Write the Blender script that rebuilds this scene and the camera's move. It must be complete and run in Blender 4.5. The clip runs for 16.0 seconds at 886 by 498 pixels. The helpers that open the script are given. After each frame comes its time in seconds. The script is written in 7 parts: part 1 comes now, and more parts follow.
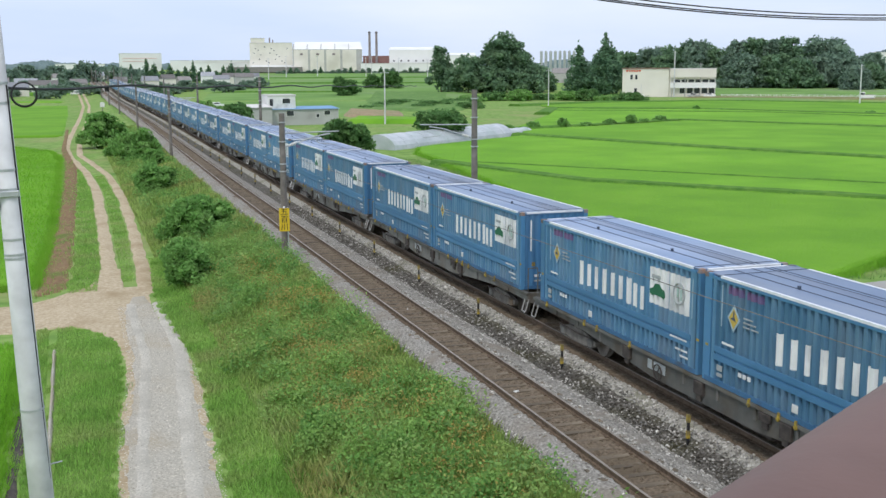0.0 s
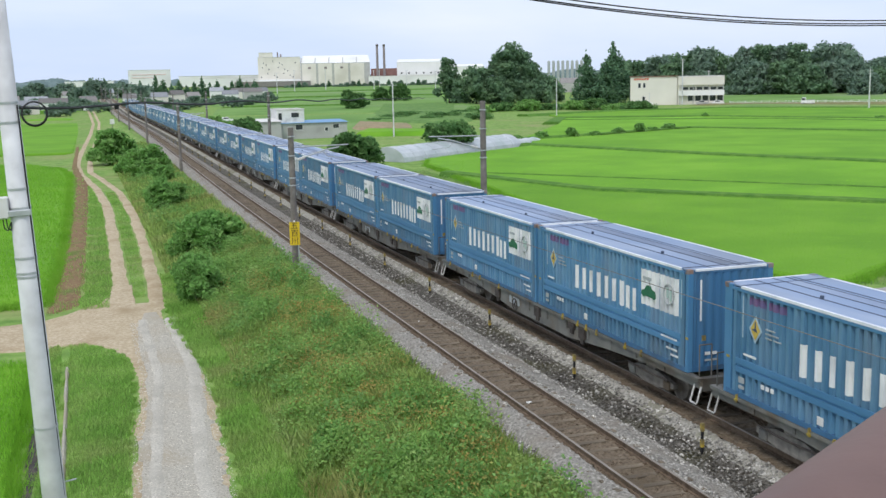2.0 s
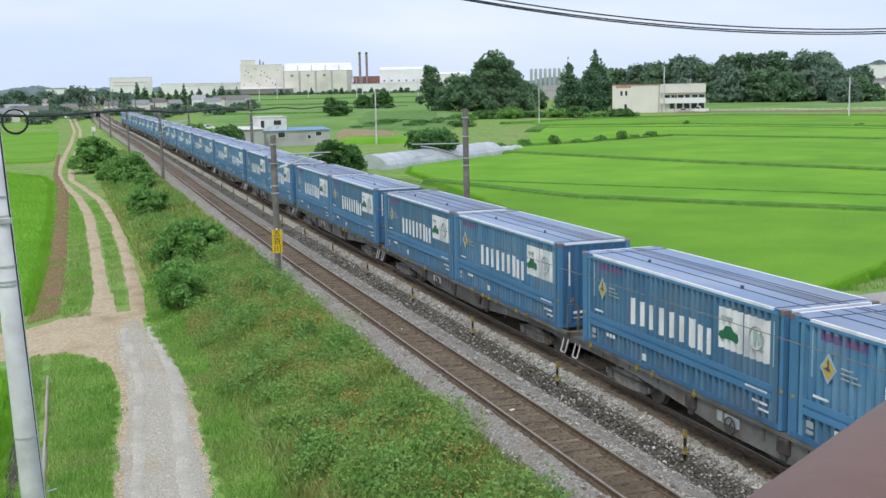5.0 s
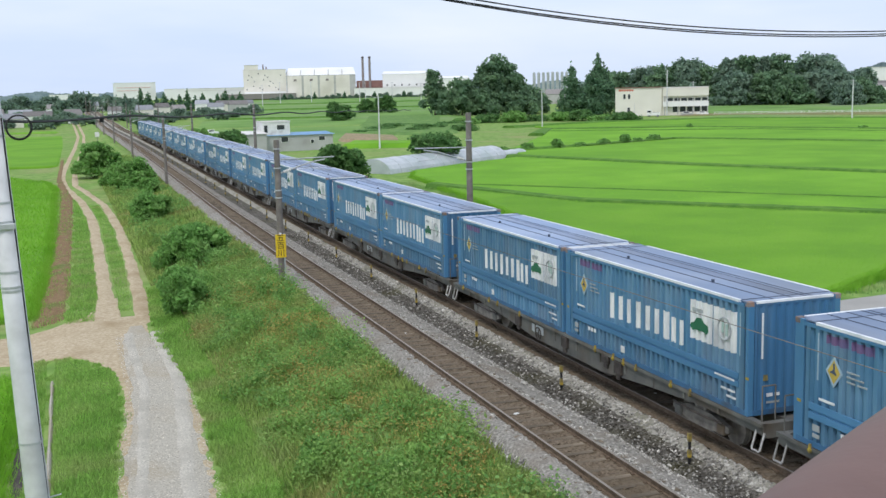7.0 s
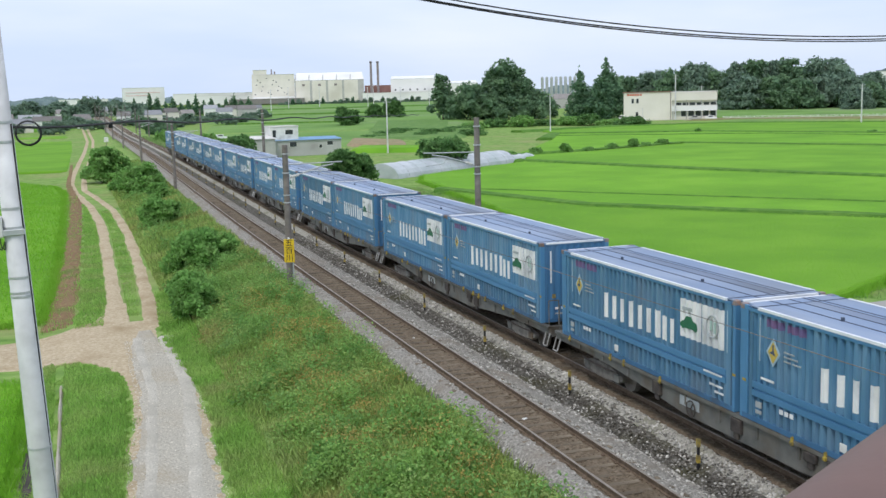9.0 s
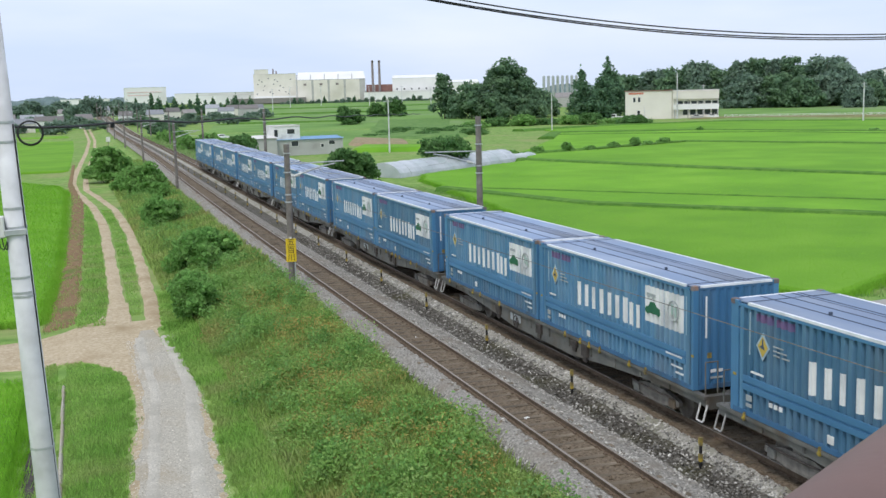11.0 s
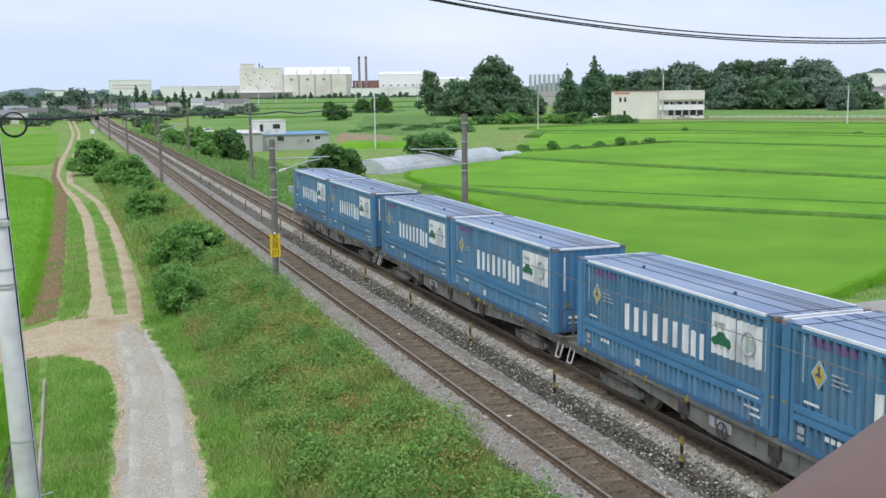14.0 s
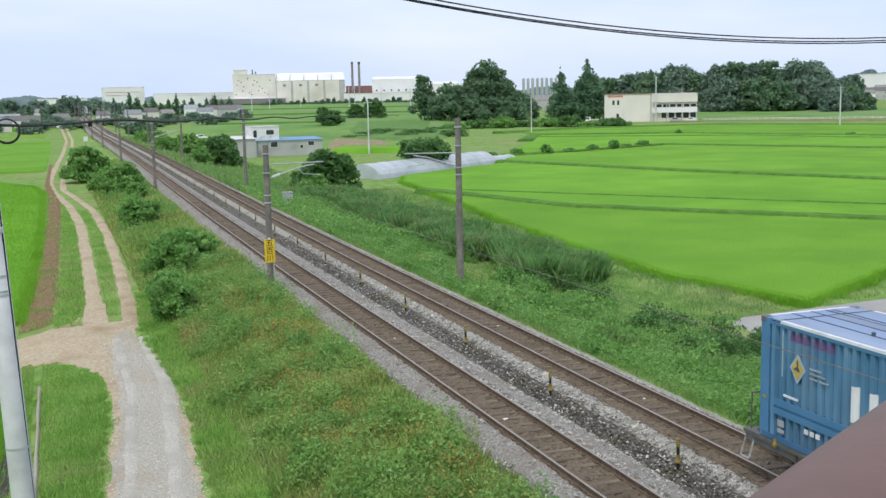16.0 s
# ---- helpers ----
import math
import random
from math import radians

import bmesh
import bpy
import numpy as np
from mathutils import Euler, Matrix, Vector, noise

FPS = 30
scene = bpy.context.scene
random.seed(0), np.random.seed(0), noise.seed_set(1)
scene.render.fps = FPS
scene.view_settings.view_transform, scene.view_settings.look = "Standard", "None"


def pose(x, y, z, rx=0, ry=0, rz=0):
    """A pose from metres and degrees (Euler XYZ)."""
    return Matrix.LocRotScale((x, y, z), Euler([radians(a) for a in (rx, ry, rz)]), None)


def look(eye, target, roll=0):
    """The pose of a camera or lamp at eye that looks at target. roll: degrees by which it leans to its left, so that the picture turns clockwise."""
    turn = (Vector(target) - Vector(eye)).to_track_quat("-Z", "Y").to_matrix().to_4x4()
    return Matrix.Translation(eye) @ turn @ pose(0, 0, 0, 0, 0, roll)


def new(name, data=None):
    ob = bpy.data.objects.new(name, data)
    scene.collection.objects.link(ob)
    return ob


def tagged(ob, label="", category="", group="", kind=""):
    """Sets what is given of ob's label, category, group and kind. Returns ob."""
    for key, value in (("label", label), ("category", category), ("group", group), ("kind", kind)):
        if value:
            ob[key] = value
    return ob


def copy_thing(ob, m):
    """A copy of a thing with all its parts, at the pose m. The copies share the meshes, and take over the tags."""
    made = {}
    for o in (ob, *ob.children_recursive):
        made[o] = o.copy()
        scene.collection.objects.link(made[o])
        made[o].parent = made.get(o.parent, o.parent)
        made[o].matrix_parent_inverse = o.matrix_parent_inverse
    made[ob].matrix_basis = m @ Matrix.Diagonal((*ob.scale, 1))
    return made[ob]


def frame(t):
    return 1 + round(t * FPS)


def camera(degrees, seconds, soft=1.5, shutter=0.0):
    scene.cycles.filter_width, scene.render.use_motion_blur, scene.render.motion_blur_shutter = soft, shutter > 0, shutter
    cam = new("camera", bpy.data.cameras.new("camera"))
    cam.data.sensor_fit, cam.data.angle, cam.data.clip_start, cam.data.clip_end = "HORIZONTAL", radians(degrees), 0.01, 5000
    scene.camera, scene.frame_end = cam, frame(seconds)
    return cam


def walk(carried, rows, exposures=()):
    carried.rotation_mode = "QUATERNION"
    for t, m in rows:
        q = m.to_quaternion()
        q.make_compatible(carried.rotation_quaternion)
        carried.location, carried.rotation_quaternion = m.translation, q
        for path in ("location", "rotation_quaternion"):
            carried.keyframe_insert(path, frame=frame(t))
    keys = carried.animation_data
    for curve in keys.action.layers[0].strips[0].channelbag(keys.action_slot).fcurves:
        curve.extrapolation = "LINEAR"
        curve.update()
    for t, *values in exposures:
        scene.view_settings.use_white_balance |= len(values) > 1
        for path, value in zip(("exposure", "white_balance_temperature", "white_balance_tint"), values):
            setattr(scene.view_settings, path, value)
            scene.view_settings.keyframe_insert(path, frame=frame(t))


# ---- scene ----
EYE = (0.0, 0.0, 8.62)
cam = camera(44.36, 16.0, soft=1.5, shutter=0.0)
PATH = [
    (0.0, pose(EYE[0], EYE[1], EYE[2] + 0.000, 80.552, 0.233, -18.906)),
    (0.5, pose(EYE[0], EYE[1], EYE[2] + 0.005, 80.870, 0.306, -18.577)),
    (1.0, pose(EYE[0], EYE[1], EYE[2] + 0.011, 80.826, 0.559, -18.424)),
    (1.5, pose(EYE[0], EYE[1], EYE[2] + 0.016, 81.169, 0.986, -18.544)),
    (2.0, pose(EYE[0], EYE[1], EYE[2] + 0.016, 81.149, 1.153, -18.499)),
    (2.5, pose(EYE[0], EYE[1], EYE[2] + 0.017, 81.325, 0.911, -19.087)),
    (3.0, pose(EYE[0], EYE[1], EYE[2] + 0.017, 81.480, 0.757, -19.220)),
    (3.5, pose(EYE[0], EYE[1], EYE[2] + 0.017, 81.501, 1.022, -19.429)),
    (4.0, pose(EYE[0], EYE[1], EYE[2] + 0.017, 81.457, 0.984, -19.488)),
    (6.5, pose(EYE[0], EYE[1], EYE[2] + 0.019, 81.715, 1.363, -19.247)),
    (7.0, pose(EYE[0], EYE[1], EYE[2] + 0.019, 81.742, 1.345, -19.250)),
    (7.5, pose(EYE[0], EYE[1], EYE[2] + 0.021, 81.773, 1.363, -19.252)),
    (8.0, pose(EYE[0], EYE[1], EYE[2] + 0.024, 81.815, 1.436, -19.094)),
    (8.5, pose(EYE[0], EYE[1], EYE[2] + 0.027, 81.924, 1.379, -18.865)),
    (9.0, pose(EYE[0], EYE[1], EYE[2] + 0.029, 81.992, 1.413, -18.825)),
    (11.5, pose(EYE[0], EYE[1], EYE[2] + 0.029, 81.920, 1.545, -18.748)),
    (12.0, pose(EYE[0], EYE[1], EYE[2] + 0.029, 81.534, 1.448, -18.821)),
    (12.5, pose(EYE[0], EYE[1], EYE[2] + 0.029, 81.632, 1.304, -18.972)),
    (13.0, pose(EYE[0], EYE[1], EYE[2] + 0.031, 81.719, 1.163, -19.034)),
    (13.5, pose(EYE[0], EYE[1], EYE[2] + 0.032, 81.772, 0.733, -19.255)),
    (14.0, pose(EYE[0], EYE[1], EYE[2] + 0.034, 81.785, 0.690, -19.447)),
    (14.5, pose(EYE[0], EYE[1], EYE[2] + 0.035, 81.947, 0.678, -19.411)),
    (15.0, pose(EYE[0], EYE[1], EYE[2] + 0.028, 82.036, 0.984, -19.774)),
    (15.5, pose(EYE[0], EYE[1], EYE[2] + 0.020, 82.063, 1.086, -19.766)),
    (16.0, pose(EYE[0], EYE[1], EYE[2] + 0.013, 82.016, 1.167, -19.800)),
]
walk(cam, PATH)

# ---- light: a bright hazy overcast summer afternoon ----
world = bpy.data.worlds.new("world")
scene.world = world
world.use_nodes = True
wn, wl = world.node_tree.nodes, world.node_tree.links
bg = wn["Background"]
sky = wn.new("ShaderNodeTexSky")
sky.sky_type = "NISHITA"
sky.sun_disc = False
sky.sun_elevation, sky.sun_rotation = radians(55), radians(215)
sky.air_density, sky.dust_density, sky.ozone_density = 1.0, 2.0, 1.5
wtc = wn.new("ShaderNodeTexCoord")
wmap = wn.new("ShaderNodeMapping")
wmap.inputs["Scale"].default_value = (1.0, 1.0, 5.0)
wl.new(wtc.outputs["Generated"], wmap.inputs["Vector"])
cloud = wn.new("ShaderNodeTexNoise")
cloud.inputs["Scale"].default_value, cloud.inputs["Detail"].default_value = 2.2, 5.0
wl.new(wmap.outputs["Vector"], cloud.inputs["Vector"])
cramp = wn.new("ShaderNodeValToRGB")
cramp.color_ramp.elements[0].position, cramp.color_ramp.elements[1].position = 0.38, 0.68
cramp.color_ramp.elements[0].color = (7.4, 8.8, 11.4, 1)
cramp.color_ramp.elements[1].color = (10.3, 10.9, 11.7, 1)
wl.new(cloud.outputs["Fac"], cramp.inputs["Fac"])
wmix = wn.new("ShaderNodeMix")
wmix.data_type = "RGBA"
wmix.inputs["Factor"].default_value = 0.86
wl.new(sky.outputs["Color"], wmix.inputs["A"])
wl.new(cramp.outputs["Color"], wmix.inputs["B"])
wsep = wn.new("ShaderNodeSeparateXYZ")
wl.new(wtc.outputs["Generated"], wsep.inputs["Vector"])
wlow = wn.new("ShaderNodeMapRange")
wlow.inputs["From Min"].default_value, wlow.inputs["From Max"].default_value = 0.14, 0.0
wlow.inputs["To Min"].default_value, wlow.inputs["To Max"].default_value = 0.0, 0.4
wl.new(wsep.outputs["Z"], wlow.inputs["Value"])
whaze = wn.new("ShaderNodeMix")
whaze.data_type = "RGBA"
whaze.inputs["B"].default_value = (6.3, 7.5, 10.0, 1)
wl.new(wlow.outputs["Result"], whaze.inputs["Factor"])
wl.new(wmix.outputs["Result"], whaze.inputs["A"])
wl.new(whaze.outputs["Result"], bg.inputs["Color"])
bg.inputs["Strength"].default_value = 0.1
sun = new("sun", bpy.data.lights.new("sun", "SUN"))
sun.data.energy, sun.data.angle, sun.data.color = 1.7, radians(14), (1.0, 0.95, 0.88)
sun.matrix_world = look((-60, -80, 140), (0, 0, 0))
scene.view_settings.exposure = 0.0


# ---- materials ----
def material(name, stops, scale=4.0, detail=6.0, rough=0.7, metal=0.0, bump=0.0, bump_scale=None, island=0.0,
             per_object=0.0, stretch=(1, 1, 1), stain=None, stain_scale=0.3, stain_range=(0.5, 0.7), spec=0.3, leaf=0.0):
    """Noise between the colours in stops, a second larger noise that mixes in the stain colour, bump and roughness variation."""
    m = bpy.data.materials.new(name)
    m.use_nodes = True
    n, l = m.node_tree.nodes, m.node_tree.links
    b = n["Principled BSDF"]
    b.inputs["Metallic"].default_value = metal
    b.inputs["Specular IOR Level"].default_value = spec
    tc = n.new("ShaderNodeTexCoord")
    mp = n.new("ShaderNodeMapping")
    mp.inputs["Scale"].default_value = stretch
    l.new(tc.outputs["Object"], mp.inputs["Vector"])
    nz = n.new("ShaderNodeTexNoise")
    nz.inputs["Scale"].default_value, nz.inputs["Detail"].default_value = scale, detail
    l.new(mp.outputs["Vector"], nz.inputs["Vector"])
    rp = n.new("ShaderNodeValToRGB")
    els = rp.color_ramp.elements
    lo, hi = 0.3, 0.7
    while len(els) < len(stops):
        els.new(0.5)
    for k, c in enumerate(stops):
        els[k].position = lo + (hi - lo) * k / max(1, len(stops) - 1)
        els[k].color = (*c, 1)
    l.new(nz.outputs["Fac"], rp.inputs["Fac"])
    out = rp.outputs["Color"]
    if stain:
        s2 = n.new("ShaderNodeTexNoise")
        s2.inputs["Scale"].default_value, s2.inputs["Detail"].default_value = stain_scale, 5.0
        l.new(mp.outputs["Vector"], s2.inputs["Vector"])
        mr = n.new("ShaderNodeMapRange")
        mr.inputs["From Min"].default_value, mr.inputs["From Max"].default_value = stain_range
        l.new(s2.outputs["Fac"], mr.inputs["Value"])
        mx = n.new("ShaderNodeMix")
        mx.data_type = "RGBA"
        l.new(mr.outputs["Result"], mx.inputs["Factor"])
        l.new(out, mx.inputs["A"])
        mx.inputs["B"].default_value = (*stain, 1)
        out = mx.outputs["Result"]
    for amount, node, socket in ((island, "ShaderNodeNewGeometry", "Random Per Island"), (per_object, "ShaderNodeObjectInfo", "Random")):
        if amount:
            r = n.new(node)
            mr = n.new("ShaderNodeMapRange")
            mr.inputs["To Min"].default_value, mr.inputs["To Max"].default_value = 1 - amount, 1 + amount
            l.new(r.outputs[socket], mr.inputs["Value"])
            hs = n.new("ShaderNodeHueSaturation")
            l.new(mr.outputs["Result"], hs.inputs["Value"])
            l.new(out, hs.inputs["Color"])
            out = hs.outputs["Color"]
    l.new(out, b.inputs["Base Color"])
    rr = n.new("ShaderNodeMapRange")
    rr.inputs["To Min"].default_value, rr.inputs["To Max"].default_value = max(0.02, rough - 0.1), min(1, rough + 0.1)
    l.new(nz.outputs["Fac"], rr.inputs["Value"])
    l.new(rr.outputs["Result"], b.inputs["Roughness"])
    if bump:
        bn = n.new("ShaderNodeTexNoise")
        bn.inputs["Scale"].default_value, bn.inputs["Detail"].default_value = bump_scale or scale * 2, 4.0
        l.new(mp.outputs["Vector"], bn.inputs["Vector"])
        bp = n.new("ShaderNodeBump")
        bp.inputs["Strength"].default_value, bp.inputs["Distance"].default_value = min(1, bump), 0.05
        l.new(bn.outputs["Fac"], bp.inputs["Height"])
        l.new(bp.outputs["Normal"], b.inputs["Normal"])
    if leaf:
        tr = n.new("ShaderNodeBsdfTranslucent")
        l.new(out, tr.inputs["Color"])
        ms = n.new("ShaderNodeMixShader")
        ms.inputs["Fac"].default_value = leaf
        l.new(b.outputs["BSDF"], ms.inputs[1])
        l.new(tr.outputs["BSDF"], ms.inputs[2])
        l.new(ms.outputs["Shader"], n["Material Output"].inputs["Surface"])
    return m


M = {}
M["grass"] = material("grass_ground", [(0.10, 0.20, 0.04), (0.18, 0.30, 0.07), (0.27, 0.36, 0.12)], 0.9, 12, 0.9, bump=0.8, bump_scale=6,
                      stain=(0.27, 0.28, 0.12), stain_scale=0.12, stain_range=(0.5, 0.75), spec=0.1)
M["blade"] = material("grass_blades", [(0.22, 0.34, 0.09), (0.31, 0.43, 0.12), (0.40, 0.49, 0.18)], 0.5, 4, 0.75, island=0.35,
                      stain=(0.42, 0.38, 0.15), stain_scale=0.22, stain_range=(0.52, 0.74), spec=0.15, leaf=0.4)
M["lawn"] = material("short_grass_blades", [(0.21, 0.40, 0.08), (0.28, 0.48, 0.11), (0.36, 0.53, 0.15)], 0.5, 4, 0.75, island=0.3,
                     stain=(0.40, 0.44, 0.18), stain_scale=0.3, stain_range=(0.52, 0.76), spec=0.15, leaf=0.4)
M["weed"] = material("weed_leaves", [(0.19, 0.36, 0.09), (0.27, 0.45, 0.12), (0.36, 0.50, 0.17)], 0.8, 4, 0.75, island=0.24,
                     stain=(0.42, 0.36, 0.14), stain_scale=0.25, stain_range=(0.54, 0.74), spec=0.15, leaf=0.4)
M["reed_tall"] = material("tall_reed_blades", [(0.12, 0.26, 0.085), (0.17, 0.33, 0.105), (0.24, 0.39, 0.15)], 0.4, 4, 0.7, island=0.3, spec=0.2, leaf=0.4,
                          stain=(0.30, 0.33, 0.16), stain_scale=0.25, stain_range=(0.55, 0.78))
M["reed"] = material("reed_blades", [(0.18, 0.34, 0.10), (0.25, 0.41, 0.13), (0.32, 0.46, 0.18)], 0.4, 4, 0.75, island=0.25,
                     stain=(0.38, 0.38, 0.20), stain_scale=0.2, stain_range=(0.52, 0.75), spec=0.15, leaf=0.4)
M["rice"] = material("rice_crop", [(0.12, 0.285, 0.02), (0.15, 0.332, 0.026), (0.18, 0.365, 0.036)], 0.16, 10, 0.85, bump=0.45, bump_scale=5, per_object=0.08,
                     stain=(0.10, 0.25, 0.018), stain_scale=0.05, stain_range=(0.45, 0.75), spec=0.1)
M["rice_blade"] = material("rice_blades", [(0.185, 0.42, 0.035), (0.235, 0.49, 0.05), (0.26, 0.50, 0.062)], 0.3, 4, 0.85, island=0.12, spec=0.1, leaf=0.4)
M["bund"] = material("bund_grass", [(0.06, 0.155, 0.025), (0.09, 0.20, 0.035), (0.13, 0.25, 0.05)], 0.9, 8, 0.9, bump=0.8, bump_scale=5, spec=0.1)
M["field"] = material("meadow_field", [(0.11, 0.215, 0.055), (0.15, 0.275, 0.07), (0.19, 0.315, 0.095)], 0.05, 10, 0.9, bump=0.6, bump_scale=4,
                      stain=(0.20, 0.27, 0.13), stain_scale=0.02, spec=0.1)
M["crop"] = material("vegetable_crop", [(0.085, 0.17, 0.045), (0.12, 0.225, 0.06), (0.17, 0.28, 0.085)], 0.5, 10, 0.9, bump=0.9, bump_scale=2, spec=0.1)
# distant broadleaf crowns, colour raised in place of aerial haze
M["leaf"] = material("leaves", [(0.11, 0.20, 0.12), (0.15, 0.25, 0.14), (0.185, 0.29, 0.155)], 0.25, 4, 0.8, island=0.28, spec=0.1, leaf=0.35)
M["leaf_mid"] = material("shrub_leaves", [(0.085, 0.19, 0.065), (0.12, 0.245, 0.08), (0.17, 0.30, 0.105)], 0.6, 4, 0.75, island=0.32, spec=0.12, leaf=0.4)
M["leaf_bush"] = material("bush_leaves", [(0.155, 0.33, 0.085), (0.215, 0.41, 0.115), (0.29, 0.47, 0.16)], 0.6, 4, 0.75, island=0.26, spec=0.12, leaf=0.42)
# distant conifers, likewise lightened for aerial haze
M["leaf_conifer"] = material("conifer_leaves", [(0.075, 0.16, 0.095), (0.115, 0.215, 0.12), (0.15, 0.25, 0.14)], 0.4, 4, 0.8, island=0.25, spec=0.15, leaf=0.25)
# paler, bluer leaves for far crowns: distance haze painted into the colour
M["leaf_haze"] = material("hazed_far_leaves", [(0.145, 0.225, 0.17), (0.18, 0.265, 0.195), (0.21, 0.295, 0.21)], 0.2, 4, 0.85, island=0.2, spec=0.1, leaf=0.3)
M["flower"] = material("orange_weeds", [(0.38, 0.38, 0.11), (0.46, 0.40, 0.13), (0.50, 0.31, 0.09)], 2, 3, 0.75, island=0.25, leaf=0.35)
M["bark"] = material("bark", [(0.06, 0.045, 0.03), (0.11, 0.085, 0.06), (0.15, 0.12, 0.09)], 5, 6, 0.9, bump=0.8, stretch=(1, 1, 0.2))
M["gravel_pale"] = material("worn_wheel_track", [(0.40, 0.375, 0.32), (0.55, 0.515, 0.445), (0.69, 0.65, 0.57)], 16, 10, 0.95, bump=0.9, bump_scale=40, stain=(0.45, 0.42, 0.36), stain_scale=0.8, stain_range=(0.42, 0.62), spec=0.1)
M["gravel"] = material("gravel_road", [(0.36, 0.335, 0.28), (0.49, 0.455, 0.385), (0.63, 0.59, 0.51)], 16, 10, 0.95, bump=1.0, bump_scale=40,
                       stain=(0.44, 0.375, 0.28), stain_scale=0.45, stain_range=(0.48, 0.75), spec=0.1)
M["dirt"] = material("bare_dirt", [(0.37, 0.29, 0.19), (0.46, 0.375, 0.255), (0.55, 0.465, 0.34)], 7, 9, 0.95, bump=0.7, bump_scale=14,
                     stain=(0.33, 0.25, 0.15), stain_scale=0.5, stain_range=(0.5, 0.75), spec=0.1)
M["soil"] = material("brown_soil", [(0.16, 0.10, 0.055), (0.22, 0.145, 0.08), (0.28, 0.2, 0.11)], 4, 8, 0.95, bump=0.8, bump_scale=12,
                     stain=(0.12, 0.16, 0.04), stain_scale=0.5, stain_range=(0.55, 0.7), spec=0.1)
M["tilled"] = material("tilled_earth", [(0.24, 0.18, 0.11), (0.31, 0.24, 0.15), (0.36, 0.29, 0.19)], 1.2, 9, 0.95, bump=0.8, bump_scale=3, spec=0.1, stain=(0.20, 0.23, 0.10), stain_scale=0.25)
M["ballast"] = material("ballast_stone", [(0.16, 0.148, 0.13), (0.29, 0.272, 0.242), (0.46, 0.437, 0.395)], 14, 8, 0.95, bump=1.0, bump_scale=22,
                        stain=(0.25, 0.215, 0.175), stain_scale=0.4, spec=0.1)
M["ballast_rust"] = material("rust_stained_ballast", [(0.105, 0.080, 0.056), (0.175, 0.136, 0.097), (0.25, 0.20, 0.148)], 12, 8, 0.95, bump=1.0, bump_scale=22,
                             stain=(0.135, 0.105, 0.072), stain_scale=0.6, spec=0.1)
M["ballast_dark"] = material("dark_dirty_ballast", [(0.06, 0.055, 0.046), (0.125, 0.115, 0.098), (0.27, 0.255, 0.235)], 9, 8, 0.95, bump=1.0, bump_scale=18,
                             stain=(0.10, 0.095, 0.055), stain_scale=0.4, spec=0.1)
M["ballast_pale"] = material("pale_ballast_shoulder", [(0.25, 0.24, 0.20), (0.35, 0.335, 0.29), (0.45, 0.435, 0.385)], 12, 8, 0.95, bump=1.0, bump_scale=20,
                             stain=(0.21, 0.205, 0.14), stain_scale=0.5, spec=0.1)
M["stone"] = material("loose_stone", [(0.17, 0.16, 0.14), (0.32, 0.305, 0.275), (0.50, 0.48, 0.44)], 3, 3, 0.9, island=0.6)
M["road_stone"] = material("road_gravel_stone", [(0.34, 0.315, 0.26), (0.51, 0.475, 0.40), (0.69, 0.65, 0.565)], 6, 3, 0.95, island=0.45)
M["tie"] = material("sleeper_concrete", [(0.125, 0.098, 0.069), (0.18, 0.144, 0.103), (0.235, 0.193, 0.142)], 5, 7, 0.9, bump=0.5, per_object=0.25,
                    stain=(0.10, 0.08, 0.058), stain_scale=1.3)
M["rail"] = material("rail_rust", [(0.095, 0.065, 0.043), (0.14, 0.10, 0.068), (0.19, 0.14, 0.10)], 8, 6, 0.8, 0.1, bump=0.3)
M["rail_top"] = material("rail_head_steel", [(0.30, 0.255, 0.21), (0.40, 0.345, 0.29)], 6, 5, 0.45, 0.5)
M["concrete"] = material("concrete_pole", [(0.52, 0.52, 0.535), (0.62, 0.62, 0.64), (0.71, 0.71, 0.73)], 3, 8, 0.85, bump=0.25, stain=(0.40, 0.40, 0.40), stain_scale=0.8)
M["concrete_dark"] = material("weathered_concrete", [(0.145, 0.128, 0.115), (0.195, 0.175, 0.16), (0.25, 0.23, 0.21)], 3, 8, 0.9, bump=0.3, stain=(0.11, 0.105, 0.10), stain_scale=0.6)
M["steel"] = material("galvanised_steel", [(0.40, 0.42, 0.43), (0.52, 0.54, 0.55)], 8, 5, 0.5, 0.5, spec=0.5)
M["foot_steel"] = material("worn_step_steel", [(0.22, 0.21, 0.19), (0.42, 0.41, 0.39), (0.58, 0.57, 0.55)], 7, 5, 0.6, 0.2, per_object=0.35)
M["black"] = material("black_rubber", [(0.015, 0.015, 0.016), (0.03, 0.03, 0.032)], 20, 4, 0.6)
M["yellow"] = material("yellow_paint", [(0.62, 0.42, 0.02), (0.75, 0.54, 0.03)], 5, 5, 0.55)
M["post_yellow"] = material("dirty_yellow_paint", [(0.34, 0.25, 0.04), (0.46, 0.34, 0.06)], 9, 5, 0.6, stain=(0.17, 0.14, 0.07), stain_scale=6, stain_range=(0.4, 0.6))
M["label_yellow"] = material("faded_yellow_label", [(0.46, 0.33, 0.07), (0.60, 0.44, 0.10)], 7, 5, 0.6)
M["white"] = material("white_paint", [(0.66, 0.66, 0.64), (0.80, 0.80, 0.78)], 3, 7, 0.55, stain=(0.55, 0.54, 0.52), stain_scale=0.9)
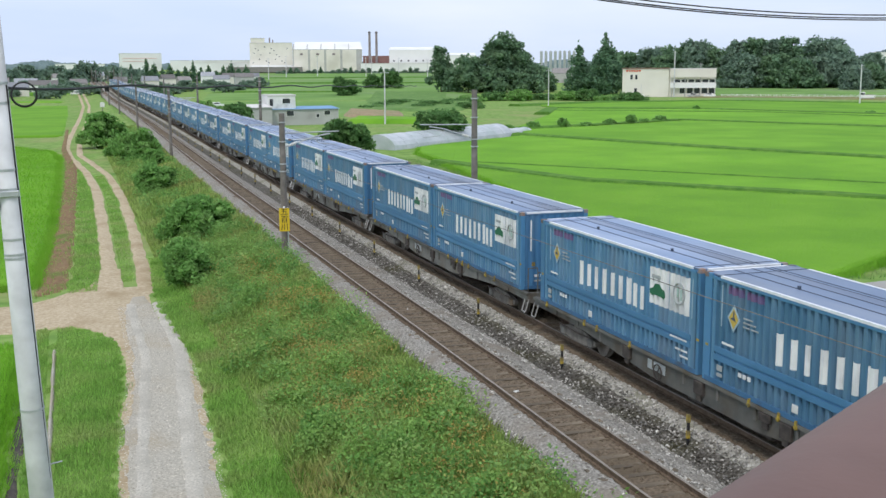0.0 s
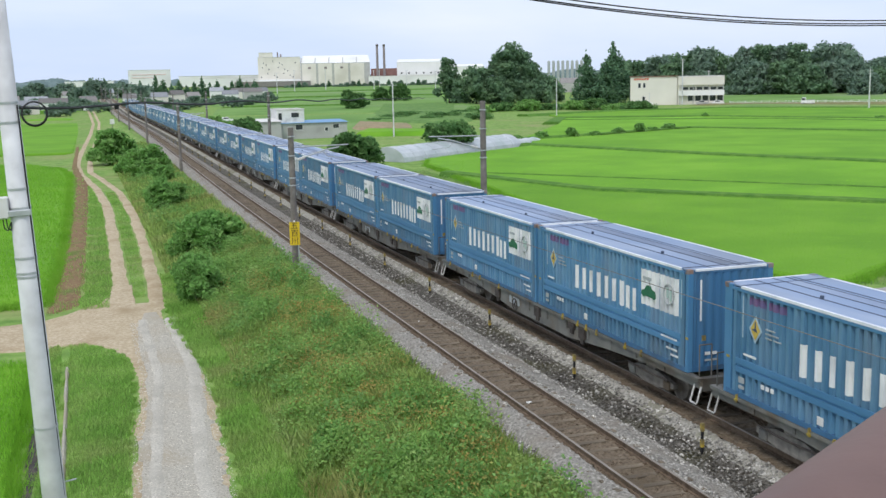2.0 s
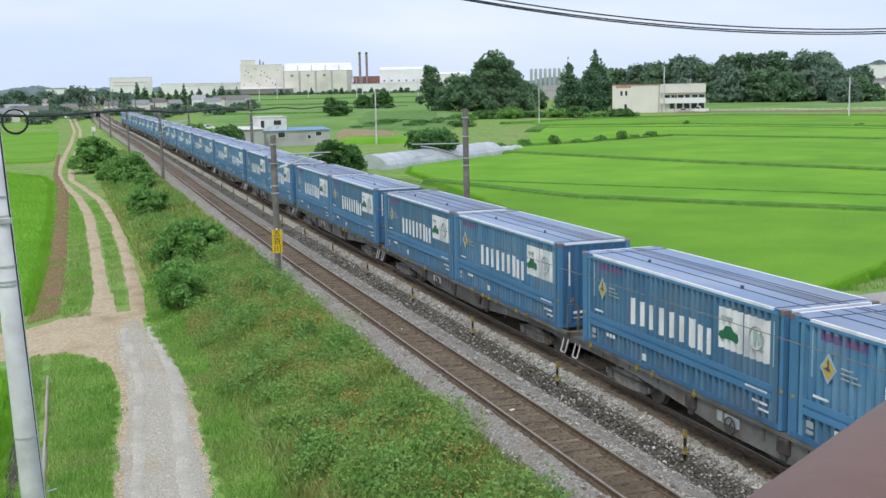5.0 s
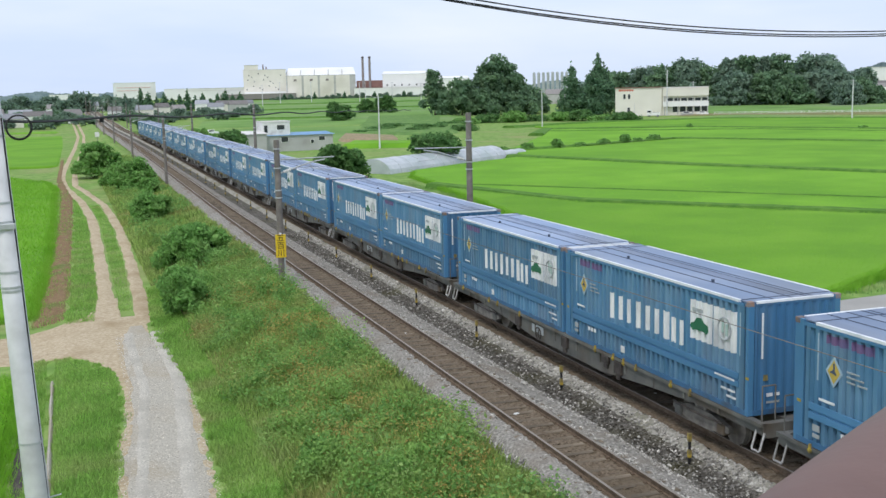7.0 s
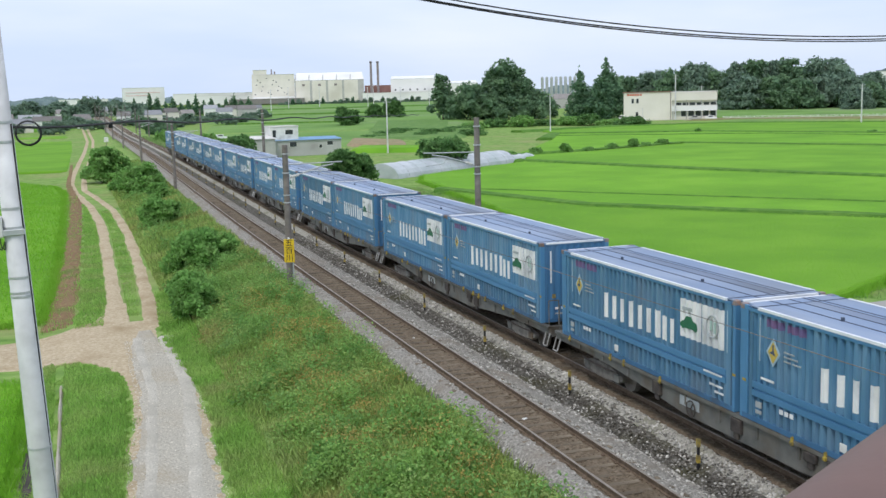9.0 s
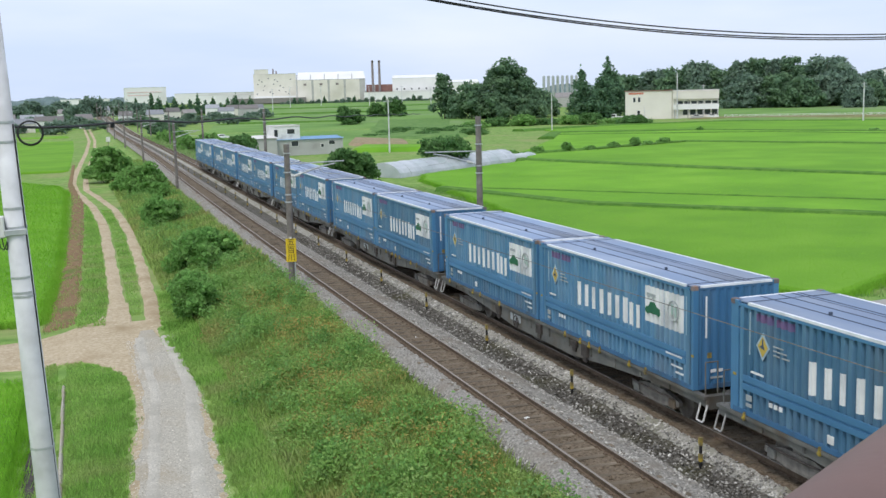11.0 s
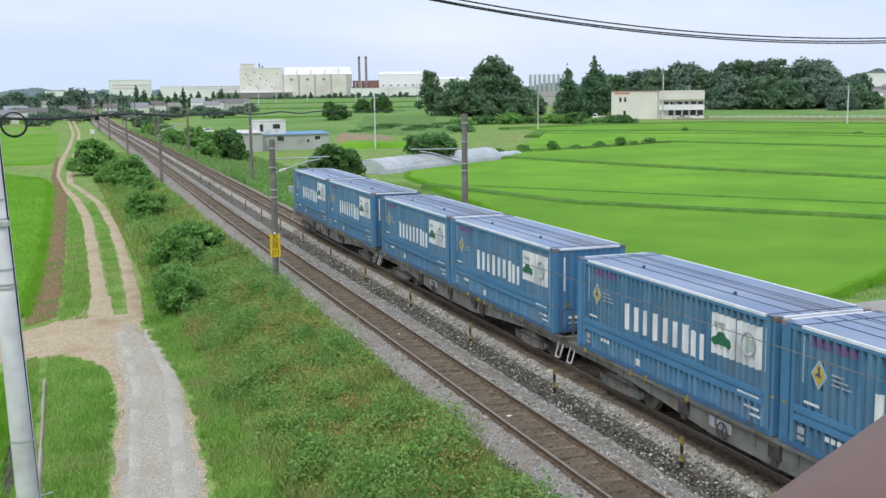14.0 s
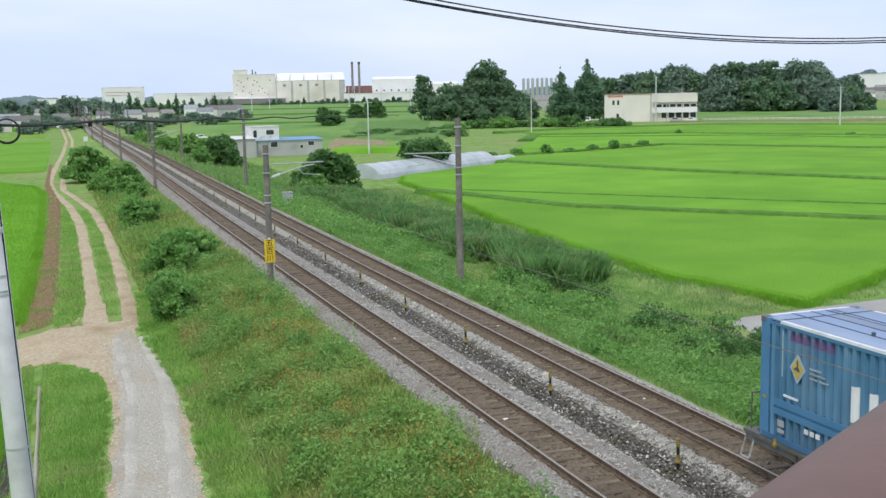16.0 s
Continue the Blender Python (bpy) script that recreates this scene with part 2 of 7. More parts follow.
M["blue"] = material("container_blue", [(0.058, 0.165, 0.285), (0.096, 0.222, 0.352), (0.15, 0.285, 0.41)], 2.6, 12, 0.5, per_object=0.2,
                     stain=(0.135, 0.205, 0.28), stain_scale=1.1, stain_range=(0.45, 0.72), spec=0.3, stretch=(1, 1, 0.22))
M["blue_band"] = material("container_band_blue", [(0.066, 0.195, 0.36), (0.086, 0.232, 0.41)], 1.0, 7, 0.42, per_object=0.1, spec=0.4)
M["blue_dark"] = material("container_post_blue", [(0.018, 0.065, 0.15), (0.026, 0.085, 0.19)], 2, 6, 0.5, spec=0.4)
M["roof_grey"] = material("container_roof_grey", [(0.15, 0.20, 0.30), (0.20, 0.25, 0.36), (0.26, 0.31, 0.40)], 0.9, 9, 0.55, per_object=0.2, stain=(0.14, 0.15, 0.17), stain_scale=0.6, stretch=(1, 0.25, 1))
M["roof"] = material("container_roof", [(0.13, 0.20, 0.33), (0.19, 0.26, 0.40), (0.27, 0.33, 0.45)], 0.7, 9, 0.5, per_object=0.22,
                     stain=(0.20, 0.22, 0.26), stain_scale=0.5, stain_range=(0.45, 0.75), spec=0.45, stretch=(1, 0.3, 1))
# end walls: darker copy of the side blue, their shade painted in
M["blue_end_shade"] = material("container_end_shaded_blue", [(0.045, 0.14, 0.275), (0.065, 0.18, 0.335)], 1.6, 8, 0.5, per_object=0.15, spec=0.3, stain=(0.09, 0.15, 0.22), stain_scale=1.0, stretch=(1, 1, 0.3))
M["blue_low"] = material("container_rail_blue", [(0.04, 0.125, 0.25), (0.06, 0.16, 0.30)], 2, 6, 0.5, spec=0.4, stain=(0.06, 0.08, 0.11), stain_scale=1.2)
M["blue_pale"] = material("pale_blue_label_edge", [(0.30, 0.42, 0.52), (0.38, 0.50, 0.58)], 4, 5, 0.5)
M["green_pale"] = material("pale_green_emblem", [(0.32, 0.45, 0.42), (0.40, 0.52, 0.48)], 4, 5, 0.5)
M["casting"] = material("rusty_corner_casting", [(0.10, 0.16, 0.26), (0.20, 0.17, 0.17), (0.28, 0.17, 0.12)], 9, 5, 0.6, per_object=0.3)
M["seam"] = material("roof_seam", [(0.05, 0.07, 0.11), (0.09, 0.11, 0.15)], 4, 5, 0.7)
M["rimwhite"] = material("pale_top_rail", [(0.66, 0.68, 0.72), (0.80, 0.82, 0.85)], 3, 6, 0.45, stain=(0.45, 0.48, 0.55), stain_scale=1.0, stain_range=(0.6, 0.8))
M["letter"] = material("white_lettering", [(0.72, 0.73, 0.73), (0.84, 0.85, 0.85)], 2, 7, 0.5, stain=(0.48, 0.50, 0.52), stain_scale=1.0)
M["green"] = material("green_emblem", [(0.02, 0.13, 0.07), (0.035, 0.17, 0.09)], 3, 4, 0.5)
M["grey"] = material("grey_emblem", [(0.30, 0.33, 0.34), (0.42, 0.45, 0.46)], 3, 4, 0.5)
M["maroon"] = material("faded_maroon_marks", [(0.13, 0.12, 0.26), (0.19, 0.11, 0.23)], 3, 5, 0.5)
M["frame"] = material("wagon_frame_grey", [(0.095, 0.098, 0.092), (0.135, 0.135, 0.125), (0.175, 0.17, 0.152)], 2, 8, 0.7, per_object=0.3, bump=0.2,
                      stain=(0.10, 0.075, 0.05), stain_scale=0.8, stain_range=(0.5, 0.7))
M["bogie"] = material("grimy_bogie_steel", [(0.11, 0.10, 0.088), (0.175, 0.16, 0.14), (0.25, 0.23, 0.20)], 4, 6, 0.8, bump=0.3, per_object=0.25)
M["under"] = material("brake_dust_steel", [(0.035, 0.03, 0.027), (0.065, 0.055, 0.05), (0.10, 0.085, 0.07)], 4, 6, 0.85, bump=0.3)
M["cream"] = material("cream_cladding", [(0.68, 0.65, 0.585), (0.76, 0.73, 0.665)], 0.15, 8, 0.8, stain=(0.60, 0.57, 0.50), stain_scale=0.05)
M["white_far"] = material("white_cladding", [(0.74, 0.74, 0.73), (0.82, 0.82, 0.81)], 0.1, 8, 0.7, stain=(0.68, 0.68, 0.67), stain_scale=0.05)
M["greywall"] = material("grey_siding", [(0.42, 0.42, 0.41), (0.50, 0.50, 0.49)], 0.6, 8, 0.8, stain=(0.36, 0.35, 0.34), stain_scale=0.3)
M["roofpale"] = material("pale_roof_sheet", [(0.60, 0.58, 0.56), (0.70, 0.68, 0.66)], 0.5, 8, 0.6)
M["roofblue"] = material("blue_roof_sheet", [(0.13, 0.27, 0.46), (0.18, 0.34, 0.54)], 0.6, 8, 0.5)
M["rooftile"] = material("brown_roof_tiles", [(0.17, 0.16, 0.155), (0.25, 0.235, 0.225)], 1.5, 8, 0.8, bump=0.3, per_object=0.3)
M["roofgrey"] = material("grey_roof_tiles", [(0.22, 0.23, 0.25), (0.31, 0.32, 0.34)], 1.5, 8, 0.7, bump=0.3, per_object=0.3)
M["brick"] = material("dark_red_cladding", [(0.20, 0.10, 0.09), (0.27, 0.15, 0.13)], 0.2, 8, 0.8)
M["chimney"] = material("chimney_steel", [(0.20, 0.17, 0.17), (0.29, 0.25, 0.25)], 0.3, 6, 0.7)
M["glass"] = material("window_glass", [(0.025, 0.03, 0.035), (0.05, 0.055, 0.06)], 1, 3, 0.12, spec=0.5)
M["red"] = material("red_paint", [(0.50, 0.10, 0.06), (0.62, 0.16, 0.10)], 2, 5, 0.6)
M["plastic"] = material("greenhouse_film", [(0.36, 0.39, 0.42), (0.46, 0.49, 0.52), (0.56, 0.58, 0.61)], 0.5, 8, 0.35, stain=(0.38, 0.44, 0.44), stain_scale=0.3, spec=0.5)
M["rail_pink"] = material("handrail_paint", [(0.145, 0.088, 0.077), (0.175, 0.108, 0.095)], 6, 6, 0.5, bump=0.05)
M["faded_red"] = material("sun_faded_red_paint", [(0.66, 0.42, 0.40), (0.74, 0.52, 0.50)], 1, 5, 0.7)
# blue of the hills is atmospheric haze put into the base colour
M["hill_haze"] = material("hazed_far_hills", [(0.20, 0.27, 0.33), (0.25, 0.32, 0.38)], 0.01, 8, 1.0, spec=0.0)
# blue-grey woods: the veil of haze is part of this colour
M["haze_tree"] = material("hazed_distant_woods", [(0.12, 0.17, 0.175), (0.155, 0.21, 0.21), (0.195, 0.25, 0.245)], 0.12, 8, 0.95, bump=1.0, bump_scale=0.5, island=0.3, spec=0.0)
M["asphalt"] = material("pale_road", [(0.30, 0.29, 0.27), (0.38, 0.37, 0.34)], 0.5, 8, 0.9)
M["verge"] = material("dry_verge", [(0.15, 0.16, 0.06), (0.21, 0.20, 0.09), (0.25, 0.23, 0.12)], 0.3, 8, 0.95, bump=0.6, bump_scale=4, spec=0.1)


# ---- mesh helpers ----
def box(bm, x0, x1, y0, y1, z0, z1):
    v = [bm.verts.new(p) for p in ((x0, y0, z0), (x1, y0, z0), (x1, y1, z0), (x0, y1, z0), (x0, y0, z1), (x1, y0, z1), (x1, y1, z1), (x0, y1, z1))]
    for f in ((3, 2, 1, 0), (4, 5, 6, 7), (0, 1, 5, 4), (1, 2, 6, 5), (2, 3, 7, 6), (3, 0, 4, 7)):
        bm.faces.new([v[k] for k in f])
    return v


def bevelled(bm, width=0.01, segments=1):
    bmesh.ops.bevel(bm, geom=bm.edges[:], offset=width, segments=segments, affect="EDGES", profile=0.5)
    return bm


def tube(bm, p0, p1, r0, r1=None, n=10, caps=True):
    p0, p1 = Vector(p0), Vector(p1)
    r1 = r0 if r1 is None else r1
    q = (p1 - p0).to_track_quat("Z", "Y")
    rings = []
    for p, r in ((p0, r0), (p1, r1)):
        rings.append([bm.verts.new(p + q @ Vector((r * math.cos(a), r * math.sin(a), 0))) for a in (2 * math.pi * k / n for k in range(n))])
    for k in range(n):
        bm.faces.new((rings[0][k], rings[0][(k + 1) % n], rings[1][(k + 1) % n], rings[1][k]))
    if caps:
        bm.faces.new(rings[0][::-1])
        bm.faces.new(rings[1])


def pipe(bm, points, r, n=6):
    for a, b in zip(points[:-1], points[1:]):
        tube(bm, a, b, r, r, n)


def sweep(bm, points, r, n=6):
    """One connected tube along the points."""
    pts = [Vector(p) for p in points]
    rings = []
    for k, p in enumerate(pts):
        q = (pts[min(k + 1, len(pts) - 1)] - pts[max(k - 1, 0)]).to_track_quat("Z", "Y")
        rings.append([bm.verts.new(p + q @ Vector((r * math.cos(6.2832 * j / n), r * math.sin(6.2832 * j / n), 0))) for j in range(n)])
    for a, b in zip(rings[:-1], rings[1:]):
        for j in range(n):
            bm.faces.new((a[j], a[(j + 1) % n], b[(j + 1) % n], b[j]))
    bm.faces.new(rings[0][::-1])
    bm.faces.new(rings[-1])


def prism(bm, outline, z0, z1):
    lo = [bm.verts.new((x, y, z0)) for x, y in outline]
    hi = [bm.verts.new((x, y, z1)) for x, y in outline]
    k = len(outline)
    bm.faces.new(hi)
    bm.faces.new(lo[::-1])
    for i in range(k):
        bm.faces.new((lo[i], lo[(i + 1) % k], hi[(i + 1) % k], hi[i]))


def side_prism(bm, outline, x0, x1):
    """A plate with the outline in (y, z), from x0 to x1."""
    lo = [bm.verts.new((x0, y, z)) for y, z in outline]
    hi = [bm.verts.new((x1, y, z)) for y, z in outline]
    k = len(outline)
    bm.faces.new(hi)
    bm.faces.new(lo[::-1])
    for i in range(k):
        bm.faces.new((lo[i], lo[(i + 1) % k], hi[(i + 1) % k], hi[i]))


def finish(bm, smooth=False):
    bmesh.ops.recalc_face_normals(bm, faces=bm.faces[:])
    me = bpy.data.meshes.new("mesh")
    bm.to_mesh(me)
    bm.free()
    if smooth:
        for p in me.polygons:
            p.use_smooth = True
    return me


def part(name, bm, mat, parent=None, label="", smooth=False):
    """One bmesh as one mesh object, under a thing or a part."""
    me = finish(bm, smooth) if isinstance(bm, bmesh.types.BMesh) else bm
    if not me.materials:
        me.materials.append(M[mat])
    ob = new(name, me)
    if parent:
        ob.parent = parent
    if label:
        ob["label"] = label
    return ob


def empty(name, m, label, category, group="", kind=""):
    ob = new(name)
    ob.empty_display_size = 0.2
    ob.matrix_basis = m
    return tagged(ob, label, category, group, kind)


def raw_mesh(verts, faces, mat, smooth=False):
    """A mesh from arrays; all faces have the same number of corners."""
    verts, faces = np.asarray(verts, np.float32), np.asarray(faces, np.int32)
    me = bpy.data.meshes.new("mesh")
    me.vertices.add(len(verts))
    me.vertices.foreach_set("co", verts.ravel())
    k = faces.shape[1]
    me.loops.add(faces.size)
    me.loops.foreach_set("vertex_index", faces.ravel())
    me.polygons.add(len(faces))
    me.polygons.foreach_set("loop_start", np.arange(0, faces.size, k, dtype=np.int32))
    if smooth:
        me.polygons.foreach_set("use_smooth", np.ones(len(faces), bool))
    me.update(calc_edges=True)
    me.materials.append(M[mat])
    return me


def ground_z(x, y):
    """Height of the land: low embankment along the line, flat paddies, a slow rise far off."""
    x, y = np.asarray(x, float), np.asarray(y, float)
    z = np.interp(x, [-4000, -2.2, -0.2, 3.9, 5.0, 7.5, 9.3, 9.9, 10.3, 16.7, 17.1, 18.5, 22, 25, 29, 4000],
                  [-1.95, -1.95, -1.58, -1.55, -1.35, -0.85, -0.45, -0.40, -0.75, -0.75, -0.42, -0.7, -1.3, -1.7, -1.95, -1.95])
    r = np.hypot(x, y)
    return z + 8.0 * np.clip((r - 330) / 620, 0, 1.25)


def gz(x, y):
    return float(ground_z(x, y))


def lumps(x, y, s=1.0):
    """Cheap smooth unevenness."""
    return s * (0.5 * np.sin(x * 1.3 + 0.7 * y) + 0.3 * np.sin(2.9 * x - 1.7 * y + 1) + 0.2 * np.sin(5.3 * y + 3.1 * x + 2))


def land_z(x, y):
    """The land with the unevenness of the slopes beside the line."""
    x, y = np.asarray(x, float), np.asarray(y, float)
    near = np.clip((160 - y) / 60, 0, 1) * np.clip((40 - np.abs(x - 12)) / 10, 0, 1) * (np.clip((9.6 - x) * 2, 0, 1) * np.clip((x - 4.2) * 2, 0, 1) + np.clip((x - 17.6) * 2, 0, 1))
    return ground_z(x, y) + near * (lumps(x, y, 0.13) + lumps(x * 0.37 + 3, y * 0.37, 0.12))


# ---- the land ----
def land():
    xs = np.unique(np.concatenate([np.linspace(-1800, -60, 24), np.linspace(-60, -6, 19), np.linspace(-6, 32, 96), np.linspace(32, 120, 45), np.linspace(120, 420, 40), np.linspace(420, 2600, 34)]))
    ys = np.unique(np.concatenate([np.linspace(-300, -10, 12), np.linspace(-10, 140, 240), np.linspace(140, 420, 90), np.linspace(420, 1100, 50), np.linspace(1100, 3600, 24)]))
    X, Y = np.meshgrid(xs, ys)
    Z = land_z(X, Y)
    n, m = len(ys), len(xs)
    a = (np.arange(n - 1)[:, None] * m + np.arange(m - 1)).ravel()
    me = raw_mesh(np.stack([X, Y, Z], -1).reshape(-1, 3), np.stack([a, a + 1, a + 1 + m, a + m], 1), "grass", True)
    tagged(new("ground", me), "rough green grass over flat farmland and a low embankment", "ground", kind="structure")


land()


def strip(name, mat, left, right, ys, lift, label, category, wobble=0.12, cols=8, curve=None):
    """A band of ground cover between two edges x(y), draped on the land."""
    ys = np.asarray(ys, float)
    rng = np.random.RandomState(len(left) + cols)
    rag = [np.interp(ys, np.arange(ys[0], ys[-1] + 3, 1.1), rng.normal(0, 0.55, len(np.arange(ys[0], ys[-1] + 3, 1.1)))) + rng.normal(0, 0.25, len(ys)) for _ in range(2)]
    l = np.interp(ys, *zip(*left)) + wobble * rag[0]
    r = np.interp(ys, *zip(*right)) + wobble * rag[1]
    u = np.linspace(0, 1, cols)
    X = l[:, None] * (1 - u) + r[:, None] * u
    Y = np.repeat(ys[:, None], cols, 1)
    Z = ground_z(X, Y) + lift + (curve(u)[None, :] if curve is not None else 0)
    Z[0] -= lift + 0.06
    Z[-1] -= lift + 0.06
    Z[:, 0] -= lift + 0.03
    Z[:, -1] -= lift + 0.03
    n, m = Y.shape
    a = (np.arange(n - 1)[:, None] * m + np.arange(m - 1)).ravel()
    me = raw_mesh(np.stack([X, Y, Z], -1).reshape(-1, 3), np.stack([a, a + 1, a + 1 + m, a + m], 1), mat, True)
    return tagged(new(name, me), label, category, kind="structure")


# gravel service road, its dirt fork, the two wheel ruts beyond it
strip("road", "dirt", [(-40, 0.15), (24, 0.36), (28.5, 0.56), (36, 1.12), (39, 1.25), (43, 1.0), (46, 0.7), (53, 0.8)], [(-40, 2.7), (24, 3.1), (27.4, 3.4), (38, 3.85), (48, 3.2), (53, 3.0)],
      np.arange(-40, 53, 0.25), 0.03, "bare tan dirt margin of the gravel road", "road", 0.16, 8)
strip("road", "gravel", [(-40, 0.3), (24, 0.5), (28.5, 0.7), (39, 1.5), (44, 1.45), (47, 1.6), (50.5, 2.3)], [(-40, 2.6), (24, 3.0), (27.4, 3.25), (38, 3.7), (48, 3.05), (50.5, 2.85)],
      np.arange(-40, 50.5, 0.25), 0.05, "pale worn gravel road beside the embankment", "road", 0.06)
for a0, a1 in ((0.3, 0.95), (1.45, 2.2)):
    centre = [(-40, 0.3), (24, 0.5), (28.5, 0.7), (39, 1.5), (44, 1.45), (49, 1.5)]
    strip("road", "gravel_pale", [(y, x + a0) for y, x in centre], [(y, x + a1) for y, x in centre], np.arange(-40, 49, 0.25), 0.056, "paler compacted wheel track on the gravel road", "road", 0.05, 5)
RUT_L = [(48, 1.3), (58.8, 1.55), (71.5, 1.7), (95.5, 1.9), (115, 1.35), (135, -0.1), (150, -0.5), (168, -0.2), (246, 2.3), (321, 4.1), (490, 3.9), (640, 4.5)]
RUT_R = [(48, 2.75), (56.3, 3.15), (70.6, 3.5), (90.2, 3.7), (110.6, 3.3), (125, 2.2), (138, 1.0), (160, 1.2), (246, 4.0), (321, 5.6), (490, 5.4), (640, 6.0)]
strip("road", "dirt", [(y, x - 0.5) for y, x in RUT_L], [(y, x + 0.5) for y, x in RUT_L], np.arange(50, 640, 1.0), 0.055, "bare pale dirt wheel rut in grass", "track", 0.08, 4)
strip("road", "dirt", [(y, x - 0.45) for y, x in RUT_R], [(y, x + 0.45) for y, x in RUT_R], np.arange(50, 640, 1.0), 0.06, "bare pale wheel rut in grass", "track", 0.08, 4)
strip("road", "dirt", [(42.0, 1.2), (43.5, 0.7), (44.8, -0.1), (46, -1.6), (46.6, -5), (47, -14), (51, -14), (51.4, -5), (52, -1.2), (53, 0.3), (55, 0.9), (58, 1.1)], [(42, 1.9), (58, 2.1)],
      np.arange(42.0, 58, 0.2), 0.042, "bare dirt farm track joining the gravel road", "track", 0.04, 30)
strip("ground_bank", "soil", [(50, -2.3), (62, -1.75), (81, -1.15), (107, -0.85), (131, -0.75), (150, -1.2), (200, -0.6)], [(50, -0.6), (66, -0.05), (88, 0.3), (119, 0.6), (131, 0.3), (150, -0.4), (200, -0.1)],
      np.arange(53, 200, 0.7), 0.10, "bare brown soil bank beside the paddy", "soil bank", 0.1, 5)


strip("ditch", "gravel", [(14, -1.18), (45, -1.06)], [(14, -1.00), (45, -0.92)], np.arange(14, 42.5, 0.5), 0.16, "narrow grey concrete gutter edge in the grass", "gutter", 0.02, 4)
strip("ditch", "under", [(14, -2.2), (45, -2.05)], [(14, -1.72), (45, -1.68)], np.arange(14, 44, 0.5), 0.07, "dark strip along the ditch beside the paddy", "ditch", 0.08, 4)


# ---- paddies and fields ----
FIELD_EDGES = []


def ragged(outline, step, amount):
    """The outline with more corners, each a little off the line."""
    out = []
    for (ax, ay), (bx, by) in zip(outline, outline[1:] + outline[:1]):
        k = max(1, int(math.hypot(bx - ax, by - ay) / step))
        for i in range(k):
            x, y = ax + (bx - ax) * i / k, ay + (by - ay) * i / k
            d = Vector((x * 0.9, y * 0.9, 3.0))
            out.append((x + amount * noise.noise(d), y + amount * noise.noise(d + Vector((7, 3, 0)))))
    return out


def inset(outline, d):
    """Every corner moved inwards by d."""
    area2 = sum(a[0] * b[1] - b[0] * a[1] for a, b in zip(outline, outline[1:] + outline[:1]))
    sign = 1 if area2 > 0 else -1
    out = []
    for k, (x, y) in enumerate(outline):
        (px, py), (qx, qy) = outline[k - 1], outline[(k + 1) % len(outline)]
        t = Vector((qx - px, qy - py)).normalized()
        out.append((x - sign * t.y * d, y + sign * t.x * d))
    return out


def paddy(outline, top=-1.5, mat="rice", label="dense bright green rice crop in a flat paddy"):
    FIELD_EDGES.append(outline)
    top -= 0.013 * len(FIELD_EDGES)
    outline = ragged(outline, 1.5, 0.35)
    bm = bmesh.new()
    lo = [bm.verts.new((x, y, -2.05)) for x, y in outline]
    mid = [bm.verts.new((x, y, top - 0.14)) for x, y in inset(outline, 0.1)]
    hi = [bm.verts.new((x, y, top)) for x, y in inset(outline, 0.4)]
    k = len(outline)
    for i in range(k):
        j = (i + 1) % k
        bm.faces.new((lo[i], lo[j], mid[j], mid[i]))
        bm.faces.new((mid[i], mid[j], hi[j], hi[i]))
    bm.faces.new(hi)
    bmesh.ops.triangulate(bm, faces=[f for f in bm.faces if len(f.verts) > 4])
    tagged(part("rice_paddy", bm, mat), label, "rice paddy", "rice paddies", "stuff")


paddy([(34.4, 43.3), (32.6, 52.2), (32.9, 63.7), (34.8, 81.4), (37.2, 100), (38.3, 111), (44.2, 88.0), (53.6, 75.6), (61, 66.3), (66, 61), (44.4, 49.0)])
paddy([(39.5, 116.0), (44.7, 91.0), (54.3, 78.3), (62, 68.2), (70, 61.5), (100, 68), (88, 95), (76.3, 120.8), (65.4, 154.0), (52, 144), (43.5, 137), (40.8, 129)])
paddy([(67.2, 157.0), (77.5, 123.8), (88.7, 97), (102, 69), (150, 100), (134, 146), (113, 186), (86, 173.5), (71.5, 169)])
paddy([(74, 177), (87, 179), (113.5, 190.5), (135.5, 149.0), (152, 104), (180, 120), (169, 185), (148.5, 234), (117, 254), (103, 226)])
paddy([(122, 263), (149, 241), (170.5, 192), (182, 126), (250, 170), (216, 250), (190, 290), (150, 290), (124, 279)])
paddy([(-2.1, 55.7), (-1.6, 70.7), (-1.3, 97.3), (-1.3, 135.6), (-2.5, 147.9), (-6.8, 157.5), (-60, 168), (-60, 54)])
paddy([(-60, 189), (-0.9, 183), (0.6, 280), (0.4, 333), (-60, 345)])
paddy([(-60, 372), (-0.3, 362), (0.4, 400), (-60, 410)], -1.2)
paddy([(-2.6, 10), (-2.3, 43), (-60, 46), (-60, 10)])


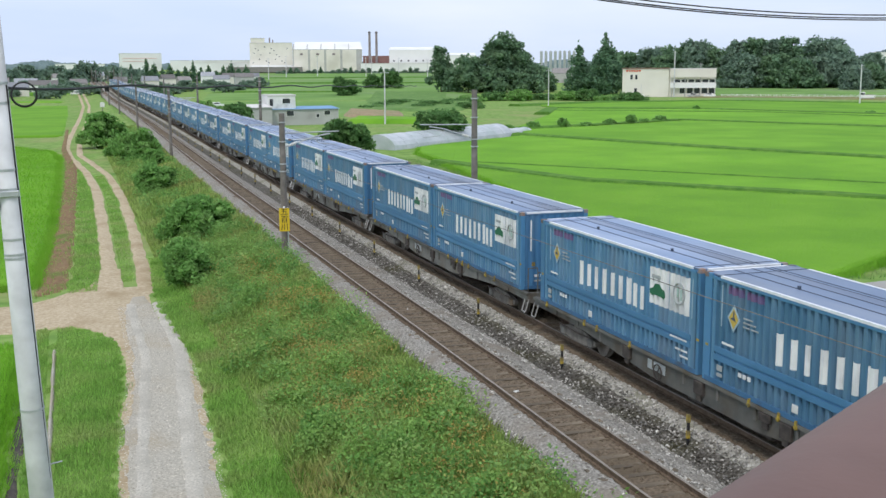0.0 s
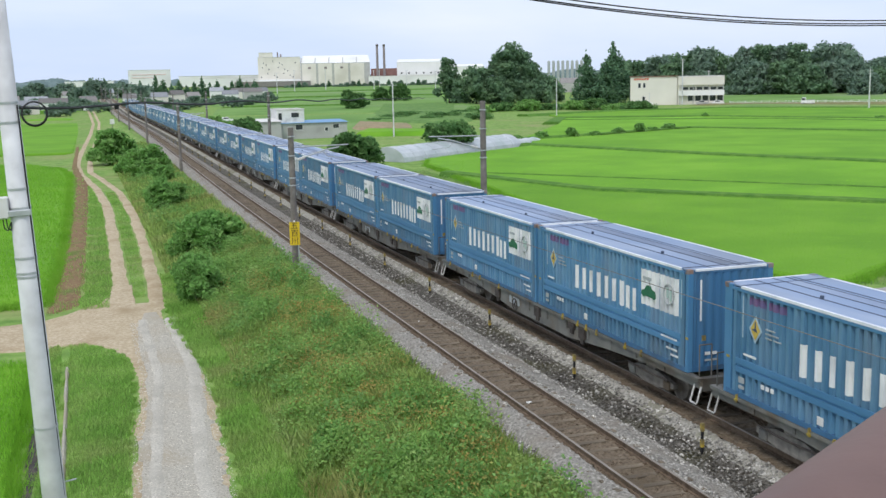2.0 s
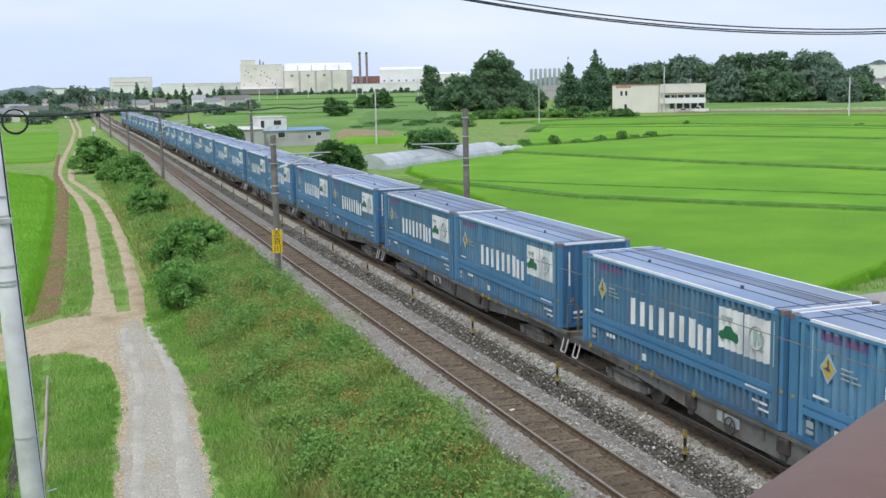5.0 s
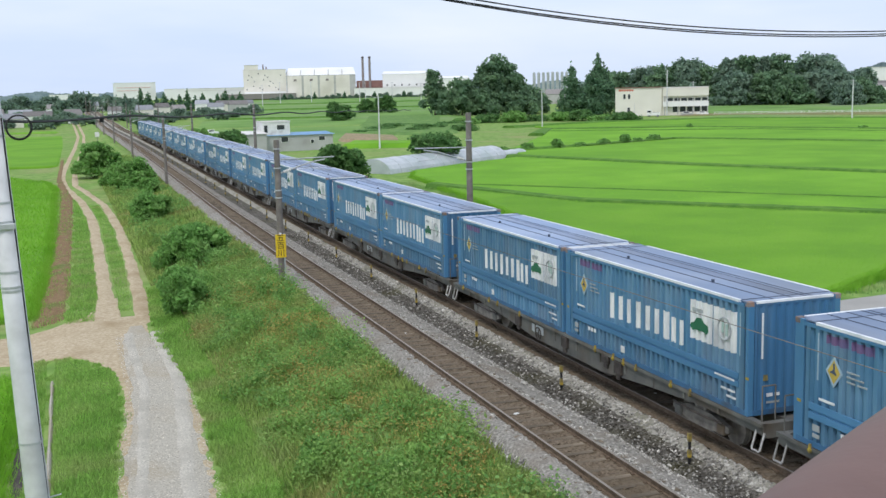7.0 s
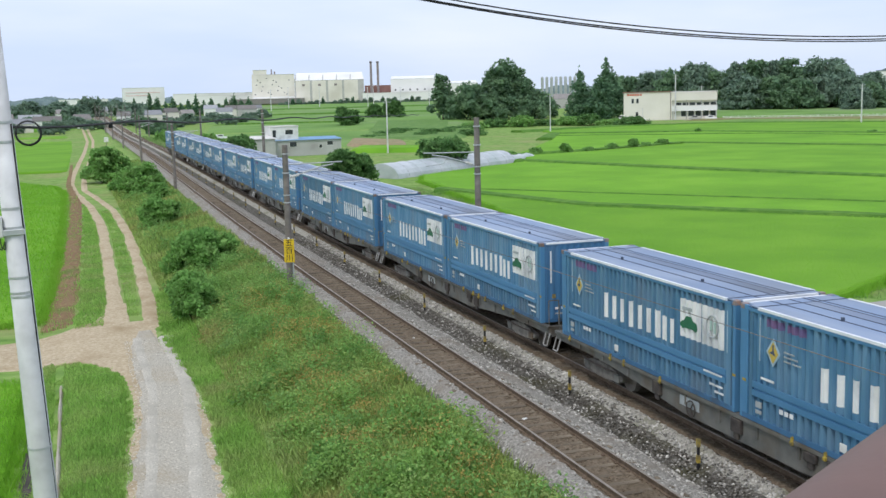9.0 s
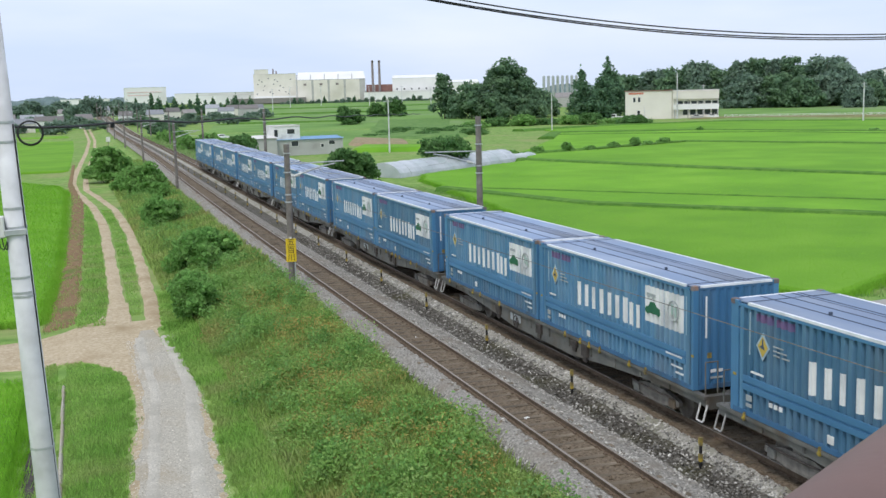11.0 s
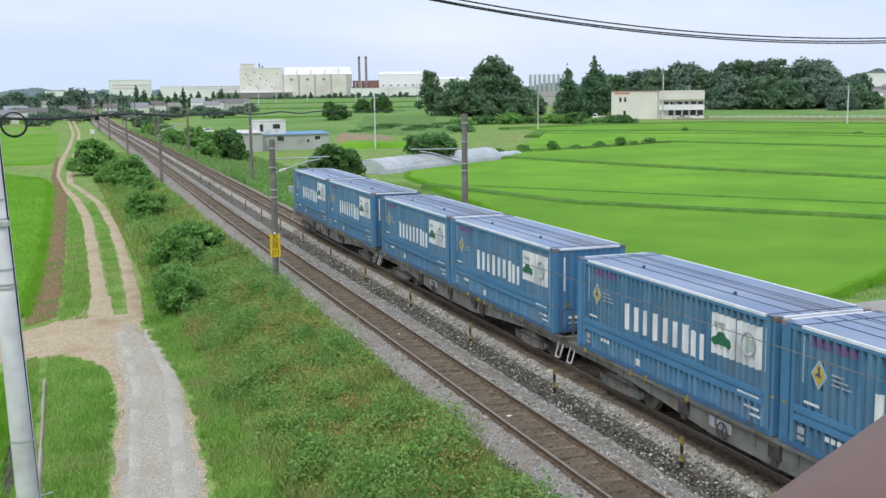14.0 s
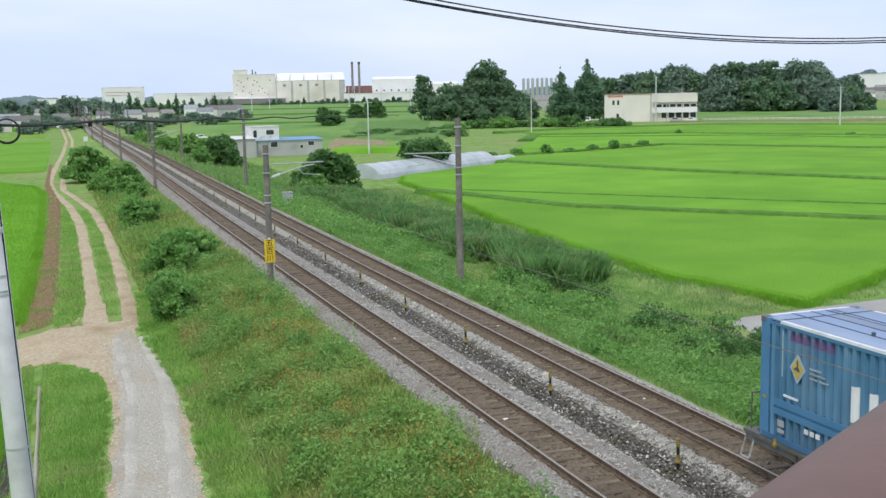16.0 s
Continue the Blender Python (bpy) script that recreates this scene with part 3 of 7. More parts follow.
def bund(points, w, top, label="dark grassy bank between paddies"):
    """A low grassy ridge along a line of points."""
    bm = bmesh.new()
    rings = []
    fine = []
    for (ax, ay), (bx, by) in zip(points[:-1], points[1:]):
        k = max(2, int(math.hypot(bx - ax, by - ay) / 2.0))
        fine += [(ax + (bx - ax) * i / k, ay + (by - ay) * i / k) for i in range(k)]
    fine.append(points[-1])
    for i, (x, y) in enumerate(fine):
        qx, qy = fine[min(i + 1, len(fine) - 1)]
        px, py = fine[max(i - 1, 0)]
        d = math.hypot(qx - px, qy - py)
        nx, ny = -(qy - py) / d, (qx - px) / d
        j = 0.25 * noise.noise(Vector((x * 0.6, y * 0.6, 0)))
        rings.append([bm.verts.new((x + nx * w * o, y + ny * w * o, z)) for o, z in ((-0.75, -2.0), (-0.5, top - 0.08 + j * 0.2), (0, top + j * 0.3), (0.5, top - 0.08 + j * 0.2), (0.75, -2.0))])
    for a, b in zip(rings[:-1], rings[1:]):
        for k in range(4):
            bm.faces.new((a[k], a[k + 1], b[k + 1], b[k]))
    bm.faces.new(rings[0][::-1])
    bm.faces.new(rings[-1])
    tagged(part("paddy_bank", bm, "bund"), label, "bank", "paddy banks", "stuff")


bund([(38.4, 114.0), (44.1, 89.9), (53.8, 77.2), (61.3, 67.4), (70, 59)], 1.6, -1.27)
bund([(65.6, 156.2), (76.8, 122.4), (88.2, 96.2), (101, 68)], 2.0, -1.24)
bund([(71, 172.5), (86.4, 176.4), (113.2, 188.6), (134.8, 147.8), (151, 102)], 2.2, -1.3)
bund([(102.4, 229), (117.6, 257), (148.6, 236.8), (169.8, 187.6), (181, 122)], 3.0, -1.30)
bund([(118, 283), (150, 296), (192, 293), (218, 253), (252, 172)], 3.6, -1.28)
bund([(42.0, 111), (58, 90), (72, 72)], 0.4, -1.42, "thin grassy bank across the paddy")
bund([(112, 243), (150, 212), (168, 160)], 1.2, -1.38, "thin grassy bank across the paddy")


DRAPED = []


def draped(corners, mat, label, name="field", lift=0.3, n=14):
    """A four-cornered field that follows the land."""
    DRAPED.append(name)
    lift += 0.035 * len(DRAPED)
    u = np.linspace(0, 1, n)
    U, V = np.meshgrid(u, u)
    c = np.array(corners, float)
    P = (1 - U)[..., None] * (1 - V)[..., None] * c[0] + U[..., None] * (1 - V)[..., None] * c[1] + U[..., None] * V[..., None] * c[2] + (1 - U)[..., None] * V[..., None] * c[3]
    Z = ground_z(P[..., 0], P[..., 1]) + lift
    for s in (np.s_[0, :], np.s_[-1, :], np.s_[:, 0], np.s_[:, -1]):
        Z[s] -= lift + 0.1
    a = (np.arange(n - 1)[:, None] * n + np.arange(n - 1)).ravel()
    me = raw_mesh(np.dstack([P, Z]).reshape(-1, 3), np.stack([a, a + 1, a + 1 + n, a + n], 1), mat, True)
    return tagged(new(name, me), label, "field", "far fields", "stuff")


draped([(190, 300), (330, 215), (420, 300), (235, 430)], "field", "green meadow beyond the road")
draped([(190, 318), (262, 246), (274, 256), (202, 330)], "verge", "dry brown-green verge along the road")
draped([(30, 240), (62, 232), (120, 330), (40, 350)], "field", "pale green field behind the house")
draped([(40, 360), (125, 340), (150, 400), (50, 430)], "field", "pale green paddy far off")
draped([(50, 440), (150, 410), (190, 520), (60, 560)], "field", "pale green field far off")
draped([(60, 575), (200, 530), (240, 640), (80, 680)], "field", "pale green paddy far off")
draped([(75, 695), (245, 655), (290, 800), (105, 850)], "field", "pale green field before the factory")
draped([(27.3, 37.0), (40, 40.6), (41, 42.2), (28.0, 41.2)], "asphalt", "pale concrete farm path beside the paddy", "path", 0.12)
draped([(57, 237), (66.5, 218), (75.5, 250), (68.5, 276)], "tilled", "tan tilled vegetable plot")
draped([(72, 262), (92, 254), (124, 330), (76, 300)], "crop", "dark green vegetable crop in rows")
draped([(78, 300), (96, 275), (140, 400), (114, 420)], "crop", "dark green vegetable crop in rows")
for a, c, wd in (((34, 300), (58, 296), 2.5), ((52, 436), (112, 418), 3), ((90, 560), (196, 526), 4), ((74, 688), (244, 648), 5)):
    draped([a, c, (c[0] + 0.1 * wd, c[1] + wd), (a[0] + 0.1 * wd, a[1] + wd)], "bund", "dark grassy bank between far fields", "field_bank", 0.2, 10)
draped([(50, 206), (66, 199), (72, 208), (57, 225)], "rice", "bright green paddy strip behind the greenhouse")
draped([(-60, 430), (1.5, 420), (2.5, 520), (-60, 540)], "rice", "green paddy beside the track")


# ---- the railway ----
TRACKS = (11.30, 15.51)
Y0, Y1 = -40.0, 760.0


def bend(y):
    """Sideways shift of the line where it bends gently far off."""
    return np.interp(y, [0, 55, 80, 105, 150, 200, 260, 330, 420, 760], [0, 0, 0.14, 0.38, 0.85, 1.30, 1.42, 1.15, 0.8, 0.2])


def bed(name, mat, x0, x1, prof, label, step_near=0.12):
    """A lengthwise band of ballast with the cross-profile prof(u), u from 0 to 1."""
    ys = np.concatenate([np.arange(Y0, 8, 2.0), np.arange(8, 60, step_near), np.arange(60, 120, 0.5), np.arange(120, Y1, 8.0)])
    u = np.linspace(0, 1, max(4, int((x1 - x0) / 0.12)))
    U, Y = np.meshgrid(u, ys)
    X = x0 + (x1 - x0) * U + bend(Y)
    rng = np.random.RandomState(int(x0 * 100))
    Z = np.interp(U, *zip(*prof)) + rng.normal(0, 0.018, U.shape) * (Y < 120)
    Z = Z + np.clip(Y - 330, 0, None) * 8 / 620
    n, m = Y.shape
    a = (np.arange(n - 1)[:, None] * m + np.arange(m - 1)).ravel()
    me = raw_mesh(np.stack([X, Y, Z], -1).reshape(-1, 3), np.stack([a, a + 1, a + 1 + m, a + m], 1), mat)
    tagged(new(name, me), label, "ballast", kind="structure")


bed("ballast", "ballast", 9.75, 10.62, [(0, -0.55), (0.5, -0.2), (0.75, -0.14), (1, -0.145)], "grey crushed-stone ballast shoulder")
bed("ballast", "ballast_rust", 10.60, 12.02, [(0, -0.15), (0.3, -0.168), (0.7, -0.168), (1, -0.15)], "rust-brown ballast between the rails")
bed("ballast", "ballast", 12.00, 13.05, [(0, -0.15), (0.5, -0.2), (1, -0.36)], "grey crushed-stone ballast shoulder")
bed("ballast", "ballast_dark", 13.02, 14.02, [(0, -0.355), (0.5, -0.42), (1, -0.33)], "dark dirty stones in the gap between tracks")
bed("ballast", "ballast_pale", 13.98, 14.42, [(0, -0.335), (0.6, -0.19), (1, -0.17)], "pale ballast shoulder ridge")
bed("ballast", "ballast_rust", 14.40, 16.45, [(0, -0.175), (0.2, -0.16), (0.5, -0.17), (0.8, -0.16), (1, -0.16)], "rust-brown ballast between the rails")
bed("ballast", "ballast_pale", 16.43, 17.2, [(0, -0.165), (0.5, -0.2), (1, -0.55)], "pale ballast shoulder ridge")


def track_line(cx, k):
    track = empty("railway_track", pose(cx, 0, 0), "rusty rails with worn heads on brown sleepers", "railway track", "railway tracks", "structure")
    for sx in (-0.566, 0.566):
        for nm, mat, outline in (("rail", "rail", [(-0.06, -0.153), (0.06, -0.153), (0.06, -0.14), (0.012, -0.125), (0.012, -0.045), (0.033, -0.035), (0.033, -0.006), (-0.033, -0.006), (-0.033, -0.035), (-0.012, -0.045), (-0.012, -0.125), (-0.06, -0.14)]),
                                 ("rail_head", "rail_top", [(-0.033, -0.006), (0.033, -0.006), (0.03, 0.0), (-0.03, 0.0)])):
            bm = bmesh.new()
            stations = [Y0, 0, 55, 68, 80, 92, 105, 120, 135, 150, 175, 200, 230, 260, 295, 330, 375, 420, 500, 600, Y1]
            rings = [[bm.verts.new((sx + px + float(bend(y)), y, pz + max(0, y - 330) * 8 / 620)) for px, pz in outline] for y in stations]
            kk = len(outline)
            for a, b in zip(rings[:-1], rings[1:]):
                for i in range(kk):
                    bm.faces.new((a[i], a[(i + 1) % kk], b[(i + 1) % kk], b[i]))
            part(nm, bm, mat, track)
    tb = bmesh.new()
    v = box(tb, -0.95, 0.95, -0.11, 0.11, -0.30, -0.150)
    for q in v[4:]:
        q.co.y *= 0.82
    tie = finish(tb)
    tie.materials.append(M["tie"])
    fb = bmesh.new()
    for sx in (-0.566, 0.566):
        for d in (-0.095, 0.095):
            box(fb, sx + d - 0.03, sx + d + 0.03, -0.05, 0.05, -0.152, -0.115)
    clip = finish(fb)
    clip.materials.append(M["rail"])
    rng = random.Random(k)
    for i in range(150):
        y = 8 + i * 0.6
        t = part("sleeper", tie, "tie", track)
        t.location = (rng.uniform(-0.03, 0.03) + float(bend(y)), y + rng.uniform(-0.03, 0.03), rng.uniform(-0.012, 0.006))
        c = part("rail_clips", clip, "rail", t)
    rest = bmesh.new()
    for i in range(420):
        y = 98 + i * 0.6
        e = float(bend(y))
        box(rest, e - 1.0, e + 1.0, y - 0.1, y + 0.1, -0.3, -0.15 + max(0, y - 330) * 8 / 620)
    tagged(part("sleepers", rest, "tie", track), kind="stuff")


for k, cx in enumerate(TRACKS):
    track_line(cx, k)


def loose_stones():
    rng = np.random.RandomState(5)
    oct_v = np.array([(1, 0, 0), (-1, 0, 0), (0, 1, 0), (0, -1, 0), (0, 0, 0.8), (0, 0, -0.6)])
    oct_f = np.array([(0, 2, 4), (2, 1, 4), (1, 3, 4), (3, 0, 4), (2, 0, 5), (1, 2, 5), (3, 1, 5), (0, 3, 5)])
    bands = [(9.55, 10.55, -0.52, -0.16, 15000), (12.05, 13.05, -0.15, -0.36, 14000), (13.05, 14.0, -0.38, -0.36, 6000), (13.1, 14.05, -0.38, -0.36, 2600), (14.0, 14.4, -0.3, -0.17, 5500), (16.5, 17.2, -0.18, -0.5, 8000), (10.75, 11.85, -0.19, -0.19, 4500), (14.95, 16.05, -0.19, -0.19, 3500)]
    for x0, x1, z0, z1, n in bands:
        u = rng.rand(n)
        y = 12 + 58 * rng.rand(n) ** 1.6
        c = np.stack([x0 + (x1 - x0) * u, y, z0 + (z1 - z0) * u + 0.01], 1)
        s = rng.uniform(0.02, 0.056, (n, 1, 1)) * rng.uniform(0.7, 1.3, (n, 6, 3))
        a = rng.rand(n) * 6.28
        ca, sa = np.cos(a)[:, None], np.sin(a)[:, None]
        v = oct_v[None] * s
        v = np.stack([v[..., 0] * ca - v[..., 1] * sa, v[..., 0] * sa + v[..., 1] * ca, v[..., 2]], -1) + c[:, None]
        f = oct_f[None] + 6 * np.arange(n)[:, None, None]
        mat = "ballast_dark" if (x0 == 13.05) else ("ballast_rust" if x0 in (10.75, 14.95) else "stone")
        tagged(new("ballast_stones", raw_mesh(v.reshape(-1, 3), f.reshape(-1, 3), mat)), "loose crushed stones on the track bed", "stones", "loose ballast stones", "stuff")


loose_stones()


def road_stones():
    """Loose gravel on the road."""
    rng = np.random.RandomState(9)
    n = 16000
    y = 14 + 34 * rng.rand(n) ** 1.3
    l, r = np.interp(y, [14, 24, 28.5, 39, 48], [0.4, 0.5, 0.7, 1.5, 1.5]), np.interp(y, [14, 24, 27.4, 38, 48], [2.9, 3.0, 3.25, 3.7, 3.05])
    x = l + (r - l) * rng.rand(n)
    c = np.stack([x, y, ground_z(x, y) + 0.052], 1)
    k = rng.uniform(0.008, 0.024, (n, 1, 1)) * rng.uniform(0.6, 1.3, (n, 5, 3))
    v = np.array([(1, 0, 0), (0, 1, 0), (-1, 0, 0), (0, -1, 0), (0, 0, 0.8)])[None] * k + c[:, None]
    f = np.array([(0, 1, 4), (1, 2, 4), (2, 3, 4), (3, 0, 4)])[None] + 5 * np.arange(n)[:, None, None]
    tagged(new("road_gravel", raw_mesh(v.reshape(-1, 3), f.reshape(-1, 3), "road_stone")), "loose pale gravel on the road", "gravel", kind="stuff")


road_stones()


# ---- plants ----
def leaf_quads(centres, size, rng, flat=0.0):
    """Small bent leaf clumps at the centres: two triangles sharing an edge, turned at random."""
    n = len(centres)
    a = rng.normal(size=(n, 3))
    a[:, 2] *= 1 - flat
    a /= np.linalg.norm(a, axis=1)[:, None]
    b = np.cross(a, rng.normal(size=(n, 3)))
    b /= np.linalg.norm(b, axis=1)[:, None] + 1e-9
    c = np.cross(a, b)
    s = (size * rng.uniform(0.55, 1.35, n))[:, None]
    v = np.stack([centres - a * s, centres + b * s * 0.55 + c * s * 0.2, centres + a * s, centres - b * s * 0.55 + c * s * 0.2], 1)
    f = np.arange(4 * n).reshape(n, 4)
    return v.reshape(-1, 3), f


def crown_points(lobes, n, rng):
    """Points in the shells of several ellipsoids (x, y, z, rx, ry, rz), gathered into sprays with gaps between."""
    m = int(n * 1.7)
    w = np.array([l[3] * l[4] + l[4] * l[5] + l[3] * l[5] for l in lobes])
    pick = rng.choice(len(lobes), m, p=w / w.sum())
    L = np.array(lobes)[pick]
    d = rng.normal(size=(m, 3))
    d /= np.linalg.norm(d, axis=1)[:, None]
    r = rng.uniform(0.5, 1.18, m)
    p = L[:, :3] + d * L[:, 3:] * r[:, None]
    size = np.mean([l[3] for l in lobes[1:]]) if len(lobes) > 1 else lobes[0][3]
    q = p * (3.6 / size) + rng.uniform(0, 6, 3)
    spray = np.sin(q[:, 0] + 0.7 * np.sin(q[:, 1] * 0.8)) + np.sin(q[:, 1] * 1.1 + 1.3 * np.sin(q[:, 2])) + np.sin(q[:, 2] * 1.4 + 0.9 * np.sin(q[:, 0] * 1.2))
    order = np.argsort(-(spray + rng.normal(0, 0.55, m)))
    return p[np.sort(order[:n])]


def core_mesh(bm, lobes, k=0.58):
    for x, y, z, rx, ry, rz in lobes:
        bmesh.ops.create_icosphere(bm, subdivisions=1, radius=1, matrix=Matrix.Translation((x, y, z)) @ Matrix.Diagonal((rx * k, ry * k, rz * k, 1)))
    for v in bm.verts:
        v.co += Vector((noise.noise(v.co * 0.8), noise.noise(v.co * 0.8 + Vector((9, 0, 0))), noise.noise(v.co * 0.8 + Vector((0, 9, 0))))) * 0.12 * lobes[0][3]


def plant(name, x, y, lobes, leaf, n, mat, label, category, trunk=0.0, trunk_h=0.0, limbs=5, seed=1, group="", z=None):
    """Trunk or stems, limbs into the lobes, an added light-blocking core and a crown of leaf clumps."""
    rng = np.random.RandomState(seed)
    base = gz(x, y) - 0.05 if z is None else z
    root = empty(name, pose(x, y, base, 0, 0, 0), label, category, group)
    bm = bmesh.new()
    top = max(l[2] for l in lobes)
    if trunk:
        tube(bm, (0, 0, 0), (0.1, 0, trunk_h), trunk, trunk * 0.7, 9)
        tube(bm, (0.1, 0, trunk_h), (0, 0, top), trunk * 0.7, trunk * 0.15, 8)
        for l in lobes[:max(limbs, 1)]:
            tube(bm, (0.08, 0, trunk_h * 0.8), l[:3], trunk * 0.4, trunk * 0.1, 6)
    else:
        near = y < 175
        for l in lobes[1:(4 if near else 2)]:
            sb = bmesh.new()
            tube(sb, (l[0] * 0.4, l[1] * 0.4, 0), l[:3], 0.05, 0.015, 5)
            part("stem", sb, "bark", root)
    if trunk:
        part("trunk", bm, "bark", root)
    else:
        bm.free()
    verts, faces = leaf_quads(crown_points(lobes, n, rng), leaf, rng)
    part("crown", raw_mesh(verts, faces, mat), mat, root)
    # hull added inside the crown to stop light passing through
    cb = bmesh.new()
    core_mesh(cb, lobes)
    part("light_block_core", cb, mat, root)
    return root


def round_lobes(h, w, n, seed, low=0.25):
    """Lobes for a broad, uneven crown h high and w wide."""
    r = random.Random(seed)
    out = [(0, 0, h * (0.46 + low / 2), w * 0.30, w * 0.30, h * (0.5 - low / 2) * 0.84)]
    for k in range(3 * n):
        a = 6.283 * k * 0.618 + r.uniform(-0.3, 0.3)
        u = r.uniform(0.0, 1.0)
        q = w * (0.40 - 0.26 * u * u) * r.uniform(0.65, 1.05)
        zz = h * (low + 0.10 + (0.80 - low) * u)
        s = w * r.uniform(0.07, 0.145)
        out.append((q * math.cos(a), q * math.sin(a), zz, s, s, min(s * r.uniform(0.6, 0.95), h * 1.02 - zz)))
    return out


def cone_lobes(h, w, tiers=7, seed=1):
    r = random.Random(seed)
    out = []
    for k in range(tiers):
        u = k / (tiers - 1)
        rad = w * 0.5 * (1 - u) ** 0.75 * (0.9 + 0.2 * r.random()) + 0.04 * w
        out.append((r.uniform(-0.04, 0.04) * w, r.uniform(-0.04, 0.04) * w, h * (0.14 + 0.80 * u), rad, rad, h * 0.12))
    return out


def bush(x, y, h, w, leaf=0.16, n=2600, seed=1, label="leafy green bush on the grassy slope", mat="leaf_bush"):
    return plant("bush", x, y, round_lobes(h, w, 9, seed, 0.05), leaf * 0.78, int(n * 1.8), mat, label, "bush", 0, 0, 6, seed, "bushes")


bush(4.1, 150, 4.6, 7.2, 0.32, 3600, 11, "large dark green bush beside the dirt track")
bush(7.0, 122, 3.2, 5.6, 0.28, 3000, 12)
bush(5.2, 131, 1.8, 3.6, 0.22, 1500, 22)
bush(7.9, 112, 1.6, 3.2, 0.2, 1400, 23)
bush(6.4, 90, 2.3, 4.0, 0.22, 2400, 13)
bush(6.7, 64, 2.4, 5.2, 0.17, 4200, 14, "spreading green bush on the slope")
bush(5.2, 57, 1.3, 3.0, 0.14, 2200, 24)
bush(4.9, 51, 2.0, 2.9, 0.13, 3200, 15, "pale green vine-covered bush on the slope")
bush(7.4, 72, 1.4, 3.4, 0.15, 2000, 25)
bush(6.0, 27.5, 0.9, 1.5, 0.09, 1500, 16, "low leafy weeds on the slope")
bush(28.6, 118, 5.0, 8.5, 0.30, 5200, 17, "broad dark green shrub by the line", "leaf_mid")
bush(25.6, 112, 2.6, 5.0, 0.25, 2200, 27)
plant("tree", 51.0, 150, round_lobes(4.7, 9.5, 9, 18, 0.38), 0.27, 5200, "leaf_mid", "spreading dark green tree by the greenhouse", "tree", 0.14, 1.4, 6, 18, "trees")
bush(24.2, 168, 5.2, 7.5, 0.36, 3600, 19, "dark green shrub beside the house", "leaf_mid")
bush(20.6, 164, 3.0, 5.0, 0.30, 1800, 29)
bush(23.8, 205, 4.4, 8.0, 0.40, 2200, 30)
bush(20.6, 215, 3.2, 6.0, 0.36, 1600, 33)
bush(21.5, 260, 3.6, 9.0, 0.45, 1800, 34)
for k, (bx, by) in enumerate([(70.5, 172), (76, 173.5), (82, 174.6), (87, 175.8), (93, 178.5), (99, 181), (103, 183.5), (108, 186)]):
    bush(bx, by, 1.0 + 0.5 * (k % 3), 3.2, 0.25, 500, 40 + k, "low scrub on the paddy bank")
bush(93, 380, 7.0, 11.5, 0.55, 2600, 50, "round dark tree in the fields", "leaf_mid")
bush(131, 450, 7.6, 13, 0.6, 2200, 51, "dark shrubs in the fields", "leaf_mid")
bush(124, 455, 6.4, 9, 0.6, 1500, 52, "dark shrubs in the fields", "leaf_mid")


def tree(x, y, h, w, seed, n=5200, leaf=0.7, label="tall broadleaf tree with a dense dark crown", low=0.03, mat="leaf"):
    plant("tree", x, y, round_lobes(h, w, 11, seed, low), leaf, n, mat, label, "tree", h * 0.022, h * 0.25, 8, seed, "trees")


def conifer(x, y, h, w, seed, n=3600, leaf=0.55, label="tall pointed dark conifer"):
    plant("conifer", x, y, cone_lobes(h, w, 8, seed), leaf, n, "leaf_conifer", label, "conifer", h * 0.02, h * 0.2, 2, seed, "conifers")


tree(162, 398, 23, 27, 60, 11000, 0.62)
tree(138, 405, 18.5, 12, 61, 3200)
tree(147, 399, 14, 25, 62, 5200)
tree(172, 394, 12, 21, 63, 4200)
tree(154, 392, 10, 18, 64, 3000)
tree(166, 385, 7, 16, 65, 2600)
for k, (bd, bb) in enumerate([(345, 20.4), (352, 21.6), (350, 22.9), (356, 24.0), (352, 25.4), (350, 26.4), (345, 27.6), (340, 28.6)]):
    bush(bd * math.sin(radians(bb)), bd * math.cos(radians(bb)), 1.9 + 0.9 * (k % 3), 11, 0.45, 1600, 200 + k, "green scrub along the far field edge", "leaf_mid" if k % 2 else "leaf_bush")
bush(147, 236, 1.4, 2.2, 0.25, 300, 215, "small scrub on the paddy bank")
bush(166, 196, 1.0, 3.5, 0.25, 300, 216, "small scrub on the paddy bank")
for k in range(9):
    bd = 292 + 16 * (k % 4)
    bb = 15.3 + 0.62 * k
    bush(bd * math.sin(radians(bb)), bd * math.cos(radians(bb)), 0.8 + 0.4 * (k % 3), 10 + 2 * (k % 2), 0.3, 900, 330 + k, "dark green scrub between the vegetable plots", "leaf_mid")
conifer(183.5, 355, 21, 14, 66, 5200)
conifer(177, 364, 18.3, 11, 67, 3800)
tree(190, 372, 9, 14, 68, 2200)
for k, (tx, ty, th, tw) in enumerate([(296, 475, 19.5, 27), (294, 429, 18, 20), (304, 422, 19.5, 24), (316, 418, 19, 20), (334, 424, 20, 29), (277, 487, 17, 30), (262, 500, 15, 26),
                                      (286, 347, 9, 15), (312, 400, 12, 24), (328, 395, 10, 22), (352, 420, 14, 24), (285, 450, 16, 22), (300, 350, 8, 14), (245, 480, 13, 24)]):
    tree(tx, ty, th, tw, 80 + k, 5200, 0.75, "dense dark tree in a wood behind the road", 0.0, "leaf_haze" if k % 3 else "leaf")


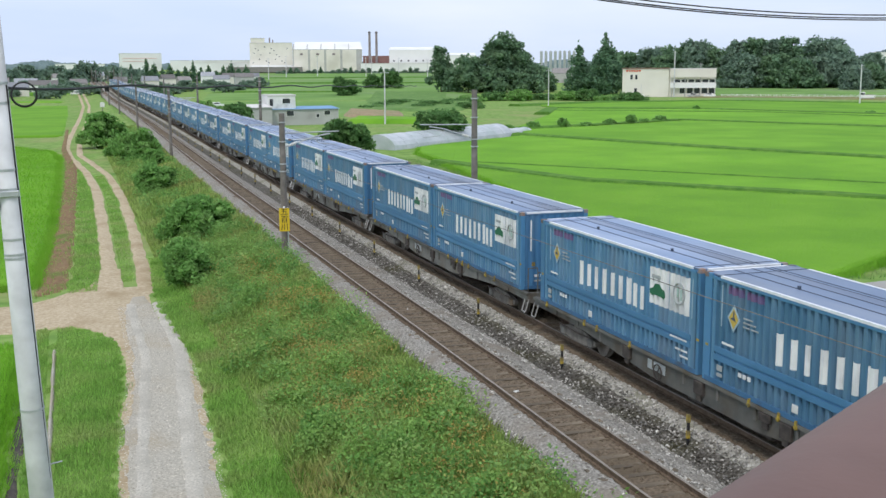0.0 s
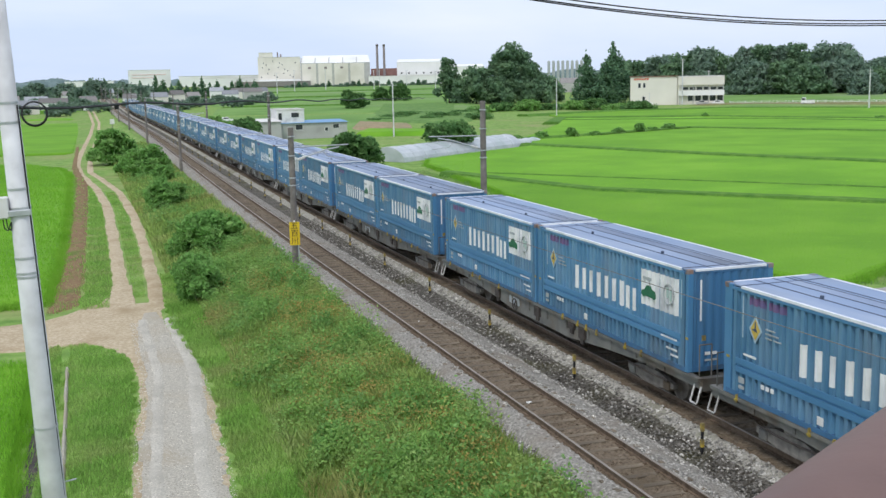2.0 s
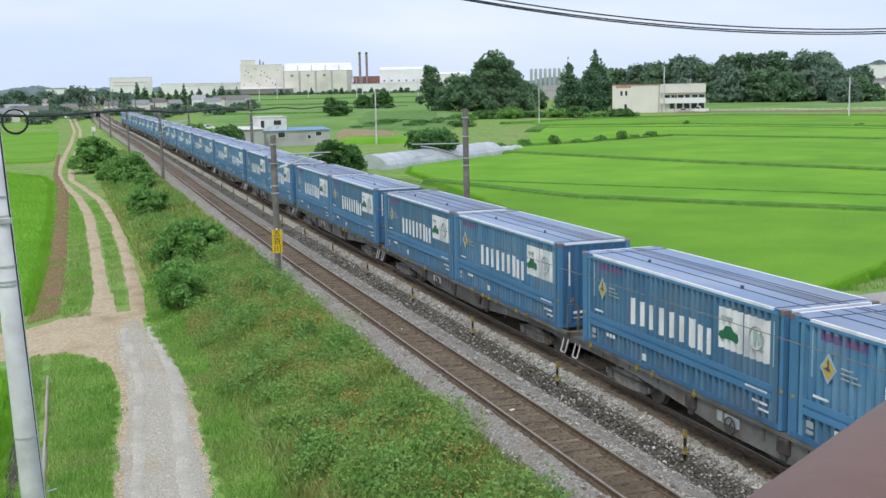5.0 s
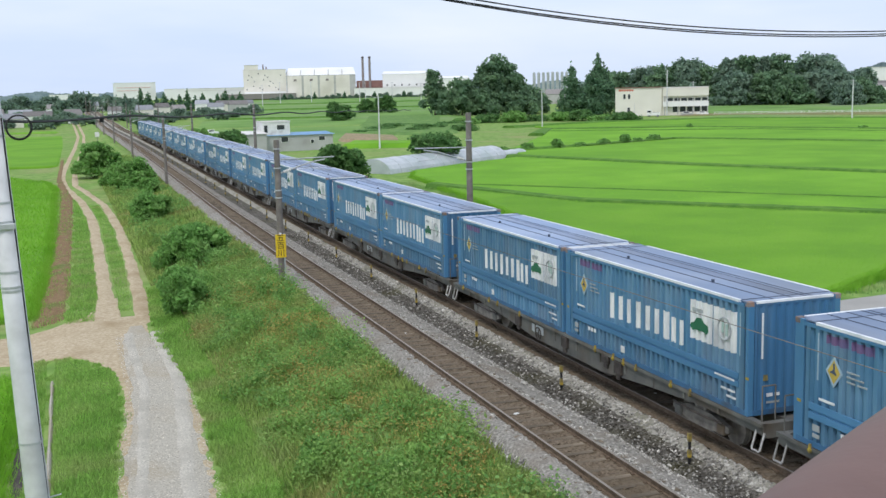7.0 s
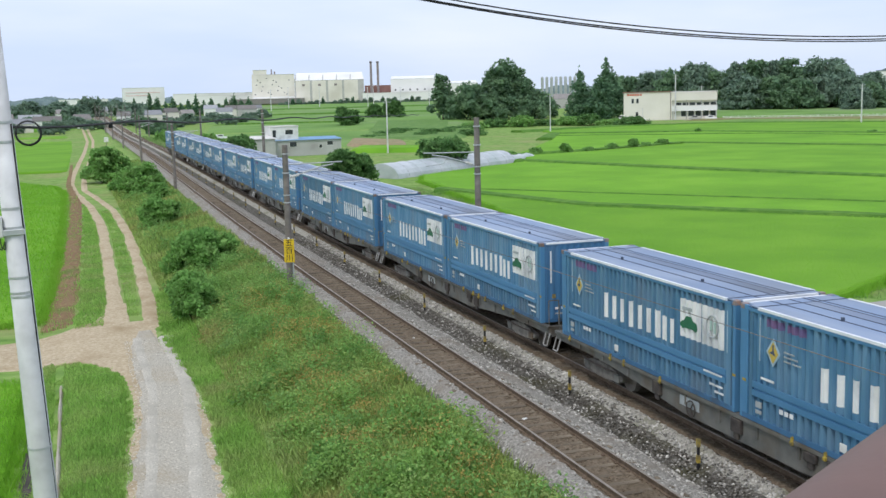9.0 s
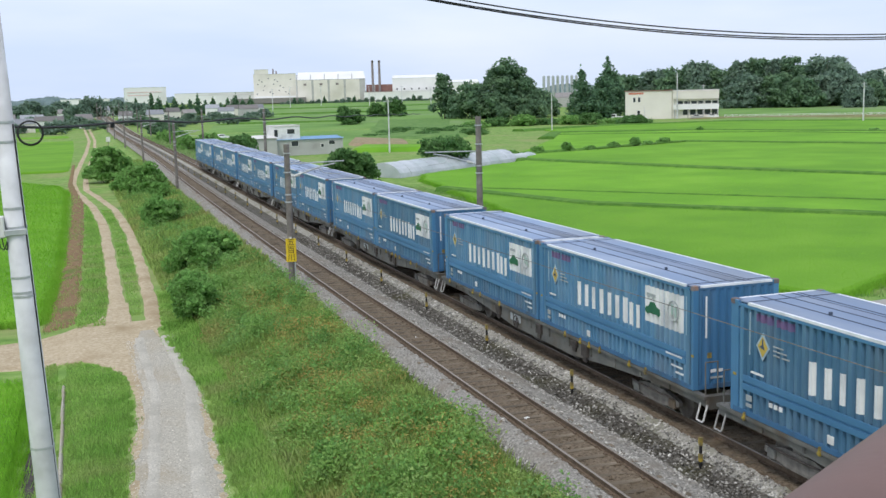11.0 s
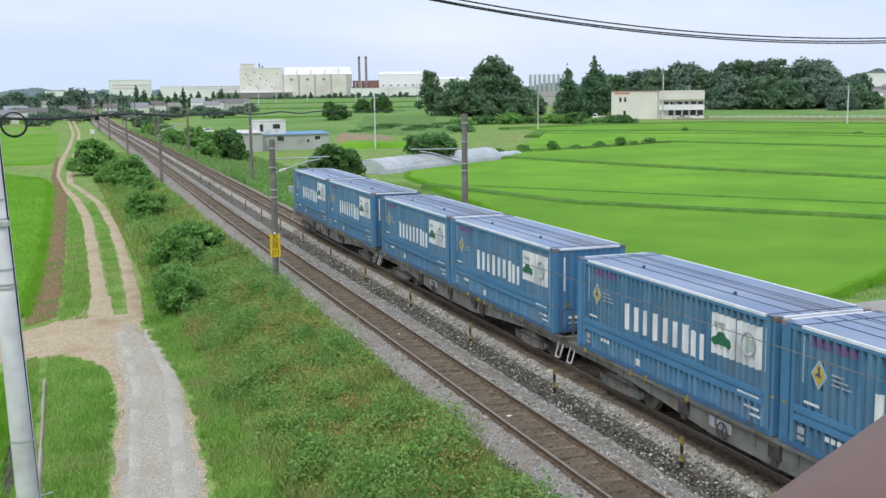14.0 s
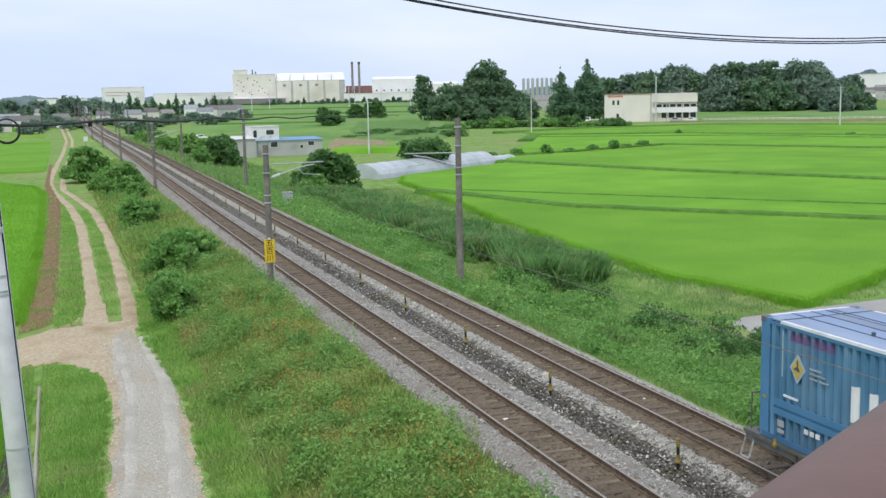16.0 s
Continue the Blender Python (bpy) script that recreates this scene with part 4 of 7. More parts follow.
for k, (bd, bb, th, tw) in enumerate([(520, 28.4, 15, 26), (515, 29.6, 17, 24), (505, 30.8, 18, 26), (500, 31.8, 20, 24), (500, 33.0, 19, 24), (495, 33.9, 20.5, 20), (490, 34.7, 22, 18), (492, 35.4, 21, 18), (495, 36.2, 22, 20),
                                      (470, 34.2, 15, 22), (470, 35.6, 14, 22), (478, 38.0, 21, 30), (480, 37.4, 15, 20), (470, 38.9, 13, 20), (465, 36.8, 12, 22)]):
    tree(bd * math.sin(radians(bb)), bd * math.cos(radians(bb)), th, tw, 300 + k, 3800, 0.8, "dense dark tree in a wood behind the road", 0.0, "leaf_haze" if k % 2 else "leaf")


# ---- grass, reeds and weeds as loose blades ----
def blades(name, n, sample, hmin, hmax, width, mat, label, seed):
    rng = np.random.RandomState(seed)
    x, y = sample(rng, n)
    z = land_z(x, y) - 0.04
    h = rng.uniform(hmin, hmax, len(x)) * (0.65 + 0.5 * (0.5 + 0.5 * np.sin(x * 1.1 + np.sin(y * 0.7) * 2) * np.sin(y * 0.9 + x * 0.4)))
    a = rng.rand(len(x)) * 6.283
    lean = rng.uniform(0.05, 0.5, len(x)) * h
    la = rng.rand(len(x)) * 6.283
    w = width * rng.uniform(0.6, 1.4, len(x)) * (0.6 + y / 60.0)
    dx, dy = np.cos(a) * w, np.sin(a) * w
    lx, ly = np.cos(la) * lean, np.sin(la) * lean
    v = np.stack([np.stack([x - dx, y - dy, z], 1), np.stack([x + dx, y + dy, z], 1),
                  np.stack([x + dx * 0.8 + lx * 0.4, y + dy * 0.8 + ly * 0.4, z + h * 0.65], 1), np.stack([x - dx * 0.2 + lx, y - dy * 0.2 + ly, z + h], 1)], 1)
    me = raw_mesh(v.reshape(-1, 3), np.arange(4 * len(x)).reshape(-1, 4), mat)
    tagged(new(name, me), label, "plants", "wild grass", "stuff")


def area(x0, x1, y0, y1, power=1.0, keep=None):
    def sample(rng, n):
        x = x0 + (x1 - x0) * rng.rand(n)
        y = y0 + (y1 - y0) * rng.rand(n) ** power
        if keep is None:
            return x, y
        k = keep(x, y)
        return x[k], y[k]
    return sample


def clumps(seed, n, x0, x1, y0, y1, r0, r1):
    """Keeps what falls into n round patches."""
    r = np.random.RandomState(seed)
    cx, cy, cr = r.uniform(x0, x1, n), r.uniform(y0, y1, n), r.uniform(r0, r1, n)

    def keep(x, y):
        k = np.zeros(len(x), bool)
        for a, c, q in zip(cx, cy, cr):
            k |= (x - a) ** 2 + (0.7 * (y - c)) ** 2 < q * q
        return k
    return keep


blades("grass", 110000, area(4.7, 9.75, 13, 62, 1.3), 0.12, 0.42, 0.009, "blade", "tall wild grass and weeds on the embankment slope", 1)
blades("grass", 70000, area(4.9, 9.6, 13, 62, 1.2, clumps(21, 120, 5.2, 9.5, 13, 62, 0.3, 0.8)), 0.25, 0.6, 0.006, "blade", "tufts of tall dry grass on the embankment slope", 31)
blades("grass", 50000, area(4.0, 9.8, 60, 180, 1.5), 0.2, 0.6, 0.018, "blade", "tall wild grass on the embankment slope", 2)
blades("grass", 90000, area(-2.4, 1.3, 15, 46, 1.2, lambda x, y: (x < np.interp(y, [15, 24, 28.5, 36, 39, 42, 43.5, 44.8, 46], [0.3, 0.4, 0.6, 1.1, 1.25, 1.15, 0.65, -0.2, -1.6]) + 0.12 * np.sin(7 * y)) & ((np.abs(x + 1.06) > 0.16) | (np.sin(2.1 * y) > 0.75)) & ((np.abs(x + 1.92) > 0.2) | (np.sin(1.3 * y) > 0.8))), 0.06, 0.24, 0.010, "lawn", "short grass beside the gravel road", 3)
blades("grass", 40000, area(-1.2, 1.5, 52, 135, 1.2, lambda x, y: (x > np.interp(y, [50, 66, 88, 119, 135], [-0.6, -0.05, 0.3, 0.6, 0.3]) + 0.12 * np.sin(1.7 * y)) & (x < np.interp(y, [50, 58, 71, 95, 115, 135], [0.7, 1.1, 1.25, 1.45, 0.9, -0.5]))), 0.06, 0.25, 0.012, "lawn", "short grass beside the dirt track", 4)
blades("grass", 16000, area(1.9, 3.3, 54, 110, 1.2, lambda x, y: (x > np.interp(y, [50, 58, 71, 95, 115], [1.8, 2.05, 2.2, 2.4, 1.9])) & (x < np.interp(y, [50, 56, 70, 90, 110], [2.2, 2.65, 3.05, 3.25, 2.85]))), 0.05, 0.18, 0.010, "lawn", "grass strip between the wheel ruts", 5)
blades("grass", 4500, area(-2.2, 0.2, 53, 130, 1.2), 0.1, 0.3, 0.014, "lawn", "sparse grass on the soil bank", 35)
blades("grass", 60000, area(26, 66, 30, 66, 1.0, lambda x, y: ((y < 43.5 + (x - 34.4) * 0.56) | (x < 33)) & ~((x > 26.8) & (y < 37.8 + 0.27 * (x - 27) + 3) & (y > 36.8 + 0.27 * (x - 27)))), 0.08, 0.3, 0.011, "reed", "grass beside the paddy and the farm path", 36)
RIGHT_EDGE = ([18, 43, 52, 64, 81, 103, 120], [27, 33, 32, 32.3, 34, 37, 39])
blades("reeds", 130000, area(17.1, 38, 18, 122, 1.2, lambda x, y: (x < np.interp(y, *RIGHT_EDGE) + 1.2) & ~((x > 26.8) & (y < 41.8) & (y > 36.6))), 0.12, 0.36, 0.009, "reed", "low weeds and grass beside the line", 6)
blades("reeds", 95000, area(23.2, 30.5, 52, 112, 1.0, clumps(22, 120, 24.3, 29.0, 54, 110, 0.7, 1.5)), 0.8, 1.75, 0.0065, "reed_tall", "dense stand of tall dark green reeds below the embankment", 7)
blades("reeds", 16000, area(17.4, 23, 26, 48, 1.0, clumps(23, 4, 18.5, 22, 28, 46, 0.5, 0.8)), 0.4, 0.9, 0.009, "reed", "tufts of tall reeds beside the line", 37)
blades("reeds", 40000, area(17.3, 30, 110, 300, 1.2), 0.4, 1.2, 0.022, "reed", "weeds beside the line", 8)


def broad_weeds(n, sample, leaf, mat, label, seed, hgt):
    rng = np.random.RandomState(seed)
    x, y = sample(rng, n)
    c = np.stack([x, y, land_z(x, y) + hgt * rng.rand(len(x)) ** 0.7], 1)
    v, f = leaf_quads(c, leaf, rng, 0.3)
    tagged(new("weeds", raw_mesh(v, f, mat)), label, "weeds", "wild weeds", "stuff")


def patches(cx, cy, r):
    def keep(x, y):
        k = np.zeros(len(x), bool)
        for a, b, q in zip(cx, cy, r):
            k |= np.hypot(x - a, (y - b) * 0.6) < q * (0.7 + 0.3 * np.sin(3 * x + 2 * y))
        return k
    return keep


def reed_leaves(n, keep, top, seed):
    """Arching leaves at every height of the reed stand, so that it closes into one ragged mass."""
    rng = np.random.RandomState(seed)
    x, y = rng.uniform(23.2, 30.2, n), rng.uniform(52, 112, n)
    k = keep(x, y)
    x, y = x[k], y[k]
    m = len(x)
    crest = top * (0.72 + 0.2 * np.sin(0.9 * y + 0.5 * x) * np.sin(0.37 * y + 1.1) + 0.12 * np.sin(2.3 * x + 1.7 * y))
    z = land_z(x, y) + crest * rng.rand(m) ** 0.6
    a = rng.rand(m) * 6.283
    ln, w = rng.uniform(0.22, 0.5, m), rng.uniform(0.012, 0.024, m)
    ux, uy = np.cos(a), np.sin(a)
    rise, fall = rng.uniform(0.05, 0.28, m), rng.uniform(-0.25, 0.12, m)
    mid = np.stack([x + ux * ln * 0.5, y + uy * ln * 0.5, z + rise], 1)
    side = np.stack([-uy * w, ux * w, np.zeros(m)], 1)
    v = np.stack([np.stack([x, y, z], 1), mid - side, np.stack([x + ux * ln, y + uy * ln, z + rise + fall], 1), mid + side], 1)
    tagged(new("reeds", raw_mesh(v.reshape(-1, 3), np.arange(4 * m).reshape(m, 4), "reed_tall")), "arching reed leaves in a dense stand", "plants", "wild grass", "stuff")


reed_leaves(210000, clumps(22, 120, 24.3, 29.0, 54, 110, 0.7, 1.5), 1.7, 8)


def verge_tufts(edge, side, n, y0, y1, seed):
    """Short grass that creeps over the edge of the gravel."""
    def sample(rng, k):
        y = y0 + (y1 - y0) * rng.rand(k) ** 1.2
        return np.interp(y, *zip(*edge)) + side * (0.16 - np.abs(rng.normal(0, 0.17, k)) * (0.6 + 0.6 * np.sin(2.7 * y + np.sin(6.1 * y)))), y
    blades("grass", n, sample, 0.04, 0.17, 0.009, "lawn", "short grass creeping over the edge of the gravel road", seed)


verge_tufts([(13, 0.28), (24, 0.36), (28.5, 0.56), (36, 1.12), (39, 1.25), (42, 1.1)], -1, 16000, 14, 42, 91)
verge_tufts([(13, 2.95), (24, 3.1), (27.4, 3.4), (38, 3.85), (48, 3.2)], 1, 18000, 14, 48, 92)
blades("grass", 115000, area(3.1, 6.0, 13, 60, 1.3, lambda x, y: (x < 5.4 + 0.5 * np.sin(y * 0.35)) & (x > np.interp(y, [13, 24, 27.4, 38, 48, 60], [2.9, 3.05, 3.35, 3.8, 3.15, 3.75]) + 0.1 * np.sin(5 * y))), 0.08, 0.28, 0.011, "lawn", "bright short grass at the foot of the slope", 9)
broad_weeds(70000, area(4.6, 9.6, 13, 60, 1.2, clumps(24, 70, 4.8, 9.4, 13, 60, 0.35, 0.9)), 0.045, "weed", "leafy weeds on the embankment", 11, 0.5)
broad_weeds(26000, area(4.6, 9.4, 13, 60, 1.2, clumps(25, 26, 4.8, 9.2, 13, 60, 0.3, 0.6)), 0.06, "leaf_bush", "dark leafy weeds on the embankment", 41, 0.6)


def mounds(n, x0, x1, y0, y1, hmin, hmax, leaf, per, mat, label, seed):
    """Rounded heaps of leafy weeds, one joined mesh."""
    rng = np.random.RandomState(seed)
    cx, cy = rng.uniform(x0, x1, n), y0 + (y1 - y0) * rng.rand(n) ** 1.2
    w, h = rng.uniform(0.45, 1.15, n), rng.uniform(hmin, hmax, n)
    k = np.repeat(np.arange(n), per)
    d = rng.normal(size=(n * per, 3))
    d /= np.linalg.norm(d, axis=1)[:, None]
    d[:, 2] = np.abs(d[:, 2])
    r = rng.uniform(0.55, 1.12, n * per) * (1 + 0.2 * np.sin(4 * d[:, 0] + 3 * d[:, 1] + k))
    x, y = cx[k] + d[:, 0] * r * w[k], cy[k] + d[:, 1] * r * w[k]
    c = np.stack([x, y, land_z(x, y) + d[:, 2] * r * h[k]], 1)
    v, f = leaf_quads(c, leaf, rng, 0.2)
    tagged(new("weeds", raw_mesh(v, f, mat)), label, "weeds", "wild weeds", "stuff")


mounds(85, 5.3, 9.4, 13, 62, 0.55, 1.15, 0.05, 800, "weed", "heaps of leafy weeds on the embankment", 61)
mounds(40, 5.6, 9.2, 14, 62, 0.5, 1.0, 0.062, 600, "leaf_bush", "heaps of green leafy weeds on the embankment", 62)
mounds(26, 6.2, 9.0, 20, 52, 0.5, 0.95, 0.036, 800, "flower", "heaps of orange-tinged dry weeds on the embankment", 63)
mounds(60, 17.8, 24.5, 22, 75, 0.5, 1.15, 0.075, 600, "leaf_bush", "heaps of leafy weeds beside the line", 64)
mounds(24, 22.0, 27.5, 33, 53, 0.6, 1.15, 0.085, 600, "leaf_mid", "heaps of dark creeping vines beside the line", 66)
mounds(26, 17.8, 25, 24, 80, 0.4, 0.8, 0.06, 600, "weed", "heaps of pale leafy weeds beside the line", 65)


def inside(outline):
    px, py = np.array(outline).T

    def keep(x, y):
        k = np.zeros(len(x), bool)
        for i in range(len(px)):
            j = i - 1
            cross = ((py[i] > y) != (py[j] > y)) & (x < (px[j] - px[i]) * (y - py[i]) / (py[j] - py[i] + 1e-9) + px[i])
            k ^= cross
        return k
    return keep


def rice_tips(outline, n, x0, x1, y0, y1, seed, h=0.11, w=0.022):
    """Leaf tips standing proud of the crop."""
    rng = np.random.RandomState(seed)
    x, y = x0 + (x1 - x0) * rng.rand(n), y0 + (y1 - y0) * rng.rand(n)
    k = inside(outline)(x, y)
    x, y = x[k], y[k]
    a, t = rng.rand(len(x)) * 6.283, rng.rand(len(x)) * 6.283
    hh = h * rng.uniform(0.4, 1.2, len(x))
    dx, dy = np.cos(a) * w, np.sin(a) * w
    z = np.full(len(x), -1.56)
    v = np.stack([np.stack([x - dx, y - dy, z], 1), np.stack([x + dx, y + dy, z], 1), np.stack([x + np.cos(t) * hh * 0.6, y + np.sin(t) * hh * 0.6, z + 0.06 + hh], 1)], 1)
    tagged(new("rice_plants", raw_mesh(v.reshape(-1, 3), np.arange(3 * len(x)).reshape(-1, 3), "rice_blade")), "bright green rice leaf tips in the paddy", "rice plants", "rice plants", "stuff")


def rice_edge(outline, n, seed, ymax):
    """Fuzzy leaning plants along the rim of a paddy."""
    rng = np.random.RandomState(seed)
    pts = np.array(ragged(outline, 0.6, 0.35))
    pts = pts[(pts[:, 1] < ymax) & (pts[:, 0] > -14)]
    k = rng.randint(0, len(pts), n)
    x, y = pts[k, 0] + rng.normal(0, 0.22, n), pts[k, 1] + rng.normal(0, 0.22, n)
    a, t = rng.rand(n) * 6.283, rng.rand(n) * 6.283
    h, w = rng.uniform(0.25, 0.58, n), 0.016
    z = np.full(n, -1.98)
    v = np.stack([np.stack([x - np.cos(a) * w, y - np.sin(a) * w, z], 1), np.stack([x + np.cos(a) * w, y + np.sin(a) * w, z], 1), np.stack([x + np.cos(t) * h * 0.5, y + np.sin(t) * h * 0.5, z + h], 1)], 1)
    tagged(new("rice_plants", raw_mesh(v.reshape(-1, 3), np.arange(3 * n).reshape(-1, 3), "rice_blade")), "rice plants leaning out at the paddy edge", "rice plants", "rice plants", "stuff")


rice_edge(FIELD_EDGES[0], 70000, 75, 115)
rice_edge(FIELD_EDGES[1], 30000, 76, 150)
rice_edge(FIELD_EDGES[5], 40000, 77, 150)
rice_edge(FIELD_EDGES[8], 12000, 78, 46)
rice_tips(FIELD_EDGES[0], 30000, 32, 67, 43, 112, 71, 0.05)
rice_tips(FIELD_EDGES[1], 20000, 39, 100, 60, 155, 72, 0.05, 0.03)
rice_tips(FIELD_EDGES[5], 45000, -12, -1, 54, 158, 73)
rice_tips(FIELD_EDGES[8], 20000, -8, -2, 12, 46, 74)
broad_weeds(60000, area(4.8, 9.3, 20, 60, 1.0, patches([7.2, 6.6, 6.9, 7.6, 8.0, 6.2, 7.8, 8.4], [33, 28, 40, 46, 37, 35, 30, 42], [1.2, 0.9, 1.0, 1.0, 0.7, 0.6, 0.7, 0.6])), 0.032, "flower", "orange-brown dry weeds on the embankment", 12, 0.75)
broad_weeds(120000, area(17.3, 27, 18, 70, 1.1, lambda x, y: x < 20.5 + 2.5 * np.sin(y * 0.21) + 0.06 * (70 - y)), 0.055, "leaf_bush", "broad-leaved creeping weeds beside the line", 13, 0.55)
broad_weeds(30000, area(17.3, 26, 70, 150, 1.1), 0.10, "leaf_bush", "leafy weeds beside the line", 43, 0.9)
broad_weeds(24000, area(4.4, 9.4, 60, 170, 1.2, clumps(26, 60, 4.6, 9.0, 60, 170, 0.5, 1.4)), 0.08, "leaf_bush", "leafy weeds on the embankment", 44, 0.9)


# ---- line-side poles, sign and marker posts ----
def mast(x, y, h, side, arm, label="weathered concrete overhead-line mast with bracket arm"):
    """side: +1 when the arm reaches towards +x."""
    base = gz(x, y) - 0.1
    root = empty("overhead_line_mast", pose(x, y, base), label, "mast", "line masts")
    bm = bmesh.new()
    tube(bm, (0, 0, 0), (0, 0, h), 0.172, 0.135, 16)
    part("shaft", bm, "concrete_dark", root, smooth=False)
    for z in (h - 0.45, h - 1.35, h - 2.4, h - 2.75):
        bm = bmesh.new()
        tube(bm, (0, 0, z), (0, 0, z + 0.06), 0.18, 0.18, 16)
        part("clamp_band", bm, "steel", root)
    if arm:
        za = arm - base
        bm = bmesh.new()
        pipe(bm, [(0.15 * side, 0, za - 0.55), (1.6 * side, 0.0, za - 0.1), (2.3 * side, 0, za + 0.02)], 0.035, 8)
        part("bracket_arm", bm, "steel", root)
        bm = bmesh.new()
        pipe(bm, [(0.15 * side, 0, za + 0.08), (2.75 * side, 0, za + 0.12)], 0.03, 8)
        part("top_tube", bm, "steel", root)
        bm = bmesh.new()
        for k in range(5):
            tube(bm, ((0.3 + 0.07 * k) * side, 0, za - 0.505 + 0.0225 * k), ((0.34 + 0.07 * k) * side, 0, za - 0.493 + 0.0225 * k), 0.075, 0.075, 10)
        part("insulator", bm, "white", root)
        bm = bmesh.new()
        pipe(bm, [(1.5 * side, 0, za - 0.12), (1.75 * side, 0, za - 0.42), (2.6 * side, 0.05, za - 0.5)], 0.02, 6)
        part("steady_arm", bm, "steel", root)
    return root


mast(9.45, 51.0, 7.1, 1, 5.55)
mast(18.55, 49.5, 8.4, -1, 5.85)
mast(10.2, 120, 7.6, 1, 5.5)
mast(18.6, 112, 8.6, -1, 0)
mast(10.4, 182, 7.6, 1, 5.5)
mast(19.4, 176, 8.6, -1, 0)
for k, (px, py) in enumerate([(10.4, 245), (19.5, 240), (10.4, 305), (19.5, 300), (10.4, 365), (19.5, 360), (10.4, 430), (19.5, 425), (10.4, 500), (19.5, 495)]):
    mast(px, py, 8.0, 1 if px < 15 else -1, 5.5 + max(0, py - 330) * 8 / 620)


def text_mesh(body, size):
    cu = bpy.data.curves.new("text", "FONT")
    cu.body, cu.size, cu.align_x, cu.align_y, cu.extrude = body, size, "CENTER", "CENTER", 0.004
    tmp = new("text", cu)
    bpy.context.view_layer.update()
    me = bpy.data.meshes.new_from_object(tmp.evaluated_get(bpy.context.evaluated_depsgraph_get()))
    bpy.data.objects.remove(tmp)
    return me


def yellow_sign():
    root = empty("river_sign", pose(9.32, 50.3, gz(9.32, 50.3) - 0.05, 0, 0, -12), "yellow sign board with black characters on steel posts", "sign")
    for sx in (-0.08, 0.16):
        bm = bmesh.new()
        box(bm, sx - 0.03, sx + 0.03, -0.03, 0.03, 0, 2.7 if sx > 0 else 2.0)
        part("post", bevelled(bm, 0.006), "concrete_dark" if sx < 0 else "steel", root)
    bm = bmesh.new()
    box(bm, -0.24, 0.24, -0.075, -0.045, 1.58, 2.68)
    board = part("board", bevelled(bm, 0.01), "yellow", root)
    for k, ch in enumerate("五百川"):
        me = text_mesh(ch, 0.36)
        me.materials.clear()
        me.materials.append(M["black"])
        o = part("character", me, "black", board)
        o.matrix_basis = pose(0, -0.080, 2.49 - 0.36 * k, 90, 0, 0)
    bm = bmesh.new()
    tube(bm, (0, -0.06, 2.68), (0, -0.06, 2.76), 0.05, 0.04, 10)
    part("cap", bm, "white", root)


yellow_sign()


def marker(y):
    root = empty("marker_post", pose(13.72, y, -0.43), "yellow and black striped marker post between the tracks", "marker post", "marker posts")
    for k in range(4):
        bm = bmesh.new()
        w = 0.042 if k % 2 else 0.03
        box(bm, -w, w, -w, w, 0.2 * k, 0.2 * k + 0.2)
        part("stripe", bevelled(bm, 0.006), "post_yellow" if k % 2 else "black", root)


for k in range(24):
    marker(21.9 + 7.15 * k)


def cable_box(x, y):
    root = empty("equipment_box", pose(x, y, gz(x, y)), "small pale line-side equipment cabinet", "equipment box")
    bm = bmesh.new()
    box(bm, -0.4, 0.4, -0.3, 0.3, 0, 1.3)
    part("cabinet", bevelled(bm, 0.02), "steel", root)
    bm = bmesh.new()
    box(bm, -0.45, 0.45, -0.35, 0.35, 1.3, 1.36)
    part("lid", bevelled(bm, 0.01), "steel", root)


cable_box(19.6, 96)


def white_board(x, y, h):
    root = empty("line_sign", pose(x, y, gz(x, y) - 0.05, 0, 0, -4), "small white sign board on a thin post", "sign")
    bm = bmesh.new()
    tube(bm, (0, 0, 0), (0, 0, h), 0.05, 0.05, 8)
    part("post", bm, "concrete_dark", root)
    bm = bmesh.new()
    box(bm, -0.35, 0.35, -0.09, -0.05, h - 0.8, h)
    part("board", bevelled(bm, 0.02), "white", root)


white_board(5.4, 190, 4.6)


def litter(x, y, z, s, rz):
    bm = bmesh.new()
    box(bm, -s, s, -s * 0.5, s * 0.5, 0, s * 0.5)
    bevelled(bm, s * 0.15)
    o = part("litter", bm, "white")
    o.matrix_basis = pose(x, y, z, 8, 5, rz)
    tagged(o, "small white scrap lying on the ballast", "litter", "litter")


litter(11.2, 26.6, -0.17, 0.09, 30)
litter(15.7, 26.9, -0.19, 0.07, 60)
litter(15.75, 38.0, -0.18, 0.06, 10)
litter(11.45, 37.6, -0.18, 0.06, 80)
litter(10.9, 60.0, -0.18, 0.06, 40)


